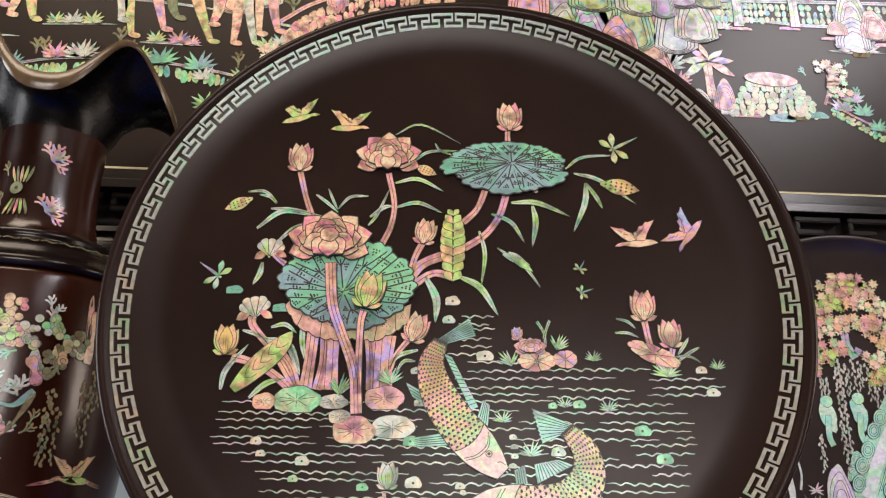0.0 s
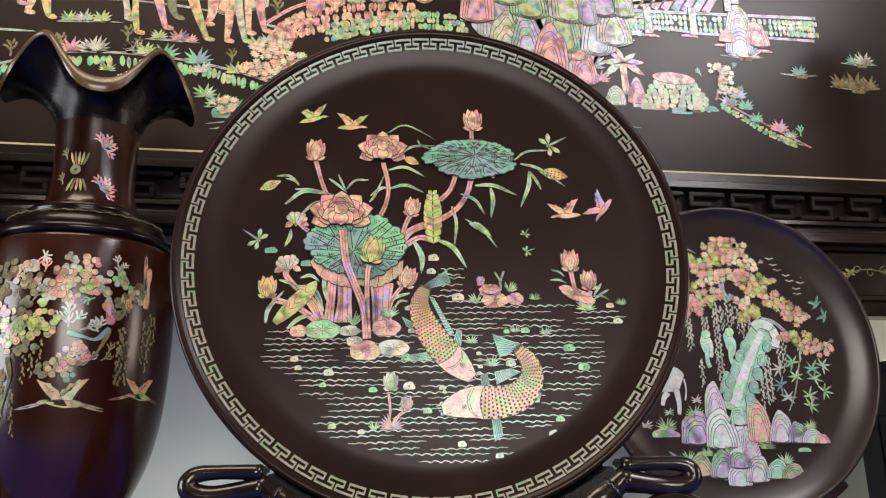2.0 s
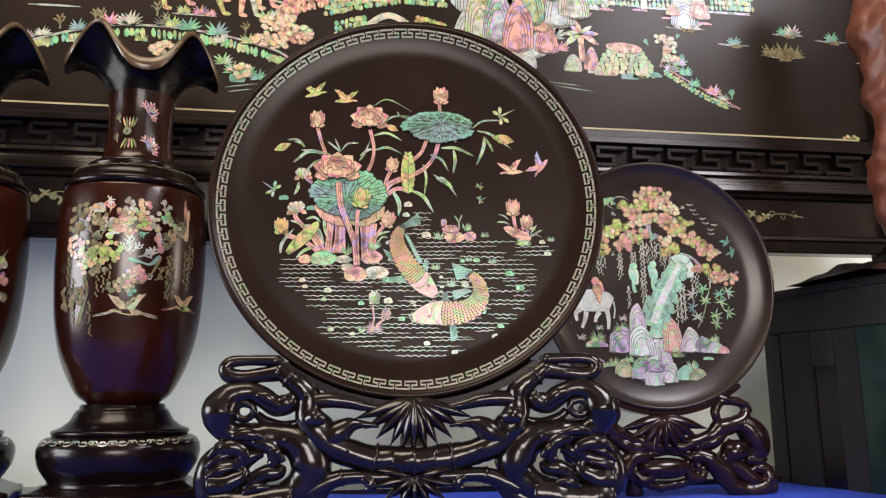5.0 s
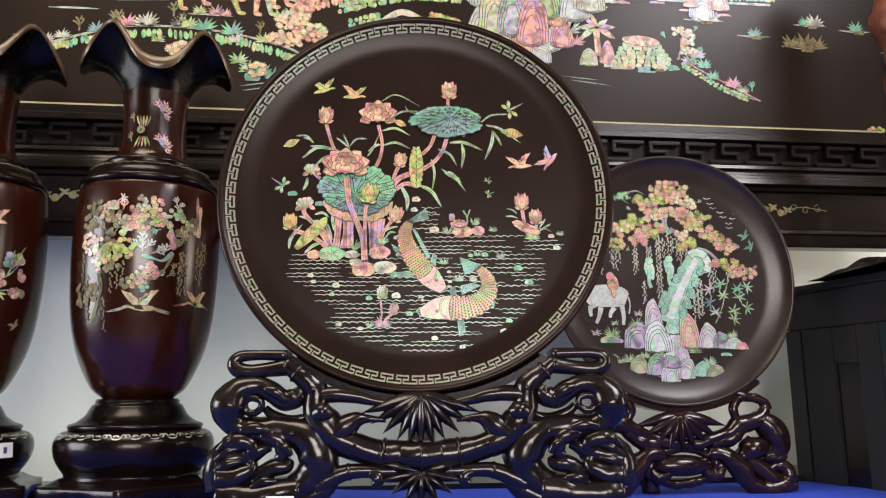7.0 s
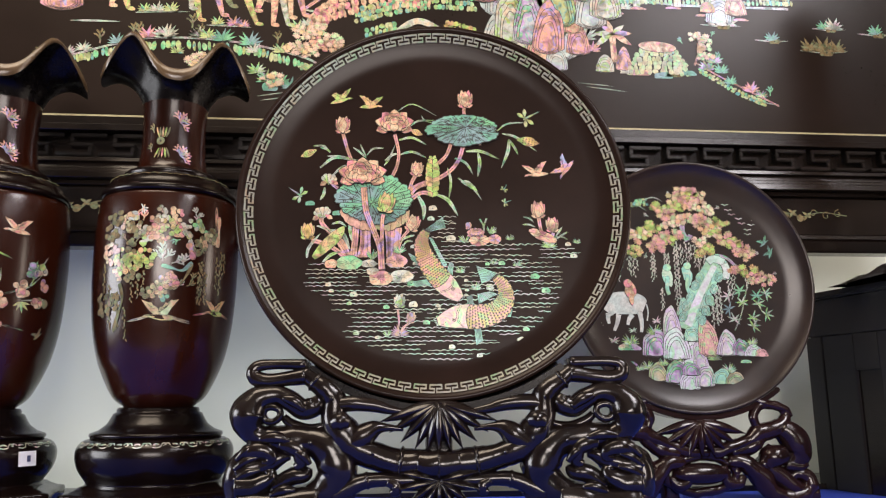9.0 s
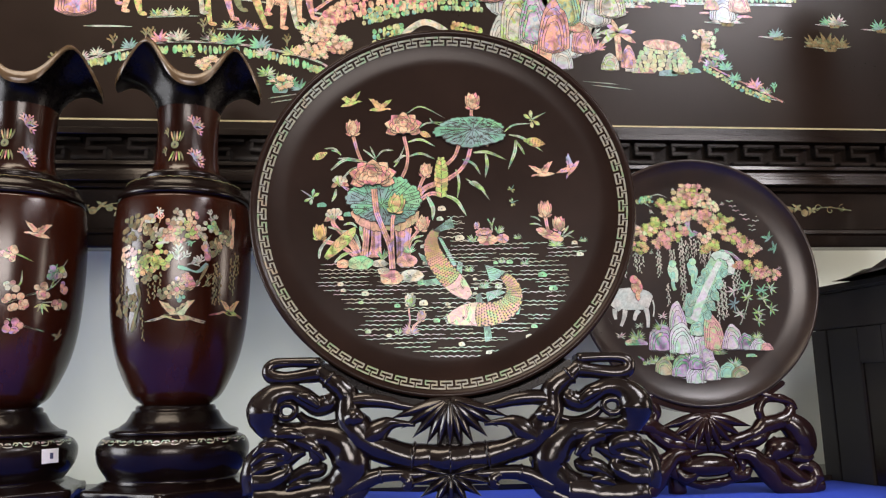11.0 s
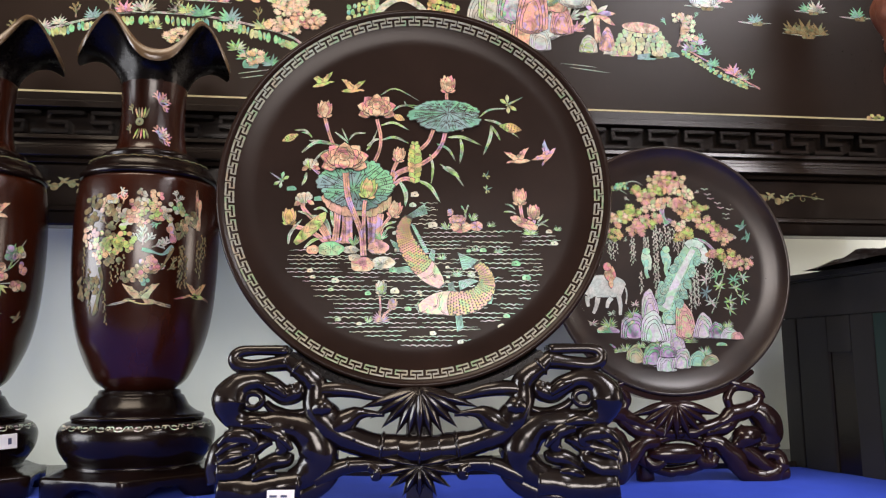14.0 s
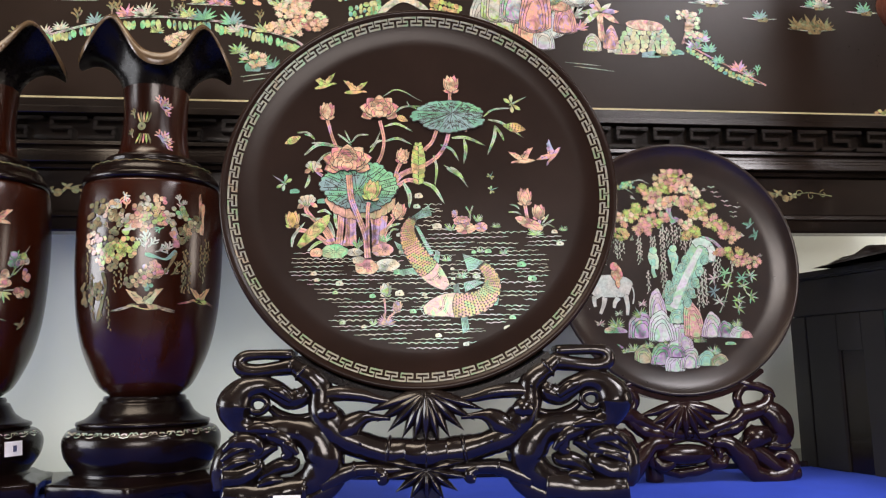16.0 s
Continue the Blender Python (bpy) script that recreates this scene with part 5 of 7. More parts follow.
branch(hub, "ear_scroll", S, [(0.1496, 0.1629), (0.1467, 0.154), (0.1606, 0.1486), (0.177, 0.1589), (0.1933, 0.1654), (0.2134, 0.1608), (0.2249, 0.1428), (0.2189, 0.1229), (0.2013, 0.1141)], [0.0069, 0.0096, 0.0096, 0.0096, 0.0091, 0.0128, 0.0181, 0.0123, 0.0091], 0.008, carve=0.06, gain=1.3)
branch(hub, "ear_tendril", S, [(0.1845, 0.1397), (0.1741, 0.1316), (0.1551, 0.1256), (0.1377, 0.1291), (0.1316, 0.136)], [0.004, 0.0051, 0.0053, 0.004, 0.0024], 0.006, carve=0.05, gain=1.2)
branch(hub, "eye_ring", S, [(0.2075, 0.1424), (0.205, 0.1492), (0.1971, 0.1518), (0.1885, 0.1485), (0.1872, 0.1411), (0.194, 0.1349), (0.2033, 0.1355), (0.2075, 0.1424)], [0.0035, 0.0037, 0.0037, 0.0037, 0.0037, 0.0037, 0.0037, 0.0035], 0.014, carve=0.05, gain=1.15)
branch(hub, "neck_branch", S, [(0.2063, 0.1154), (0.1794, 0.1135), (0.1498, 0.1116), (0.1267, 0.0979), (0.1192, 0.0755), (0.1314, 0.0574), (0.1512, 0.0459)], [0.0107, 0.0123, 0.0133, 0.0165, 0.016, 0.0144, 0.0128], 0.004, carve=0.13, gain=1.42)
branch(hub, "jaw", S, [(0.2258, 0.0964), (0.236, 0.0821), (0.2389, 0.0665), (0.2349, 0.0483)], [0.0085, 0.0101, 0.0112, 0.0112], 0.004, carve=0.13, gain=1.42)
branch(hub, "cheek_scroll", S, [(0.2274, 0.0981), (0.213, 0.1023), (0.1997, 0.0993), (0.196, 0.091), (0.206, 0.088)], [0.0064, 0.0085, 0.0075, 0.0059, 0.0043], 0.014, carve=0.06, gain=1.42)
branch(hub, "brow_scroll", S, [(0.1867, 0.1086), (0.1742, 0.1071), (0.1626, 0.1), (0.1615, 0.0862), (0.1688, 0.0824)], [0.0053, 0.0075, 0.0069, 0.0059, 0.0032], 0.014, carve=0.13, gain=1.42)
branch(hub, "beard_scroll", S, [(0.2356, 0.0762), (0.2199, 0.082), (0.2015, 0.086), (0.1844, 0.0936), (0.1746, 0.095)], [0.0091, 0.0085, 0.0075, 0.0059, 0.0032], 0.01, carve=0.13, gain=1.42)
branch(hub, "lip_curl", S, [(0.2354, 0.0612), (0.2158, 0.0618), (0.2015, 0.0685), (0.1972, 0.0762), (0.2031, 0.0802)], [0.0101, 0.0096, 0.008, 0.0053, 0.0032], 0.014, carve=0.13, gain=1.42)
branch(hub, "tongue", S, [(0.1928, 0.0584), (0.1837, 0.0653), (0.1707, 0.0726), (0.1574, 0.0745), (0.1523, 0.0817)], [0.0059, 0.0069, 0.0075, 0.0064, 0.0037], 0.01, carve=0.13, gain=1.42)
branch(hub, "leg", S, [(0.2345, 0.0414), (0.2134, 0.0386), (0.187, 0.0382), (0.1634, 0.0436), (0.1397, 0.0453)], [0.0139, 0.0155, 0.0144, 0.0133, 0.0133], 0.01, carve=0.13, gain=1.3)
branch(hub, "foot_bar", S, [(0.2376, 0.0268), (0.2139, 0.0252), (0.1849, 0.026), (0.1585, 0.0283), (0.1374, 0.0344), (0.1163, 0.0458), (0.1018, 0.0567)], [0.0117, 0.0117, 0.0117, 0.0112, 0.0112, 0.0101, 0.0069], 0.006, carve=0.05, gain=1.25)
branch(hub, "lower_branch", S, [(0.1239, 0.0503), (0.1028, 0.0604), (0.0842, 0.0664), (0.0629, 0.0671), (0.0415, 0.0658), (0.0175, 0.0666), (0.0001, 0.0679)], [0.0085, 0.0075, 0.0064, 0.0059, 0.0059, 0.0048, 0.0048], 0.01, carve=0.06, gain=1.42, nodes=(0.35,))
branch(hub, "lower_curl", S, [(0.0599, 0.066), (0.0506, 0.0607), (0.0514, 0.0545), (0.0572, 0.052)], [0.004, 0.0053, 0.0048, 0.0024], 0.014, carve=0.05, gain=1.42)
branch(hub, "swag", S, [(0.0254, 0.0857), (0.0121, 0.0842), (0, 0.0833)], [0.0101, 0.0117, 0.0123], 0.012, carve=0.1, gain=1.42)
for sgn in (1, -1):
    x0, x1 = sorted((sgn * 0.2184, sgn * 0.1562))
    part("top_bar", box(bmesh.new(), x0, x1, -0.004, 0.018, 0.1986, 0.2067, 0.002), MOUTH, hub)
for i, (p, q, w) in enumerate((((-0.2496, 0.0884), (-0.2265, 0.1041), 0.0045), ((-0.2520, 0.0778), (-0.2235, 0.0920), 0.0045), ((-0.2517, 0.0658), (-0.2204, 0.0772), 0.005), ((-0.2486, 0.0539), (-0.2173, 0.0613), 0.005), ((-0.2074, 0.0486), (-0.1767, 0.0546), 0.0055), ((-0.1773, 0.0979), (-0.1599, 0.0829), 0.005), ((-0.2225, 0.1121), (-0.1844, 0.1101), 0.006), ((-0.1675, 0.1451), (-0.1956, 0.1593), 0.006), ((-0.1354, 0.1275), (-0.1118, 0.1291), 0.010))):
    branch(hub, "carved_rib", S, left(p, ((p[0] + q[0]) / 2, (p[1] + q[1]) / 2 + 0.003), q), [w * 0.6, w, w * 0.5], 0.02, carve=0.1)
for p in ((-0.1348, 0.1582), (-0.1312, 0.1254), (-0.1186, 0.1103), (-0.0841, 0.0949), (-0.1602, 0.1077), (-0.1310, 0.0837), (-0.2405, 0.1361)):
    branch(hub, "knot", S, left((p[0] - 0.002, p[1]), p, (p[0] + 0.002, p[1])), [0.0018, 0.003, 0.0018], 0.022, carve=0)
bm = box(bmesh.new(), -0.016, 0.016, -0.004, 0.02, 0.0, 0.115, 0.003)
part("centre_post", bm, S, hub)
for deg, l in ((-90, 0.060), (-76, 0.060), (-104, 0.060), (-62, 0.060), (-118, 0.060), (-45, 0.064), (-135, 0.064), (-30, 0.068), (-150, 0.068), (-17, 0.074), (-163, 0.074)):
    carved_leaf(hub, S, (0, (-0.0022, 0.1545)[1]), deg, l, 0.0155, 0.016 - 0.00008 * abs(deg + 90), 0.005)
for deg, l in ((-90, 0.036), (-60, 0.040), (-120, 0.040), (-35, 0.044), (-145, 0.044), (-12, 0.052), (-168, 0.052), (12, 0.05), (168, 0.05), (90, 0.02)):
    carved_leaf(hub, S, (0, (-0.0039, 0.0662)[1]), deg, l, 0.0125, 0.018, 0.005)

# smaller stand
st2 = tagged(empty("plate_stand", (0.457, 0.592, 0.797)), "dark maroon carved wooden stand with leaf fan and scrolls", "plate stand")
S2 = MAROON
cradle(st2, S2, 0, 0.335, 0.2045, 0.008, 232, 308, 0.012, 0.03)
for deg, l in ((-90, 0.055), (-68, 0.06), (-112, 0.06), (-48, 0.066), (-132, 0.066), (-30, 0.07), (-150, 0.07), (-14, 0.078), (-166, 0.078)):
    carved_leaf(st2, S2, (-0.008, (-0.0211, 0.1211)[1]), deg, l, 0.0175, 0.016 - 0.00006 * abs(deg + 90), 0.004)
bm = bmesh.new()
bmesh.ops.create_uvsphere(bm, u_segments=28, v_segments=16, radius=1, matrix=Matrix.Translation((-0.008, -0.008, (-0.0255, 0.0432)[1])) @ Matrix.Diagonal((0.047, 0.018, 0.0165, 1)))
part("medallion", bm, S2, st2, "smooth swelling medallion", True)
branch(st2, "bead_ring", S2, [(-0.008 + 0.058 * math.cos(a), (-0.0255, 0.0432)[1] - 0.001 + 0.026 * math.sin(a)) for a in [math.pi * 2 * i / 12 for i in range(13)]], [0.006] * 13, 0.006, False, 0.5)
branch(st2, "rear_bar", S2, [(-0.05, 0.03), (-0.048, 0.0)], [0.012, 0.012], -0.02, False, 0)
branch(st2, "stem_scroll", S2, [(-0.0048, 0.0734), (0.0275, 0.0769), (0.0655, 0.0890), (0.0948, 0.1040), (0.1255, 0.1121), (0.1366, 0.1294), (0.1249, 0.1437), (0.0968, 0.1442), (0.0843, 0.1304), (0.0882, 0.1128)], [0.008, 0.010, 0.009, 0.012, 0.011, 0.0065, 0.006, 0.006, 0.006, 0.006], 0.006)
branch(st2, "crest", S2, [(0.0856, 0.1541), (0.1082, 0.1458), (0.1357, 0.1382), (0.1458, 0.1275)], [0.003, 0.0055, 0.0055, 0.002], 0.008)
branch(st2, "haunch", S2, [(0.1255, 0.1121), (0.1461, 0.0942), (0.1510, 0.0697), (0.1341, 0.0512)], [0.014, 0.019, 0.0175, 0.012], 0.004, carve=0.08)
branch(st2, "belly", S2, [(0.0917, 0.0539), (0.1078, 0.0664), (0.1284, 0.0685)], [0.010, 0.0155, 0.012], 0.010, carve=0.08)
branch(st2, "paw", S2, [(0.1252, 0.0548), (0.1452, 0.0509), (0.1606, 0.0557)], [0.007, 0.007, 0.004], 0.014)
branch(st2, "leg_scroll", S2, [(0.0354, 0.0621), (0.0626, 0.0581), (0.0862, 0.0352), (0.1042, 0.0127), (0.1357, 0.0050), (0.1602, 0.0179), (0.1603, 0.0350), (0.1423, 0.0407), (0.1317, 0.0289), (0.1401, 0.0202)], [0.008, 0.011, 0.014, 0.013, 0.013, 0.0115, 0.010, 0.0085, 0.0065, 0.005], 0.010)
branch(st2, "small_curl", S2, [(0.0255, 0.0538), (0.0327, 0.0315), (0.0488, 0.0277), (0.0590, 0.0394)], [0.006, 0.0075, 0.007, 0.004], 0.010)
branch(st2, "left_vine", S2, [(-0.0412, 0.0742), (-0.0681, 0.0791), (-0.0896, 0.0941), (-0.1066, 0.1099), (-0.1250, 0.1060)], [0.009, 0.010, 0.009, 0.008, 0.008], 0.006)
branch(st2, "left_scroll", S2, [(-0.0742, 0.0563), (-0.0893, 0.0347), (-0.1047, 0.0318), (-0.1087, 0.0521), (-0.0951, 0.0670), (-0.1086, 0.0800)], [0.006, 0.0085, 0.008, 0.0075, 0.007, 0.007], 0.008)
branch(st2, "left_leg", S2, [(-0.085, 0.06), (-0.12, 0.035), (-0.15, 0.012), (-0.175, 0.012)], [0.010, 0.013, 0.012, 0.009], 0.008)

# ---- inlay of the smaller plate ----
def leafage(f, parent, c, r, n, mat, name="foliage_spray", leaf=0.34):
    """A clump of small serrated leaves."""
    k = Inlay(f, 0.0003)
    for i in range(int(n * 2.2)):
        a, d = random.uniform(0, 2 * math.pi), r * math.sqrt(random.random()) * 0.95
        x, y = c[0] + 1.25 * d * math.cos(a), c[1] + 0.75 * d * math.sin(a)
        t = random.uniform(0, 360)
        pts = []
        for q in range(14):
            g = 2 * math.pi * q / 14 + radians(t)
            rr = r * leaf * (1.0 if q % 2 else 0.56)
            pts.append((x + rr * math.cos(g) * 1.15, y + rr * math.sin(g)))
        k.piece(pts, 0.0003)
    return k.done(name, mat, parent)


def twig(f, parent, c, s, turn=90, mat=None, name="twig"):
    """Small forked coral-like twig."""
    k = Inlay(f, 0.0003)
    a = radians(turn)
    for d, l, o in ((0, 1.0, 0), (38, 0.6, 0.3), (-38, 0.6, 0.35), (30, 0.4, 0.6), (-30, 0.4, 0.65)):
        p = (c[0] + s * o * math.cos(a), c[1] + s * o * math.sin(a))
        g = radians(turn + d)
        k.piece(ribbon([p, (p[0] + s * l * 0.5 * math.cos(g), p[1] + s * l * 0.5 * math.sin(g)), (p[0] + s * l * 0.8 * math.cos(g + 0.2), p[1] + s * l * 0.8 * math.sin(g + 0.2))], s * 0.1, None, 3), 0)
    return k.done(name, mat or P_WAVE, parent)


def vine(f, parent, c, length, width=0.0022, mat=None):
    """Hanging root: a chain of small links."""
    k = Inlay(f, 0.0003)
    n = max(3, int(length / 0.0032))
    for i in range(n):
        y = c[1] - length * i / n
        x = c[0] + 0.0011 * math.sin(i * 1.7 + c[0] * 900)
        k.piece(petal((x, y), -90 + (22 if i % 2 else -22), length / n * 1.35, width * (1 - 0.5 * i / n), 4), 0)
    return tagged(k.done("hanging_root", mat or P_ROOT, parent), kind="stuff")


def cobbles(f, parent, path, height, rows, mat, size=0.006, name="cobbled_bank"):
    """Band of small rounded stones packed along a path, each row broken differently."""
    line = spline(path, 12)
    k = Inlay(f, 0.0003)
    length = sum((b - a).length for a, b in zip(line, line[1:]))
    tall = height / rows
    for r in range(rows):
        x = random.uniform(0, size * 0.6)
        while x < length:
            w = size * random.uniform(0.55, 1.25)
            q = line[min(len(line) - 1, int((x + w / 2) / length * (len(line) - 1)))]
            y = q.y - tall * (r + 0.5) + random.uniform(-0.12, 0.12) * tall
            k.h = 0.0003 + random.random() * 0.0004
            k.piece(blob((q.x, y), w * 0.54, tall * random.uniform(0.46, 0.6), random.uniform(-12, 12), 0, 0, 9, 0.22), 0.00025)
            x += w
    return tagged(k.done(name, mat, parent), kind="stuff")


def group_rocks(f, parent, items, mats):
    for i, (c, w, h) in enumerate(items):
        rocks(f, parent, c, w, h, mats[i % len(mats)], base=0.0008 + 0.00013 * i)


fq = fp
part("moon", (lambda k: (k.piece(blob((-0.0768, 0.1542), 0.0085, 0.0085, n=20)), k.a)[1])(Inlay(fq)), P_CLIFF, small)
for c, r, n in (((-0.0849, 0.1406), 0.012, 7), ((-0.0697, 0.1378), 0.008, 4)):
    leafage(fq, small, c, r, n, P_CLIFF, "cloud_scroll")
for a, b in (((-0.0984, 0.1309), (-0.0638, 0.1236)), ((-0.0650, 0.1444), (-0.0366, 0.1397))):
    blade(fq, small, (a, ((a[0] + b[0]) / 2, a[1] + 0.002), b), 0.0022, P_WAVE, "cloud_streak")
# trunk and limbs
k = Inlay(fq, 0.0004)
k.piece(ribbon(((-0.0075, -0.0715), (0.0017, -0.0465), (0.0158, -0.0129), (0.0352, 0.0189), (0.0485, 0.0425)), 0.042, lambda t: 1.0 - 0.3 * t))
for o in (-0.0075, -0.004, 0.0, 0.0045, 0.008):
    k.line([(p[0] + o * g, p[1] + 0.002 * math.sin(p[1] * 300 + o * 900)) for p, g in (((-0.0012, -0.0590), 1.0), ((0.0101, -0.0361), 0.95), ((0.0237, -0.0045), 0.85), ((0.0386, 0.0245), 0.7))], 0.0005)
for p in ((0.0118, -0.0214), (0.0288, 0.0083), (0.0038, -0.0465)):
    for r in (0.0045, 0.003, 0.0015):
        k.line(spiral(p, r, 1, 0, 0, 8), 0.0004)
k.done("tree_trunk", P_MINT, small)
# Highlight along the trunk painted as a pale ribbon, plus two pale end pieces.
k = Inlay(fq, 0.0012)
k.piece(ribbon(((-0.0080, -0.0640), (0.0075, -0.0300), (0.0300, 0.0100), (0.0440, 0.0330)), 0.0135, lambda t: 1.0 - 0.35 * t), 0)
for pts, w in ((((0.0330, 0.0390), (0.0400, 0.0440), (0.0500, 0.0430), (0.0600, 0.0380)), 0.012), (((0.0600, 0.0360), (0.0640, 0.0250), (0.0600, 0.0130)), 0.012)):
    k.piece(ribbon(pts, w), 0.0005)
k.done("trunk_gleam", P_GLEAM, small)
for p in ((-0.0150, -0.0500), (-0.0090, -0.0330), (-0.0010, -0.0180), (0.0085, 0.0010), (0.0170, 0.0140), (0.0160, -0.0560), (0.0230, -0.0400), (0.0310, -0.0230), (0.0400, -0.0050), (0.0500, 0.0140)):
    k = Inlay(fq, 0.0014)
    for r in (0.0085, 0.006, 0.0035):
        k.piece(blob(p, r * 0.75, r, -28, n=14), 0.0005)
    k.done("bark_knot", P_MINT, small)
for c, r in (((0.0583, 0.0361), 0.0095), ((0.0499, 0.0433), 0.0085), ((0.0604, 0.0191), 0.008), ((0.0303, 0.0104), 0.006), ((0.0213, -0.0087), 0.0055), ((-0.0124, -0.0256), 0.007), ((-0.0175, -0.0403), 0.0075), ((0.0334, -0.0255), 0.006), ((0.0259, -0.0423), 0.006)):
    rocks(fq, small, c, r * 1.8, r * 1.9, P_MINT, "bark_knot")
for pts, w in ((((-0.0068, 0.1020), (-0.0050, 0.0870), (0.0018, 0.0742)), 0.009), (((0.0023, 0.0828), (0.0172, 0.0743), (0.0424, 0.0510)), 0.0075), (((0.0468, 0.0510), (0.0643, 0.0469), (0.0812, 0.0320)), 0.005)):
    stem(fq, small, pts, w, P_MIX, "limb")
for c in ((0.0020, 0.1596), (0.0181, 0.1520), (-0.0152, 0.1444), (0.0008, 0.1368), (-0.0333, 0.1181), (-0.0159, 0.1149), (0.0184, 0.1111), (0.0300, 0.1034), (-0.0442, 0.0758), (-0.0242, 0.0824), (-0.0527, 0.0637), (0.0663, 0.0788), (0.0868, 0.0634), (0.0968, 0.0532), (-0.0974, 0.0718)):
    leafage(fq, small, c, 0.0135, 7, P_FOLIAGE, leaf=0.42)
for c in ((-0.0460, 0.1283), (-0.0607, 0.0961), (-0.0699, 0.0862), (0.0554, 0.1038), (0.0426, 0.0919), (0.0207, 0.0572), (0.0364, 0.0616), (-0.0302, 0.0768), (0.0771, 0.0728), (0.0995, 0.0257), (-0.0929, 0.0561), (0.0081, 0.1479), (-0.0150, 0.1322)):
    leafage(fq, small, c, 0.0125, 7, P_GOLD, leaf=0.42)
for c in ((0.0273, 0.1338), (0.0379, 0.1244), (-0.0807, 0.0873), (-0.0052, 0.1085), (0.0217, 0.0744), (-0.0298, 0.1017), (0.0491, 0.0876)):
    leafage(fq, small, c, 0.0115, 6, P_BLOOM, leaf=0.42)
for c in ((0.0775, 0.0298), (0.1167, 0.0164), (0.1332, 0.0088), (0.1065, 0.0108)):
    leafage(fq, small, c, 0.0115, 6, P_FOLIAGE, leaf=0.42)
for c, t in (((0.0516, 0.1290), 20), ((-0.0620, 0.1142), 150), ((0.0679, 0.1031), 20), ((-0.0892, 0.0924), 170), ((0.1117, 0.0538), 10), ((0.1407, 0.0195), 20), ((-0.0692, 0.0542), 250), ((-0.0229, 0.1495), 130)):
    twig(fq, small, c, 0.010, t)
for c, l in (((-0.0373, 0.0567), 0.022), ((-0.0333, 0.0503), 0.016), ((-0.0184, 0.0667), 0.088), ((-0.0087, 0.0668), 0.03), ((0.0026, 0.0643), 0.024), ((-0.0575, 0.0543), 0.042), ((-0.0607, 0.0501), 0.03), ((-0.0455, -0.0026), 0.032), ((-0.0237, 0.0080), 0.04), ((-0.0968, 0.0476), 0.032), ((-0.0999, 0.0455), 0.022),
             ((0.0202, 0.0486), 0.02), ((0.0291, 0.0509), 0.014), ((0.0759, 0.0191), 0.032), ((0.0501, -0.0044), 0.055), ((0.0428, -0.0150), 0.045), ((0.0376, -0.0297), 0.026), ((-0.1165, 0.0285), 0.022), ((0.0970, 0.0150), 0.018), ((-0.1126, 0.0496), 0.02)):
    vine(fq, small, c, l)
for c, l in (((-0.0975, 0.0488), 0.0331), ((-0.0917, 0.0488), 0.0349), ((-0.086, 0.046), 0.0208), ((-0.0616, 0.0491), 0.0426), ((-0.0569, 0.0463), 0.0322), ((-0.0389, 0.054), 0.019), ((-0.0331, 0.0541), 0.0191), ((-0.0225, 0.0685), 0.1088), ((-0.0173, 0.0734), 0.095), ((-0.0117, 0.0687), 0.0335), ((-0.0026, 0.0736), 0.0383), ((0.0052, 0.0717), 0.0268), ((0.012, 0.0689), 0.0383), ((0.0178, 0.0498), 0.0287), ((0.0267, 0.0499), 0.0144), ((0.0712, 0.0148), 0.0361), ((0.0652, 0.0148), 0.0267), ((0.0969, 0.0121), 0.0191), ((-0.0477, -0.0047), 0.0356), ((0.043, 0.007), 0.0707), ((0.0486, 0.0023), 0.0613), ((0.0353, -0.0214), 0.047)):
    vine(fq, small, c, l, 0.0030)
for c in ((-0.0363, 0.0155), (-0.0026, 0.0187)):
    k = Inlay(fq, 0.0006)
    k.piece(blob(c, 0.0085, 0.0165, 12, 0, 0, 18, 0.3))
    k.piece(blob((c[0], c[1] + 0.014), 0.0065, 0.006, 0, 0, 0, 14, 0.1))
    k.piece(ribbon((c, (c[0] - 0.002, c[1] - 0.02), (c[0] + 0.001, c[1] - 0.03)), 0.006), 0.0003)
    k.done("hanging_fruit", P_MINT, small)
# pale grazing ornament, plain shapes
k = Inlay(fq, 0.0004)
k.piece(ribbon(((-0.1418, -0.0403), (-0.1308, -0.0300), (-0.1094, -0.0279), (-0.0882, -0.0299), (-0.0776, -0.0341)), 0.036, lambda t: 0.25 + 0.75 * math.sin(math.pi * (0.12 + 0.8 * t)) ** 0.6))
for a, b, c in (((-0.1209, -0.0465), (-0.1235, -0.0589), (-0.1291, -0.0720)), ((-0.1378, -0.0445), (-0.1385, -0.0527), (-0.1371, -0.0609)), ((-0.0866, -0.0424), (-0.0839, -0.0589), (-0.0850, -0.0746)), ((-0.0983, -0.0465), (-0.1042, -0.0540), (-0.1067, -0.0630))):
    k.piece(ribbon((a, b, c), 0.0085, lambda t: 1 - 0.45 * t), 0.0003)
k.piece(ribbon(((-0.0744, -0.0299), (-0.0724, -0.0424), (-0.0748, -0.0569)), 0.002, None), 0)
k.done("grazing_ornament", P_PALE, small, "pale silver animal-shaped ornament")
k = Inlay(fq, 0.0016)
k.piece(blob((-0.0992, -0.0083), 0.0095, 0.0125, 0, 0, 0, 16, 0.15))
k.piece(blob((-0.1038, 0.0034), 0.0068, 0.0068))
k.piece(petal((-0.0995, -0.0141), -85, 0.018, 0.008), 0.0003)
k.done("rounded_ornament", P_FLOWER, small)
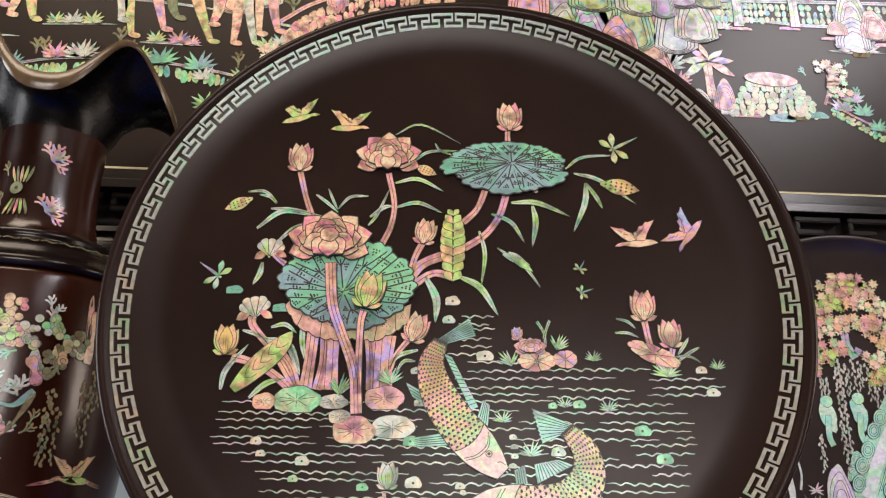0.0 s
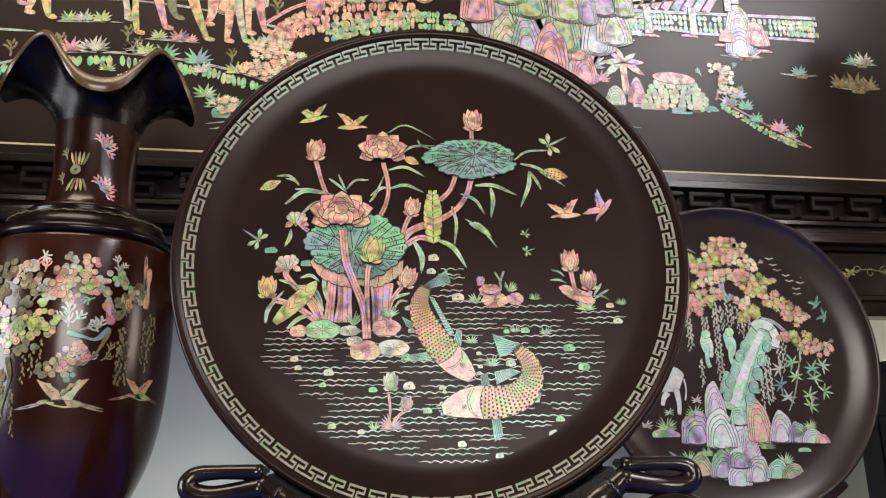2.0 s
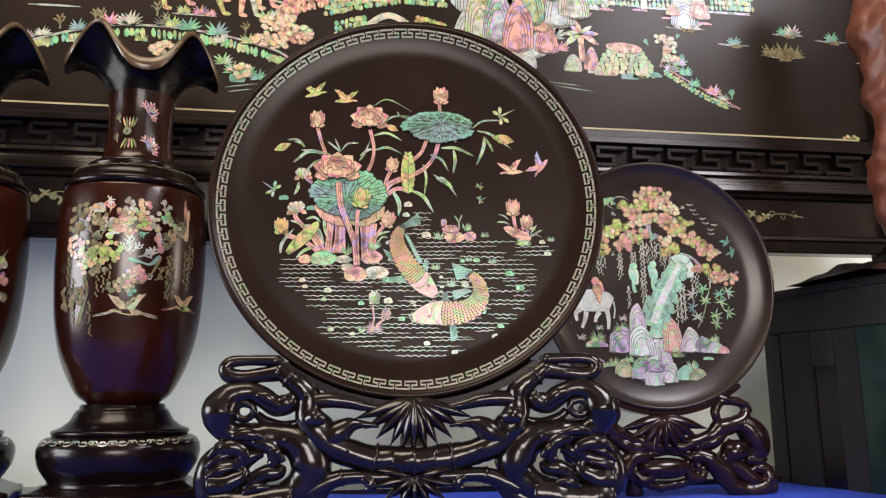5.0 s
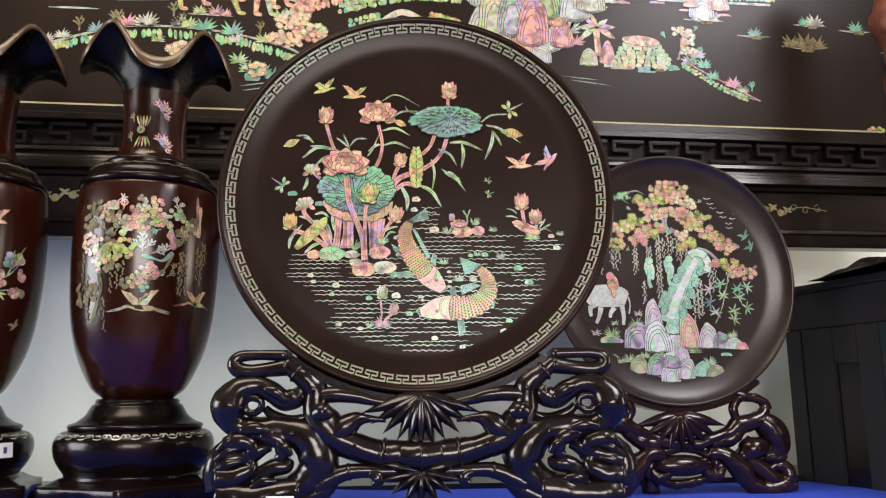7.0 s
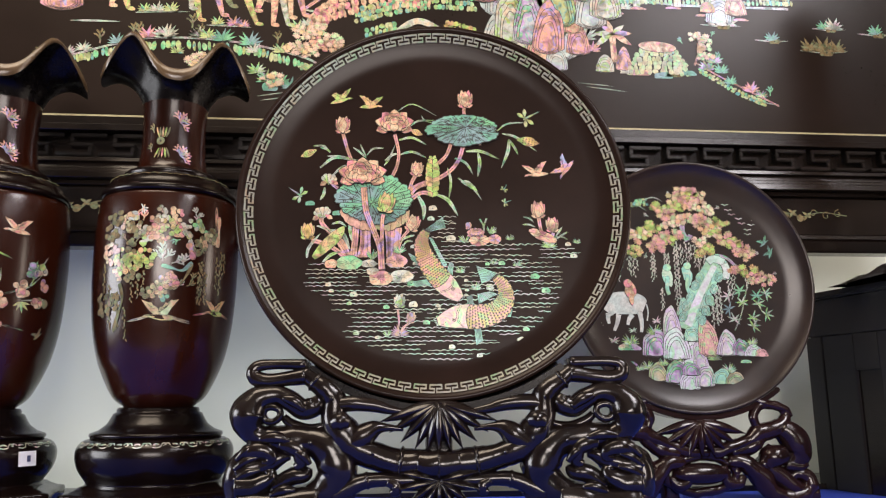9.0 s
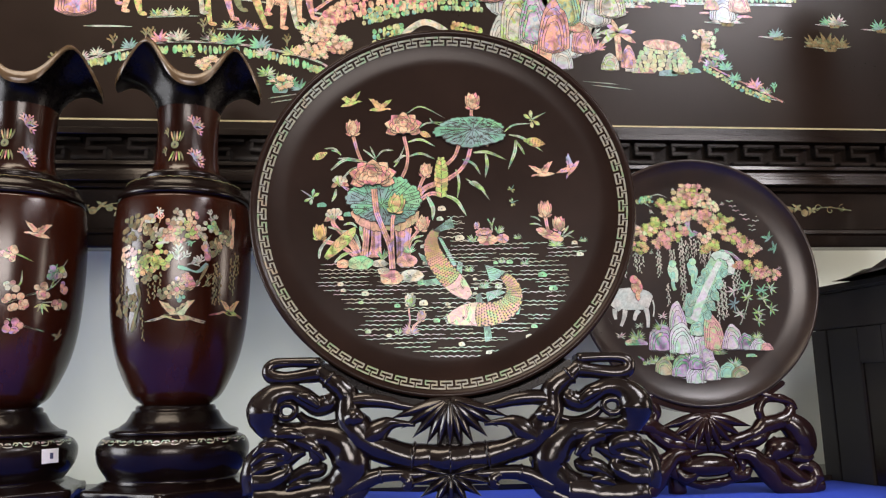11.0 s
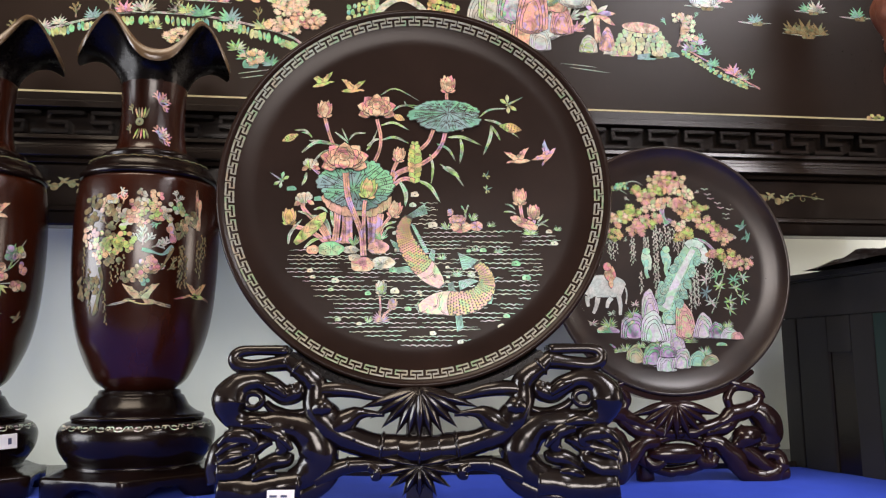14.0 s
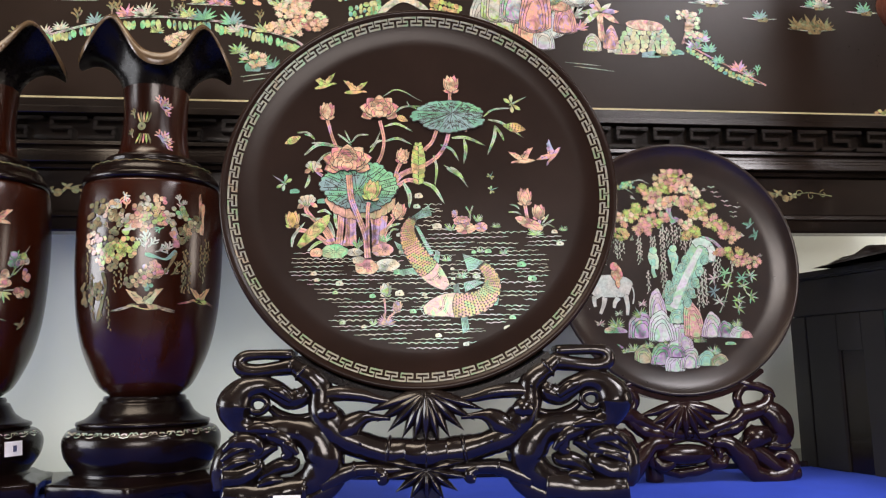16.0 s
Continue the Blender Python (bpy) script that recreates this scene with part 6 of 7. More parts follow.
# rocks and shore
group_rocks(fq, small, (((-0.0338, -0.0611), 0.027, 0.052), ((-0.0632, -0.0919), 0.040, 0.036), ((-0.0290, -0.0929), 0.040, 0.044), ((0.0258, -0.0807), 0.030, 0.054), ((0.0534, -0.0924), 0.028, 0.034), ((0.0780, -0.0988), 0.026, 0.024), ((0.0987, -0.1043), 0.026, 0.016), ((0.1117, -0.1073), 0.018, 0.012)), (P_SHORE, P_MIX, P_GLEAM, P_HEAD))
group_rocks(fq, small, (((-0.0067, -0.1037), 0.038, 0.058), ((0.0096, -0.1137), 0.022, 0.038), ((-0.0023, -0.0777), 0.024, 0.02), ((-0.0612, -0.1377), 0.028, 0.024), ((-0.0334, -0.1371), 0.031, 0.030), ((-0.0106, -0.1504), 0.028, 0.026), ((0.0134, -0.1441), 0.029, 0.029), ((0.0402, -0.1443), 0.028, 0.022), ((0.0634, -0.1478), 0.028, 0.017), ((-0.0074, -0.1324), 0.026, 0.018)), (P_GLEAM, P_SHORE, P_MINT, P_PEBBLE, P_MIX))
for c, a in (((-0.1535, -0.0691), 0.010), ((-0.1627, -0.0895), 0.009), ((-0.1311, -0.0896), 0.010), ((-0.0986, -0.0733), 0.008), ((-0.0594, -0.0581), 0.009), ((-0.1322, -0.1181), 0.009)):
    blades(fq, small, c, 7, a, 0, 180, 0.22, P_WAVE, bend=0.4)
for c, a in (((-0.1038, -0.0938), 0.018), ((-0.0639, -0.0788), 0.018), ((-0.0779, -0.1327), 0.014), ((-0.0521, -0.1268), 0.012), ((0.0322, -0.1192), 0.015), ((0.0549, -0.1387), 0.017), ((0.0971, -0.0947), 0.013), ((-0.0198, -0.1217), 0.012), ((-0.0907, -0.1346), 0.010)):
    blades(fq, small, c, 11, a, 15, 165, 0.13)
for c, d in (((0.1113, -0.0169), 90), ((0.1272, -0.0126), 40), ((0.0862, -0.0275), 100), ((0.0711, -0.0549), 80), ((0.1022, -0.0528), 60), ((0.1248, -0.0465), 20), ((0.0839, -0.0085), 130), ((0.0639, -0.0170), 150), ((0.1126, -0.0296), 60), ((0.1013, -0.0654), 40), ((0.0634, -0.0381), 150)):
    blades(fq, small, c, 6, 0.014, d - 110, d + 110, 0.2, random.choice((P_BLADE, P_WAVE, P_LEAF)))
stem(fq, small, ((0.0701, -0.0717), (0.0827, -0.0465), (0.0941, -0.0084)), 0.0018, P_BLADE)
for c, rx in (((-0.1073, -0.1260), 0.013), ((-0.1022, -0.1560), 0.012), ((-0.0620, -0.1539), 0.010), ((-0.0334, -0.1769), 0.011), ((-0.0584, -0.1677), 0.015), ((-0.0012, -0.1748), 0.012), ((0.0336, -0.1671), 0.010), ((0.0843, -0.1228), 0.010), ((0.0125, -0.1604), 0.010), ((-0.0365, -0.1558), 0.011), ((-0.1062, -0.1007), 0.02), ((-0.0620, -0.1116), 0.012), ((0.0611, -0.1090), 0.012)):
    stone(fq, small, c, rx, rx * 0.42, random.choice((P_STONE, P_CLIFF, P_MIX)), "shore_stone", 3, 0.25)
k = 0
for c in ((0.0698, 0.1345), (0.0747, 0.1258), (0.0800, 0.1185), (0.0917, 0.1112), (0.0966, 0.1035), (0.1126, 0.1011), (0.1053, 0.0927), (0.1053, 0.0853), (0.1249, 0.1148), (0.1199, 0.1081), (-0.0445, 0.1600)):
    g = Inlay(fq, 0.0003)
    g.piece(ribbon(((c[0] - 0.006, c[1] + 0.0018), (c[0] - 0.003, c[1] + 0.002), c, (c[0] + 0.003, c[1] + 0.002), (c[0] + 0.006, c[1] + 0.0014)), 0.0012, None, 3), 0)
    g.done("far_bird_stroke", P_WAVE, small)
bird(fq, small, (0.1310, 0.0726), 0.017, 30, P_LEAF)
bird(fq, small, (0.1401, 0.0553), 0.017, 60, P_LEAF)

# ---- inlay of the vases ----
PROFILE = ((0.1385, 0.046), (0.152, 0.062), (0.18, 0.0765), (0.21, 0.087), (0.25, 0.0945), (0.30, 0.0985), (0.345, 0.0995), (0.385, 0.0985), (0.42, 0.0955), (0.4314, 0.0915))


def fv(u, v, h):
    r = float(np.interp(v, [p[0] for p in PROFILE], [p[1] for p in PROFILE])) + 0.0005 + h * 0.6
    a = u / 0.0985
    return (r * math.sin(a), -r * math.cos(a), v)


def fneck(u, v, h):
    r = float(np.interp(v, (0.48, 0.50, 0.52, 0.545, 0.56, 0.60), (0.051, 0.0465, 0.045, 0.0446, 0.0456, 0.0475))) + 0.0004 + h * 0.6
    a = u / 0.047
    return (r * math.sin(a), -r * math.cos(a), v)


def fbulb(u, v, h):
    r = float(np.interp(v, (0.06, 0.074, 0.085, 0.0935, 0.0975), (0.101, 0.104, 0.1025, 0.096, 0.0855))) + 0.0006 + h * 0.6
    a = u / 0.1
    return (r * math.sin(a), -r * math.cos(a), v)


def berries(parent, c, rx, ry, n, mat, r=0.0038):
    """Cluster of round blossoms, each with an engraved ring."""
    k = Inlay(fv, 0.0002)
    for i in range(int(n * 2.0)):
        a, d = random.uniform(0, 2 * math.pi), math.sqrt(random.random())
        p = (c[0] + 1.1 * rx * d * math.cos(a), c[1] + 1.1 * ry * d * math.sin(a))
        s = r * random.uniform(0.62, 1.1)
        k.piece(blob(p, s, s, 0, 5, 0.04, 14), s * 0.09)
        if i % 4 == 0:
            k.line(spiral(p, s * 0.55, 0.8, 360 * random.random(), 0.3, 6), s * 0.12)
            k.h += 0.00002
    return k.done("blossom_spray", mat, parent)


for c, rx, ry, n, mat in (((-0.0485, 0.3937), 0.016, 0.010, 9, P_DULL_SHADE), ((-0.0555, 0.3719), 0.012, 0.012, 9, P_DULL_SHADE), ((-0.0212, 0.3750), 0.010, 0.010, 6, P_DULL_SHADE), ((0.0025, 0.3788), 0.013, 0.012, 8, P_FLOWER), ((0.0241, 0.3770), 0.012, 0.009, 8, P_GOLD), ((0.0363, 0.3739), 0.009, 0.009, 6, P_FLOWER),
                          ((0.0498, 0.3779), 0.010, 0.011, 7, P_ROCK), ((0.0670, 0.3813), 0.012, 0.008, 7, P_CLIFF), ((0.0807, 0.3711), 0.010, 0.010, 6, P_DULL_SHADE), ((0.0152, 0.3608), 0.008, 0.005, 4, P_FLOWER), ((-0.0328, 0.3364), 0.012, 0.012, 9, P_GOLD), ((-0.0052, 0.3332), 0.014, 0.011, 11, P_GOLD),
                          ((-0.0390, 0.3198), 0.013, 0.013, 10, P_GOLD), ((-0.0662, 0.2711), 0.012, 0.016, 12, P_DULL_SHADE), ((-0.0503, 0.2780), 0.009, 0.013, 8, P_DULL_SHADE)):
    berries(vase, c, rx, ry, n, mat)
for c, rx, ry, n, mat in (((0.0270, 0.3068), 0.010, 0.008, 7, P_STEM), ((0.0168, 0.2948), 0.009, 0.008, 6, P_FLOWER), ((0.0018, 0.2869), 0.009, 0.006, 5, P_DULL_SHADE), ((-0.0218, 0.3102), 0.010, 0.006, 5, P_DULL_SHADE), ((0.0330, 0.3948), 0.007, 0.012, 6, P_FLOWER), ((0.0137, 0.3962), 0.009, 0.010, 6, P_ROCK), ((-0.0238, 0.3490), 0.005, 0.018, 7, P_DULL_SHADE),
                          ((0.0654, 0.3530), 0.010, 0.010, 7, P_DULL_SHADE), ((0.0233, 0.2822), 0.005, 0.004, 2, P_LEAF)):
    berries(vase, c, rx, ry, n, mat, 0.0036)
for c, s, t, mat in (((0.0177, 0.3297), 0.019, 95, P_WAVE), ((0.0600, 0.3857), 0.015, 85, P_WAVE), ((0.0285, 0.3276), 0.02, 20, P_WAVE), ((-0.0323, 0.3767), 0.013, 130, P_DULL_SHADE), ((-0.0312, 0.3584), 0.013, 130, P_DULL_SHADE), ((-0.0101, 0.3852), 0.016, 80, P_FLOWER), ((0.0346, 0.2955), 0.016, 40, P_WAVE),
                     ((0.0392, 0.3610), 0.014, 200, P_LEAF), ((-0.0416, 0.3368), 0.01, 150, P_DULL_SHADE), ((-0.0147, 0.3229), 0.012, 190, P_WAVE)):
    twig(fv, vase, c, s, t, mat)
for pts, w, mat in ((((-0.0491, 0.2372), (-0.0397, 0.2597), (-0.0337, 0.2798), (-0.0378, 0.3005)), 0.005, P_DULL_SHADE), (((0.0168, 0.3245), (0.0288, 0.3216), (0.0434, 0.3188), (0.0556, 0.3308)), 0.0055, P_LEAF), (((0.0276, 0.2926), (0.0416, 0.3010), (0.0486, 0.3118), (0.0557, 0.3281)), 0.0045, P_DULL_SHADE),
                    (((0.0494, 0.3566), (0.0536, 0.3464), (0.0566, 0.3361)), 0.009, P_STEM), (((0.0962, 0.4010), (0.0953, 0.3816), (0.0929, 0.3566)), 0.0075, P_FLOWER), (((-0.0110, 0.3513), (-0.0039, 0.3578), (0.0020, 0.3618)), 0.010, P_ROCK), (((0.0675, 0.3693), (0.0709, 0.3563), (0.0658, 0.3424)), 0.003, P_DULL_SHADE)):
    k = Inlay(fv, 0.0012)
    k.piece(ribbon(pts, w, lambda t: 0.7 + 0.3 * math.sin(9 * t)), 0.0003)
    k.done("bough", mat, vase)
for c, l in (((-0.0057, 0.3177), 0.026), ((0.0671, 0.3319), 0.058), ((0.0661, 0.3132), 0.038), ((0.1024, 0.3525), 0.034), ((0.0935, 0.3431), 0.045), ((-0.0208, 0.3025), 0.028), ((-0.0303, 0.2695), 0.045)):
    vine(fv, vase, c, l, 0.003, P_DULL_SHADE)
def crane(f, parent, c, s, mats):
    """Flying crane ornament: a bird with a long neck ahead and thin legs behind."""
    bird(f, parent, c, s, 4, mats[0], -1, "crane_ornament")
    x, y = c[0], c[1] - 0.1 * s
    blade(f, parent, ((x - 0.4 * s, y), (x - 0.75 * s, y - 0.08 * s), (x - 1.15 * s, y - 0.16 * s)), 0.1 * s, mats[1], "neck")
    for d in (0.0, 0.06):
        blade(f, parent, ((x + 0.4 * s, y - d * s), (x + 0.7 * s, y - (0.08 + d) * s), (x + 1.0 * s, y - (0.14 + d) * s)), 0.055 * s, mats[1], "legs")


crane(fv, vase, (0.0190, 0.2600), 0.040, (P_GILT, P_ROCK))
crane(fv, vase, (0.0985, 0.2680), 0.032, (P_GOLD, P_FLOWER))
# coral fans, cut scrolls and trailing roots
for c, size, t, mat in (((0.0172, 0.3370), 0.021, 90, P_PALE), ((0.0160, 0.3340), 0.017, 140, P_PALE), ((0.0200, 0.3340), 0.018, 45, P_PALE), ((0.0420, 0.3270), 0.019, 60, P_PALE), ((0.0450, 0.3260), 0.017, 110, P_PALE), ((0.0590, 0.3960), 0.014, 95, P_PALE), ((0.0610, 0.3940), 0.012, 40, P_PALE),
                        ((-0.0100, 0.4080), 0.018, 250, P_FLOWER), ((-0.0150, 0.4090), 0.016, 300, P_PALE), ((0.0720, 0.3560), 0.015, 240, P_DULL_SHADE), ((0.0500, 0.2980), 0.014, 30, P_DULL_SHADE), ((0.0560, 0.3050), 0.014, 70, P_DULL_SHADE), ((-0.0450, 0.3530), 0.015, 170, P_DULL_SHADE), ((-0.0180, 0.3560), 0.016, 60, P_DULL_SHADE)):
    twig(fv, vase, c, size, t, mat, "coral_spray")
for c, w, h, mat in (((0.0930, 0.3900), 0.007, 0.040, P_PEACHY), ((0.0560, 0.3480), 0.008, 0.022, P_STEM), ((0.0520, 0.3560), 0.008, 0.012, P_PALE), ((-0.0230, 0.3930), 0.014, 0.012, P_PALE)):
    rocks(fv, vase, c, w, h, mat, "shell_scroll")
for c, l in (((0.0700, 0.3340), 0.06), ((0.0760, 0.3200), 0.045), ((0.1000, 0.3400), 0.05), ((0.1080, 0.3500), 0.03), ((-0.0130, 0.3100), 0.03), ((-0.0420, 0.2900), 0.05), ((-0.0560, 0.3000), 0.06), ((-0.0660, 0.3300), 0.05)):
    vine(fv, vase, c, l, 0.0034, P_DULL_SHADE)
for c, rx, ry, n, mat in (((-0.0300, 0.3850), 0.012, 0.010, 7, P_GILT), ((-0.0130, 0.3700), 0.010, 0.008, 5, P_ROCK), ((0.0010, 0.3640), 0.010, 0.007, 5, P_PEACHY), ((-0.0200, 0.3280), 0.012, 0.010, 8, P_GOLD), ((-0.0550, 0.3420), 0.012, 0.014, 9, P_GILT), ((0.0300, 0.3030), 0.009, 0.008, 6, P_FLOWER), ((0.0120, 0.2900), 0.010, 0.007, 6, P_GILT), ((0.0760, 0.3640), 0.010, 0.010, 7, P_GILT)):
    berries(vase, c, rx, ry, n, mat, 0.0040)


def neck_art(parent):
    fneck_mid = ((-0.0084, 0.5160))[1]
    for c, mat in (((0.0214, 0.5456), P_STEM), ((0.0235, 0.4944), P_STEM)):
        for turn in (-35, 15, 65, 110):
            twig(fneck, parent, (c[0] - 0.003, c[1]), 0.0185, turn, mat, "coral_spray")
        twig(fneck, parent, (c[0] - 0.004, c[1]), 0.017, 30, P_ROCK)
        twig(fneck, parent, (c[0] - 0.002, c[1] - 0.002), 0.015, 85, mat)
    for c in ((-0.0054, 0.5245), (-0.0044, 0.5023)):
        for j in range(5):
            x, s = c[0] + (j - 2) * 0.0042, 1 if c[1] > fneck_mid else -1
            blade(fneck, parent, ((x * 0.6 + c[0] * 0.4, c[1] - 0.003 * s), (x, c[1] + 0.006 * s), (x + (j - 2) * 0.0009, c[1] + 0.013 * s)), 0.0032, (P_GOLD, P_DULL_SHADE, P_FLOWER)[j % 3], "curling_strand")
    k = Inlay(fneck, 0.0004)
    k.piece(blob((-0.0084, 0.5160), 0.006, 0.006, n=12))
    k.dot((-0.0084, 0.5160), 0.0018, 8)
    k.done("boss", P_DULL_SHADE, parent)
    for c in ((-0.0211, 0.4990), (-0.0199, 0.5288)):
        twig(fneck, parent, c, 0.016, 110, P_DULL_SHADE)


def lace(parent):
    """Band of small scrolls round the foot's bulb."""
    for i in range(-7, 8):
        k = Inlay(fbulb, 0.0002)
        c = (i * 0.0235, 0.091)
        k.piece(blob(c, 0.0042, 0.0022, n=10), 0)
        prism(k.d, fbulb, blob(c, 0.0016, 0.001, n=6), 0, k.h)
        for s in (-1, 1):
            k.piece(ribbon(((c[0], c[1] - 0.0035), (c[0] + s * 0.005, c[1] - 0.0022), (c[0] + s * 0.0075, c[1] + 0.0018), (c[0] + s * 0.0108, c[1] + 0.002), (c[0] + s * 0.0112, c[1] - 0.0008), (c[0] + s * 0.0085, c[1] - 0.0012)), 0.0012, None, 3), 0)
        k.done("lace_scroll", P_WAVE, parent)


def shoulder_line(parent):
    k = Inlay(lambda u, v, h: ((0.0835 + h) * math.sin(u), -(0.0835 + h) * math.cos(u), v))
    for i in range(-8, 9):
        u = i * 0.17
        k.piece(ribbon(((u - 0.075, 0.4567), (u - 0.03, 0.4577), (u + 0.03, 0.4561), (u + 0.075, 0.4571)), 0.0008, None, 3), 0)
    k.done("shoulder_scroll", P_DULL_SHADE, parent)


for v in (vase, vase_b):
    neck_art(v)
    lace(v)
    shoulder_line(v)
# the other vase: plum branch and a bird
for c, rx, ry, n, mat in (((0.0707, 0.2963), 0.012, 0.008, 6, P_FLOWER), ((0.0873, 0.3204), 0.006, 0.010, 5, P_MIX), ((0.0992, 0.3223), 0.010, 0.006, 5, P_ROCK), ((0.1068, 0.3042), 0.008, 0.006, 4, P_STEM), ((0.0427, 0.2805), 0.014, 0.010, 6, P_FLOWER), ((0.1023, 0.2781), 0.008, 0.006, 4, P_DULL_SHADE), ((0.0415, 0.2469), 0.012, 0.007, 5, P_STEM),
                          ((0.0310, 0.3448), 0.010, 0.008, 5, P_FLOWER), ((0.0991, 0.2782), 0.008, 0.005, 4, P_FLOWER), ((0.0368, 0.3005), 0.007, 0.006, 3, P_ROCK)):
    berries(vase_b, c, rx, ry, n, mat, 0.005)
for pts in (((0.0308, 0.2766), (0.0549, 0.2884), (0.0837, 0.3003), (0.1032, 0.3203)), ((0.0749, 0.2803), (0.1058, 0.2842), (0.1154, 0.2820)), ((0.0325, 0.2568), (0.0497, 0.2488), (0.0847, 0.2407)), ((0.0837, 0.3003), (0.0936, 0.3204), (0.1088, 0.3447)), ((0.0247, 0.3489), (0.0414, 0.3428), (0.0597, 0.3346)), ((0.0371, 0.2965), (0.0456, 0.3044), (0.0465, 0.3225))):
    blade(fv, vase_b, pts, 0.0028, P_BLADE, "bough")
blades(fv, vase_b, (0.0751, 0.2783), 5, 0.014, 200, 340, 0.25, P_CLIFF)
blades(fv, vase_b, (0.0873, 0.3204), 4, 0.016, 30, 110, 0.2, P_LEAF)
bird(fv, vase_b, (0.0628, 0.3767), 0.03, 0, P_FLOWER, -1)
bird(fv, vase_b, (0.1071, 0.2356), 0.015, 30, P_DULL_SHADE)

# ---- inlay of the panel ----
def fw(u, v, h):
    return (u, -0.0004 - h, v)


# hedge-topped bank
cobbles(fw, panel, ((-0.5866, 1.5531), (-0.5143, 1.5704), (-0.4407, 1.5859), (-0.3368, 1.5862), (-0.2499, 1.5752), (-0.1716, 1.5532), (-0.1468, 1.5394)), 0.016, 1, P_CLIFF, 0.0078)
stem(fw, panel, ((-0.6042, 1.5444), (-0.5146, 1.5755), (-0.4410, 1.5920), (-0.3370, 1.5924), (-0.2501, 1.5815), (-0.1717, 1.5616), (-0.1419, 1.5417)), 0.004, P_WAVE, "bank_line")
for c, s in (((-0.5850, 1.5573), 0.016), ((-0.5599, 1.5644), 0.018), ((-0.5037, 1.5790), 0.02), ((-0.4177, 1.5951), 0.024), ((-0.3656, 1.5954), 0.02), ((-0.3226, 1.5910), 0.026), ((-0.2743, 1.5847), 0.026), ((-0.2188, 1.5723), 0.022), ((-0.4005, 1.5648), 0.016), ((-0.2672, 1.5703), 0.02)):
    blades(fw, panel, c, 9, s, 10, 170, 0.2, random.choice((P_LEAF, P_CLIFF, P_WAVE)))
for c, s in (((-0.5331, 1.5778), 0.03), ((-0.4672, 1.5930), 0.03), ((-0.3610, 1.5976), 0.026), ((-0.6328, 1.5412), 0.03), ((-0.1963, 1.5690), 0.022)):
    twig(fw, panel, c, s, 92, P_DULL_SHADE)
for c in ((-0.1773, 1.6121), (-0.1527, 1.6175), (-0.1277, 1.5973), (-0.1916, 1.5818), (-0.1670, 1.5776), (-0.3642, 1.5519), (-0.2294, 1.5176)):
    leafage(fw, panel, c, 0.018, 10, P_BLOOM)
for c in ((-0.1326, 1.5896), (-0.1524, 1.5941)):
    leafage(fw, panel, c, 0.016, 8, P_FLOWER)
for c, s in (((-0.2438, 1.5171), 0.022), ((-0.2196, 1.5097), 0.024), ((-0.2606, 1.5320), 0.022), ((-0.2001, 1.5062), 0.02)):
    blades(fw, panel, c, 9, s, 0, 180, 0.22, random.choice((P_LEAF, P_BLADE, P_WAVE)))
stone(fw, panel, (-0.2368, 1.5049), 0.014, 0.012, P_LEAF)
for a, b in (((-0.2576, 1.4877), (-0.2000, 1.4979)), ((-0.2526, 1.4797), (-0.2095, 1.4872)), ((0.3408, 1.5249), (0.4214, 1.5167)), ((0.3250, 1.5320), (0.3947, 1.5268)), ((0.6817, 1.5053), (0.7176, 1.4975))):
    blade(fw, panel, (a, ((a[0] + b[0]) / 2, (a[1] + b[1]) / 2), b), 0.002, P_WAVE, "water_line")
# upper ground lines and plain upright shapes
for a, m, b in (((-0.5550, 1.6783), (-0.4891, 1.6817), (-0.3843, 1.6804)), ((-0.4761, 1.6391), (-0.4310, 1.6428), (-0.3823, 1.6440)), ((-0.3523, 1.6196), (-0.3130, 1.6201), (-0.2718, 1.6182)), ((-0.3808, 1.6825), (-0.3087, 1.6790), (-0.2393, 1.6707)), ((-0.1847, 1.6579), (-0.1615, 1.6540), (-0.1420, 1.6498)), ((-0.5871, 1.6193), (-0.5441, 1.6202), (-0.5006, 1.6202))):
    blade(fw, panel, (a, m, b), 0.0045, P_WAVE, "ground_line")
for c, s in (((-0.4605, 1.6427), 0.016), ((-0.4386, 1.6441), 0.018), ((-0.4150, 1.6446), 0.018), ((-0.3319, 1.6225), 0.016), ((-0.3035, 1.6216), 0.018), ((-0.2869, 1.6199), 0.014), ((-0.3654, 1.5963), 0.02), ((-0.3492, 1.5956), 0.02), ((-0.4525, 1.5930), 0.022), ((-0.4237, 1.5947), 0.024), ((-0.1892, 1.6187), 0.02), ((-0.1746, 1.6266), 0.016)):
    blades(fw, panel, c, 9, s, 5, 175, 0.24, random.choice((P_LEAF, P_STEM, P_WAVE, P_CLIFF)))
for c, s in (((-0.3765, 1.6129), 0.03), ((-0.2256, 1.5889), 0.026), ((-0.1612, 1.6720), 0.034), ((-0.4776, 1.5958), 0.026)):
    twig(fw, panel, c, s, 90, P_DULL_SHADE)
LEGS = (((-0.5421, 1.7291), (-0.5349, 1.6976), (-0.5304, 1.6648), P_STEM), ((-0.5146, 1.7218), (-0.5141, 1.6765), (-0.5192, 1.6514), P_FLOWER), ((-0.5049, 1.7225), (-0.4943, 1.6689), (-0.4890, 1.6462), P_GOLD), ((-0.3761, 1.7313), (-0.3718, 1.6767), (-0.3640, 1.6293), P_GOLD), ((-0.3495, 1.7331), (-0.3352, 1.6791), (-0.3244, 1.6405), P_STEM), ((-0.3190, 1.7352), (-0.3179, 1.6802), (-0.3093, 1.6583), P_DULL_SHADE))
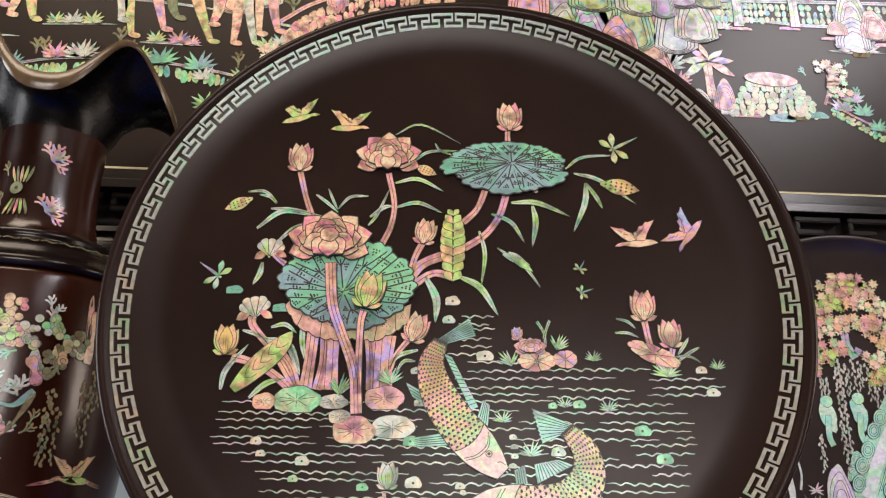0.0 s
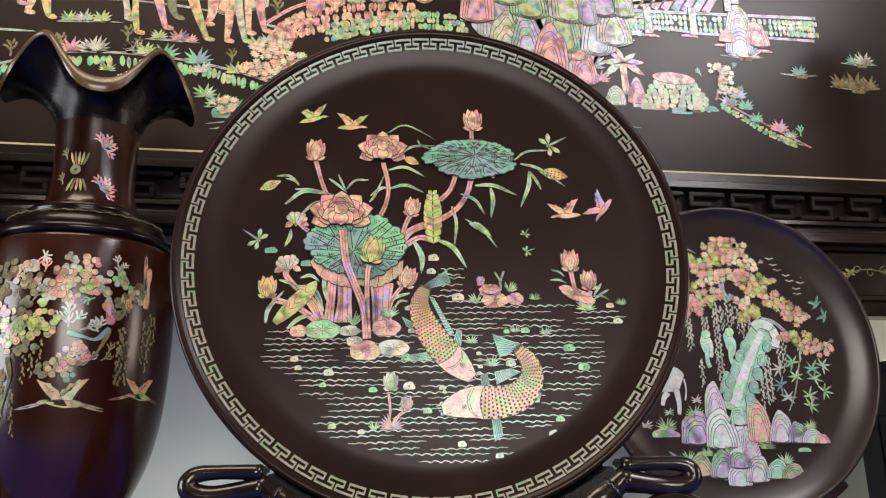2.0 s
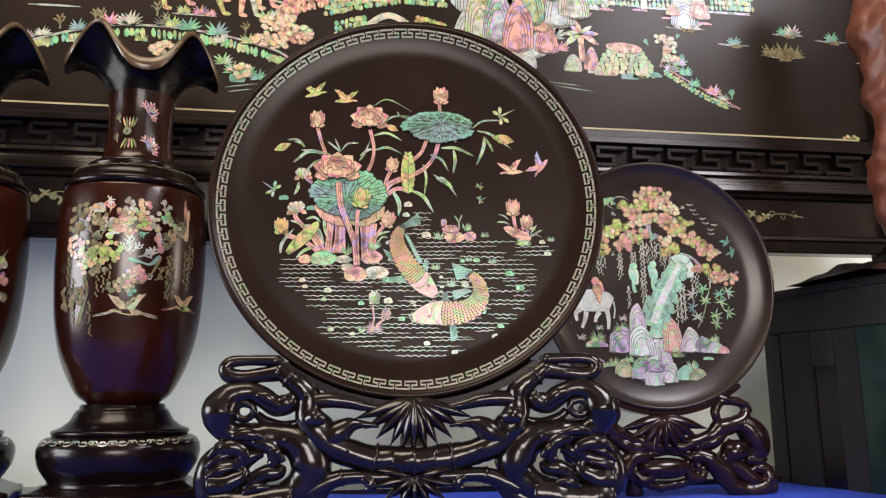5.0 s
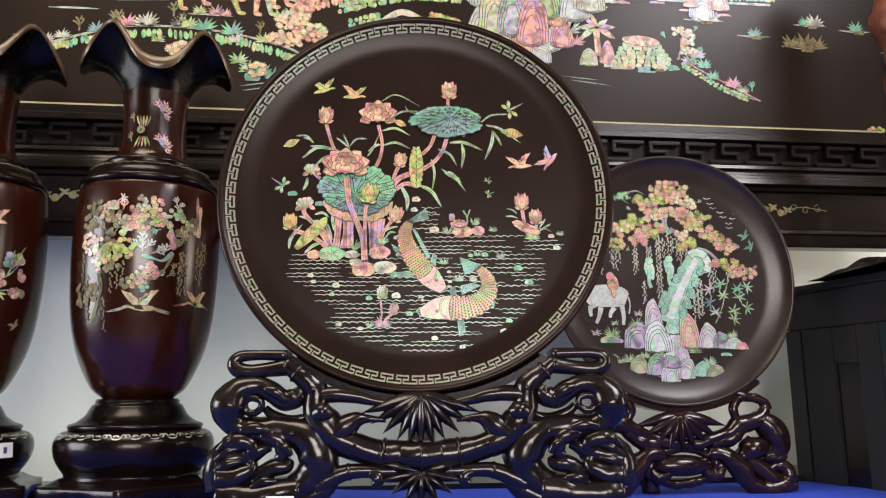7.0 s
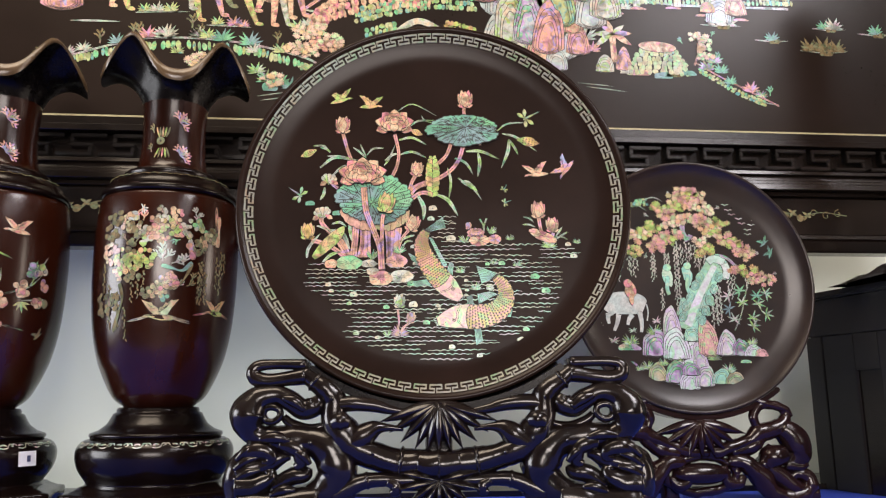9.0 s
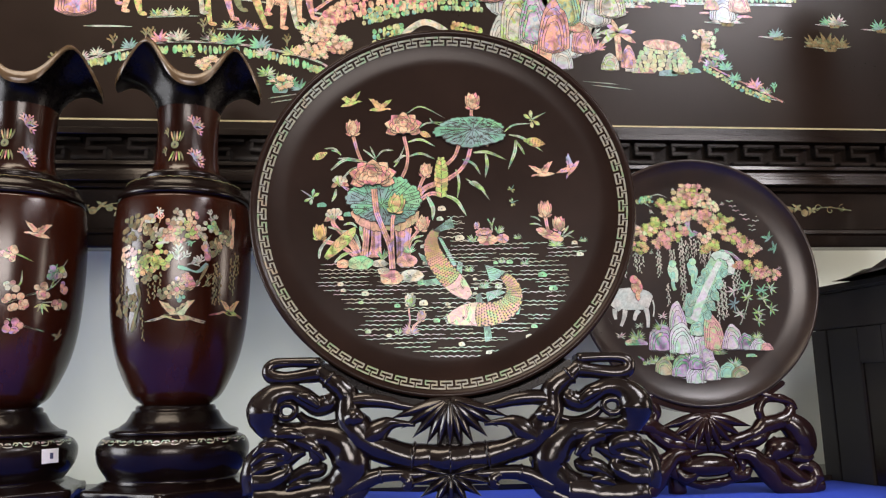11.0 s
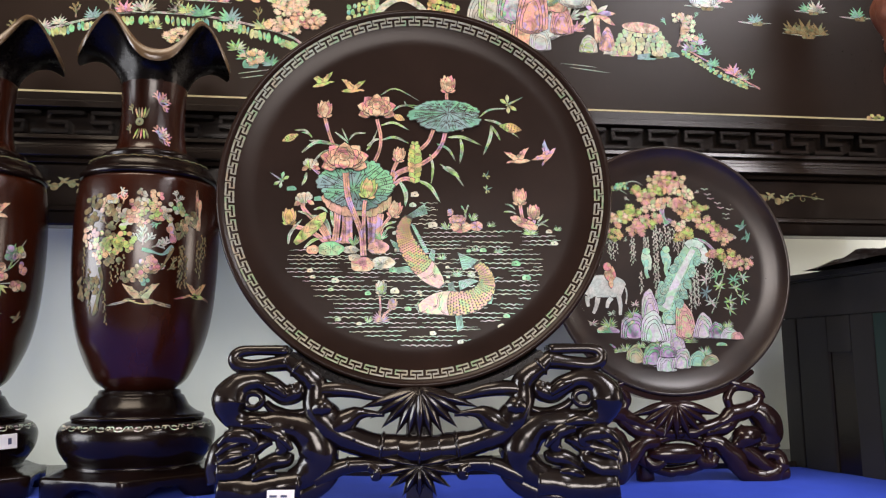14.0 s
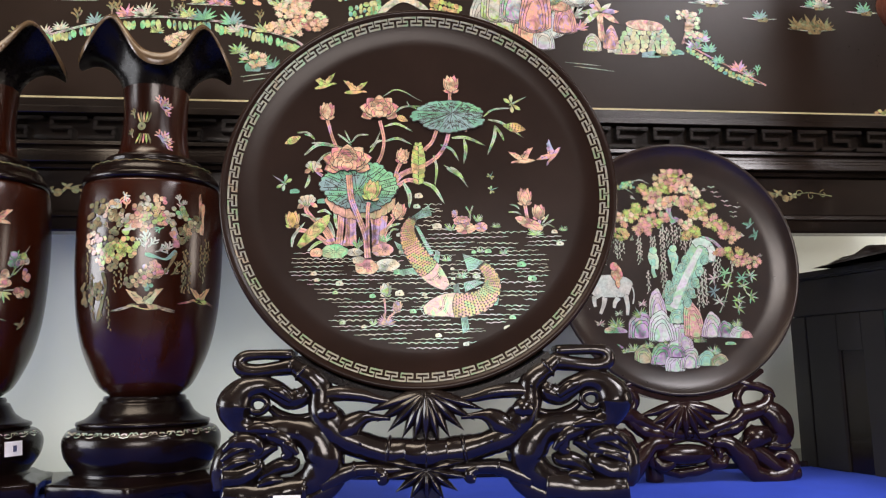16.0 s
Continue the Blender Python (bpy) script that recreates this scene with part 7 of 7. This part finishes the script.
LEGS_2 = (((-0.2930, 1.7092), (-0.2783, 1.6647), (-0.2636, 1.6257), P_GOLD), ((-0.2573, 1.6977), (-0.2584, 1.6704), (-0.2647, 1.6512), P_FLOWER), ((-0.2367, 1.7409), (-0.2329, 1.6675), (-0.2349, 1.6248), P_FLOWER), ((-0.2243, 1.7417), (-0.2162, 1.6686), (-0.2079, 1.6264), P_ROCK), ((-0.2087, 1.7428), (-0.2063, 1.6782), (-0.2031, 1.6408), P_FLOWER), ((-0.1955, 1.7437), (-0.1865, 1.6795), (-0.1792, 1.6458), P_STEM), ((-0.3927, 1.7302), (-0.3807, 1.6762), (-0.3803, 1.6512), P_ROCK))
for a, m, b, mat in LEGS + LEGS_2:
    k = Inlay(fw, 0.0005)
    k.piece(ribbon((a, m, b), 0.016, lambda t: 1.15 - 0.7 * t), 0.0005)
    k.piece(blob((b[0] + 0.004, b[1]), 0.008, 0.004, -8, 0, 0, 10, 0.2), 0.0005)
    k.done("upright_ornament", mat, panel)
for c, rx, ry, mat in (((-0.5330, 1.7205), 0.04, 0.045, P_FLOWER), ((-0.3652, 1.7182), 0.045, 0.03, P_GOLD), ((-0.3130, 1.7170), 0.06, 0.028, P_GOLD), ((-0.2350, 1.7223), 0.03, 0.055, P_FLOWER), ((-0.1994, 1.7247), 0.026, 0.045, P_ROCK), ((-0.4245, 1.6986), 0.022, 0.012, P_GOLD), ((-0.4686, 1.6930), 0.014, 0.014, P_CLIFF), ((-0.6028, 1.6976), 0.04, 0.06, P_STEM)):
    rocks(fw, panel, c, rx * 1.6, ry * 1.6, mat, "robe_ornament")
# ramp and bridge
cobbles(fw, panel, ((-0.1721, 1.6426), (-0.1436, 1.6731), (-0.1020, 1.6922), (-0.0241, 1.7083), (0.0554, 1.7153)), 0.045, 3, P_FLOWER, 0.008, "paved_ramp")
cobbles(fw, panel, ((-0.0851, 1.6659), (-0.0232, 1.6825), (0.0556, 1.6995), (0.1357, 1.6980)), 0.032, 3, P_CLIFF, 0.008)
stem(fw, panel, ((-0.1773, 1.6602), (-0.1332, 1.6920), (-0.0717, 1.7126), (0.0232, 1.7282), (0.1199, 1.7289)), 0.006, P_STEM, "parapet")
for c, h in (((-0.1036, 1.7217), 0.06), ((-0.0726, 1.7332), 0.06), ((-0.0411, 1.7400), 0.06), ((-0.0052, 1.7453), 0.06), ((0.0309, 1.7515), 0.06), ((0.0673, 1.7521), 0.06)):
    rocks(fw, panel, c, 0.026, h, random.choice((P_FLOWER, P_STEM, P_ROCK)), "robe_ornament")
k = Inlay(fw, 0.001)
arch = [(-0.0173, 1.5977), (-0.0040, 1.6242), (0.0288, 1.6431), (0.0647, 1.6273), (0.0778, 1.6018)]
k.piece(ribbon(arch, 0.012), 0.0005)
k.done("bridge_arch", P_ROCK, panel)
cobbles(fw, panel, ((-0.0729, 1.6232), (-0.0325, 1.6359), (-0.0121, 1.6412)), 0.03, 3, P_CLIFF, 0.008)
cobbles(fw, panel, ((0.0752, 1.6496), (0.1063, 1.6423), (0.1322, 1.6347)), 0.03, 3, P_GOLD, 0.008)
# standing rocks, on a ground of pale shell
k = Inlay(fw, 0.0003)
for c, rx, ry in (((0.225, 1.715), 0.085, 0.085), ((0.315, 1.715), 0.085, 0.08), ((0.245, 1.625), 0.075, 0.06), ((0.300, 1.655), 0.06, 0.06)):
    k.piece(blob(c, rx, ry, 0, 7, 0.06, 28, 0.12), 0.0006)
k.done("shell_ground", P_STONE, panel)
group_rocks(fw, panel, (((0.1845, 1.7124), 0.05, 0.09), ((0.2162, 1.6882), 0.048, 0.075), ((0.2532, 1.6980), 0.055, 0.10), ((0.2883, 1.6677), 0.05, 0.08), ((0.3206, 1.6650), 0.036, 0.06), ((0.3544, 1.6996), 0.055, 0.095), ((0.3856, 1.7063), 0.05, 0.075)), (P_STONE, P_ROCK, P_STONE, P_CLIFF, P_FLOWER))
group_rocks(fw, panel, (((0.3123, 1.6371), 0.032, 0.05), ((0.2300, 1.7250), 0.06, 0.11), ((0.2700, 1.7350), 0.06, 0.12), ((0.1950, 1.7450), 0.06, 0.10), ((0.3350, 1.7050), 0.05, 0.10), ((0.3000, 1.7100), 0.05, 0.11), ((0.2000, 1.6600), 0.05, 0.09), ((0.2340, 1.6600), 0.05, 0.09), ((0.2700, 1.6420), 0.05, 0.09), ((0.2433, 1.7495), 0.06, 0.08), ((0.3103, 1.7588), 0.06, 0.10), ((0.3694, 1.7628), 0.06, 0.08), ((0.1524, 1.7292), 0.05, 0.07), ((0.2069, 1.7713), 0.05, 0.08), ((0.4058, 1.7458), 0.03, 0.05), ((0.3419, 1.7320), 0.03, 0.06)), (P_STEM, P_CLIFF, P_ROCK, P_MIX))
group_rocks(fw, panel, (((0.1792, 1.6248), 0.045, 0.06), ((0.2159, 1.6154), 0.05, 0.07), ((0.2633, 1.6009), 0.055, 0.08), ((0.2993, 1.6223), 0.045, 0.075), ((0.3282, 1.6169), 0.04, 0.05), ((0.2871, 1.5777), 0.035, 0.04), ((0.2430, 1.6353), 0.035, 0.05)), (P_STONE, P_ROCK, P_FLOWER, P_STONE, P_STEM))
for c, s in (((0.3536, 1.6688), 0.02), ((0.3997, 1.6790), 0.022), ((0.4251, 1.6852), 0.016), ((0.3418, 1.6208), 0.03), ((0.3560, 1.5966), 0.022), ((0.2512, 1.6563), 0.016)):
    blades(fw, panel, c, 9, s, 10, 170, 0.22, random.choice((P_STEM, P_LEAF, P_WAVE)))
# waterside terrace
cobbles(fw, panel, ((0.4066, 1.7266), (0.4673, 1.7286), (0.5696, 1.7312), (0.6908, 1.7351), (0.7610, 1.7376)), 0.032, 3, P_CLIFF, 0.0075, "terrace_bank")
for a, b, w in (((0.4021, 1.7054), (0.5395, 1.6969), 0.005), ((0.5395, 1.6969), (0.7534, 1.6985), 0.005), ((0.4128, 1.7308), (0.7621, 1.7435), 0.006), ((0.3969, 1.7404), (0.5578, 1.7705), 0.007)):
    stem(fw, panel, (a, ((a[0] + b[0]) / 2, (a[1] + b[1]) / 2), b), w, P_WAVE, "terrace_edge")
for i in range(9):
    a, b = Vector((0.4051, 1.7380)).lerp(Vector((0.5534, 1.7379)), i / 8), Vector((0.4422, 1.7973)).lerp(Vector((0.5970, 1.8030)), i / 8)
    stem(fw, panel, (a, (a + b) / 2, b), 0.013, random.choice((P_MIX, P_STEM, P_ROCK)), "roof_plank")
for c, h in (((0.4474, 1.7149), 0.05), ((0.5288, 1.7191), 0.052), ((0.5971, 1.7731), 0.06), ((0.6117, 1.7840), 0.05)):
    stem(fw, panel, ((c[0], c[1] + h / 2), c, (c[0], c[1] - h / 2)), 0.014, P_ROCK, "pillar", 1, 0.0016)
group_rocks(fw, panel, (((0.6133, 1.7253), 0.04, 0.06), ((0.6100, 1.6870), 0.045, 0.045), ((0.6453, 1.7053), 0.035, 0.045), ((0.5883, 1.6951), 0.025, 0.02)), (P_ROCK, P_STONE, P_FLOWER, P_SCALE))
for c in ((0.4501, 1.6858), (0.5201, 1.6900), (0.5789, 1.6767), (0.6541, 1.6708), (0.6110, 1.6655), (0.4051, 1.6747)):
    stone(fw, panel, c, 0.016, 0.004, P_STEM, "water_stone", 2, 0.3)
# palm, mound and trailing shore
stem(fw, panel, ((0.3991, 1.5751), (0.3971, 1.6060), (0.3963, 1.6329)), 0.013, P_FLOWER, "palm_trunk")
for d, l in ((165, 0.036), (125, 0.03), (95, 0.03), (55, 0.03), (20, 0.036), (-15, 0.04), (200, 0.04)):
    k = Inlay(fw, 0.0006)
    k.piece(petal((0.3970, 1.6311), d, l, l * 0.32, 6, 0.5, -0.25 if d < 90 else 0.25), 0.0003)
    k.done("palm_leaf", random.choice((P_STEM, P_FLOWER, P_ROCK)), panel)
rocks(fw, panel, (0.4158, 1.5822), 0.026, 0.04, P_STEM)
rocks(fw, panel, (0.3795, 1.5715), 0.03, 0.03, P_ROCK)
for i in range(6):
    a, b = Vector((0.4437, 1.6054)).lerp(Vector((0.4191, 1.5599)), i / 5), Vector((0.5235, 1.6043)).lerp(Vector((0.5437, 1.5623)), i / 5)
    cobbles(fw, panel, (a, (a + b) / 2 + Vector((0, 0.003)), b), 0.0105, 1, P_PEBBLE, 0.0095, "mound_course")
k = Inlay(fw, 0.0012)
k.piece(blob((0.4828, 1.6089), 0.037, 0.0105, -3, 0, 0, 24), 0.0006)
k.done("mound_top", P_FLOWER, panel)
for c in ((0.5643, 1.6333), (0.5749, 1.6202), (0.5758, 1.5978)):
    leafage(fw, panel, c, 0.016, 9, P_BLOOM)
stem(fw, panel, ((0.5544, 1.5744), (0.5625, 1.5971), (0.5641, 1.6196)), 0.004, P_STEM)
for c, s, t in (((0.5332, 1.6179), 0.016, 120), ((0.5987, 1.5856), 0.02, 80), ((0.5912, 1.6348), 0.014, 60), ((0.6997, 1.5171), 0.022, 85)):
    twig(fw, panel, c, s, t, P_LEAF)
for c, rx, mat in (((0.4244, 1.5564), 0.018, P_ROCK), ((0.4482, 1.5541), 0.02, P_STEM), ((0.4919, 1.5494), 0.02, P_LEAF), ((0.5124, 1.5522), 0.016, P_DULL_SHADE), ((0.5413, 1.5562), 0.016, P_LEAF)):
    stone(fw, panel, c, rx, rx * 0.45, mat, "shore_stone", 3, 0.4)
cobbles(fw, panel, ((0.5622, 1.5706), (0.5947, 1.5527), (0.6293, 1.5315), (0.6655, 1.5160), (0.6876, 1.5077)), 0.012, 2, P_CLIFF, 0.0085)
stem(fw, panel, ((0.5571, 1.5794), (0.5972, 1.5562), (0.6605, 1.5248), (0.7153, 1.4974)), 0.0032, P_STEM, "shore_line")
for c, s in (((0.5788, 1.5667), 0.022), ((0.6065, 1.5610), 0.02), ((0.6231, 1.5392), 0.018), ((0.6627, 1.5248), 0.022), ((0.6824, 1.5143), 0.016), ((0.5943, 1.5808), 0.022)):
    blades(fw, panel, c, 8, s, 20, 160, 0.26, random.choice((P_LEAF, P_STEM, P_MIX)))
# islets
for c, s, n in (((0.8175, 1.6125), 0.03, 3), ((0.7142, 1.6313), 0.022, 1), ((0.9303, 1.6523), 0.024, 1), ((0.6130, 1.6589), 0.026, 2), ((0.8334, 1.6597), 0.022, 2), ((1.0199, 1.6091), 0.026, 2)):
    blade(fw, panel, ((c[0] - s * 1.6, c[1]), (c[0], c[1] - 0.002), (c[0] + s * 1.6, c[1])), 0.004, P_WAVE, "water_line")
    for i in range(n):
        blades(fw, panel, (c[0] + (i - (n - 1) / 2) * s * 0.9, c[1]), 8, s * (0.9 if i != 1 else 1.1), 15, 165, 0.24, P_DULL_SHADE if n == 3 else random.choice((P_LEAF, P_WAVE)))
    stone(fw, panel, (c[0] + s * 0.2, c[1] - s * 0.12), s * 0.5, s * 0.35, P_DULL_SHADE)
# apron vines
def apron_vine(x0, flip=1):
    fa = lambda u, v, h: (u, -0.0045 - h, v)
    z = 1.283
    stem(fa, panel, ((x0, z), (x0 + flip * 0.04, z + 0.008), (x0 + flip * 0.08, z - 0.002), (x0 + flip * 0.12, z + 0.006), (x0 + flip * 0.17, z)), 0.0014, P_DULL_SHADE, "vine", 0)
    for i in range(7):
        c = (x0 + flip * (0.008 + 0.014 * i), z + 0.006 * math.sin(i * 2.1))
        if i % 2:
            stone(fa, panel, c, 0.0068, 0.007, P_DULL_SHADE, "vine_blossom", 4, 0.9)
        else:
            blades(fa, panel, c, 4, 0.012, 40, 320, 0.4, P_DULL_SHADE, "vine_leaf")
    for i in range(3):
        g = Inlay(fa, 0.0003)
        c = (x0 + flip * (0.105 + 0.024 * i), z + 0.004 - 0.004 * (i % 2))
        g.piece(ribbon(spiral(c, 0.008, 1.0, 40 * i, 0.7, 8), 0.0011, None, 2), 0)
        g.done("tendril", P_DULL_SHADE, panel)


apron_vine(0.655)
apron_vine(-0.47, -1)
k = Inlay(fw, 0.0006)
for i in range(5):
    k.piece(blob((0.935 + 0.007 * i, 1.4475 + 0.004 * (i % 2)), 0.005, 0.004, 0, 5, 0.2, 10), 0.0002)
k.done("corner_ornament", P_GOLD, panel)

# ---- things beside ----
cab = tagged(empty("side_cabinet", (0.735, 0.74, 0.797), -78), "charcoal side cabinet with smoked glass, on the blue cloth", "cabinet")
part("carcass", box(bmesh.new(), 0, 0.62, 0.004, 0.4, 0.0, 0.325, 0.003), CABINET, cab)
part("top", box(bmesh.new(), -0.012, 0.63, -0.012, 0.41, 0.3255, 0.339, 0.004), CABINET, cab)
part("top_rail", box(bmesh.new(), 0.0, 0.62, -0.004, 0.0035, 0.262, 0.325, 0.001), CABINET, cab)
part("side_stile", box(bmesh.new(), 0.0, 0.035, -0.004, 0.0035, 0.0, 0.2605, 0.001), CABINET, cab)
part("middle_stile", box(bmesh.new(), 0.0375, 0.105, -0.0035, 0.0035, 0.0, 0.2605, 0.001), CABINET, cab)
part("slot_back", box(bmesh.new(), 0.105, 0.155, 0.0015, 0.0035, 0.0, 0.2), BLACK, cab)
part("slot_head", box(bmesh.new(), 0.105, 0.155, -0.0035, 0.0035, 0.2, 0.2605, 0.001), CABINET, cab)
part("glass_stile", box(bmesh.new(), 0.155, 0.2, -0.0035, 0.0035, 0.0, 0.2605, 0.001), CABINET, cab)
part("glass_pane", box(bmesh.new(), 0.2, 0.62, -0.002, 0.003, 0.0, 0.2605), SMOKED, cab, "smoked greenish glass pane")
# rumpled dark cloth and papers on the cabinet
bm, n = bmesh.new(), 24
g = [[bm.verts.new((0.72 + 0.15 * i / n, 0.44 + 0.2 * j / n, 1.137 + 0.024 * max(0, math.sin(math.pi * i / n) * math.sin(math.pi * j / n)) ** 0.7 * (1 + 0.8 * noise.noise((i * 0.22, j * 0.22, 2))))) for i in range(n + 1)] for j in range(n + 1)]
for j in range(n):
    for i in range(n):
        bm.faces.new((g[j][i], g[j][i + 1], g[j + 1][i + 1], g[j + 1][i]))
tagged(link("dark_cloth", bm, BLACK, smooth=True), "rumpled black cloth lying on the cabinet", "cloth")
bm = box(bmesh.new(), -0.06, 0.06, -0.05, 0.05, 0, 0.002)
pp = tagged(link("paper_sheet", bm, PAPER), "white paper sheet lying on the cabinet", "paper")
pp.matrix_world = pose(0.93, 0.48, 1.1365, 0, 0, 12)
# carved figure of reddish wood, one plain mesh
prof = spline(((0.03, 0), (0.036, 0.02), (0.03, 0.06), (0.04, 0.10), (0.05, 0.16), (0.046, 0.20), (0.034, 0.23), (0.03, 0.28), (0.042, 0.33), (0.038, 0.38), (0.052, 0.44), (0.04, 0.5), (0.045, 0.58), (0.03, 0.66), (0.0, 0.68)), 6)
bm = lathe([(max(p.x, 0), p.y) for p in prof], 40)
for v in bm.verts:
    k = 1 + 0.3 * noise.noise(v.co * 22) + 0.16 * noise.noise(v.co * 60)
    v.co.x *= k
    v.co.y *= k
car = tagged(link("wood_carving", bm, REDWOOD, smooth=True), "tall reddish-brown carved wooden ornament on the cabinet", "carving")
car.matrix_world = pose(0.884, 0.535, 1.1365)


# price tags
def price_tag(place, w, h, rz, rx, label):
    tag = tagged(empty("price_tag", place, rz, rx), label, "label")
    bm, n = bmesh.new(), 10
    cols = [[bm.verts.new((w * (i / n - 0.5), -0.0012 * math.sin(math.pi * i / n) - d, h * s)) for i in range(n + 1)] for s, d in ((-0.5, 0.0004), (0.5, 0), (0.5, -0.0006), (-0.5, -0.0002))]
    for a in range(4):
        b = (a + 1) % 4
        for i in range(n):
            bm.faces.new((cols[a][i], cols[a][i + 1], cols[b][i + 1], cols[b][i]))
    part("paper", bm, PAPER, tag)
    return tag


tag = price_tag((-0.138, 0.317, 0.829), 0.031, 0.024, -5.4, -12, "small white paper price tag stuck on the carved stand")
for i, (x, z, w) in enumerate(((-0.008, 0.005, 0.008), (0.004, 0.005, 0.007), (-0.007, -0.004, 0.007), (0.005, -0.004, 0.009), (0.0, 0.0005, 0.004))):
    part("ink_bar", box(bmesh.new(), x - w / 2, x + w / 2, -0.0024, -0.0018, z - 0.0012, z + 0.0012), INK, tag)
tag = price_tag((-0.5037, 0.4983, 0.885), 0.026, 0.019, 60.8, -4, "small white price tag stuck on the vase foot")
part("ink_bar", box(bmesh.new(), -0.002, 0.003, -0.0024, -0.0018, -0.004, 0.004), INK, tag)
# dark ledge behind the cloth; window and lamp frames added out of view
slab("ledge", -1.5, 1.2, 0.725, 0.915, 0.74, 0.806, FRAME, "dark wooden ledge between the table and the wall", "ledge")
# Frames added out of view round the two side area lights.
for number, x0, x1, yc, zc in ((1, -3.3, -3.2, -0.25, 1.35), (2, 3.2, 3.3, -0.3, 1.3)):
    win = tagged(empty("window_%d" % number, ((x0 + x1) / 2, yc, zc)), "unseen window frame put round a daylight area light", "window", kind="structure")
    for y0, y1, z0, z1 in ((-0.75, -0.7, -0.7, 0.7), (0.7, 0.75, -0.7, 0.7), (-0.7, 0.7, 0.65, 0.7), (-0.7, 0.7, -0.7, -0.65), (-0.02, 0.02, -0.65, 0.65)):
        part("window_frame", box(bmesh.new(), -0.04, 0.04, y0, y1, z0, z1, 0.004), CEILING, win)
for x, y, a, b in ((1.5, -0.95, 0.8, 0.9), (1.75, -2.3, 0.9, 0.9), (-0.7, -0.2, 1.2, 0.8)):
    lamp = tagged(empty("ceiling_lamp", (x, y, 2.77)), "unseen flat ceiling lamp, a frame put round an area light", "ceiling lamp")
    for x0, x1, y0, y1 in ((-a / 2 - 0.03, -a / 2, -b / 2 - 0.03, b / 2 + 0.03), (a / 2, a / 2 + 0.03, -b / 2 - 0.03, b / 2 + 0.03), (-a / 2, a / 2, -b / 2 - 0.03, -b / 2), (-a / 2, a / 2, b / 2, b / 2 + 0.03)):
        part("frame_bar", box(bmesh.new(), x0, x1, y0, y1, -0.03, 0.03), CABINET, lamp)
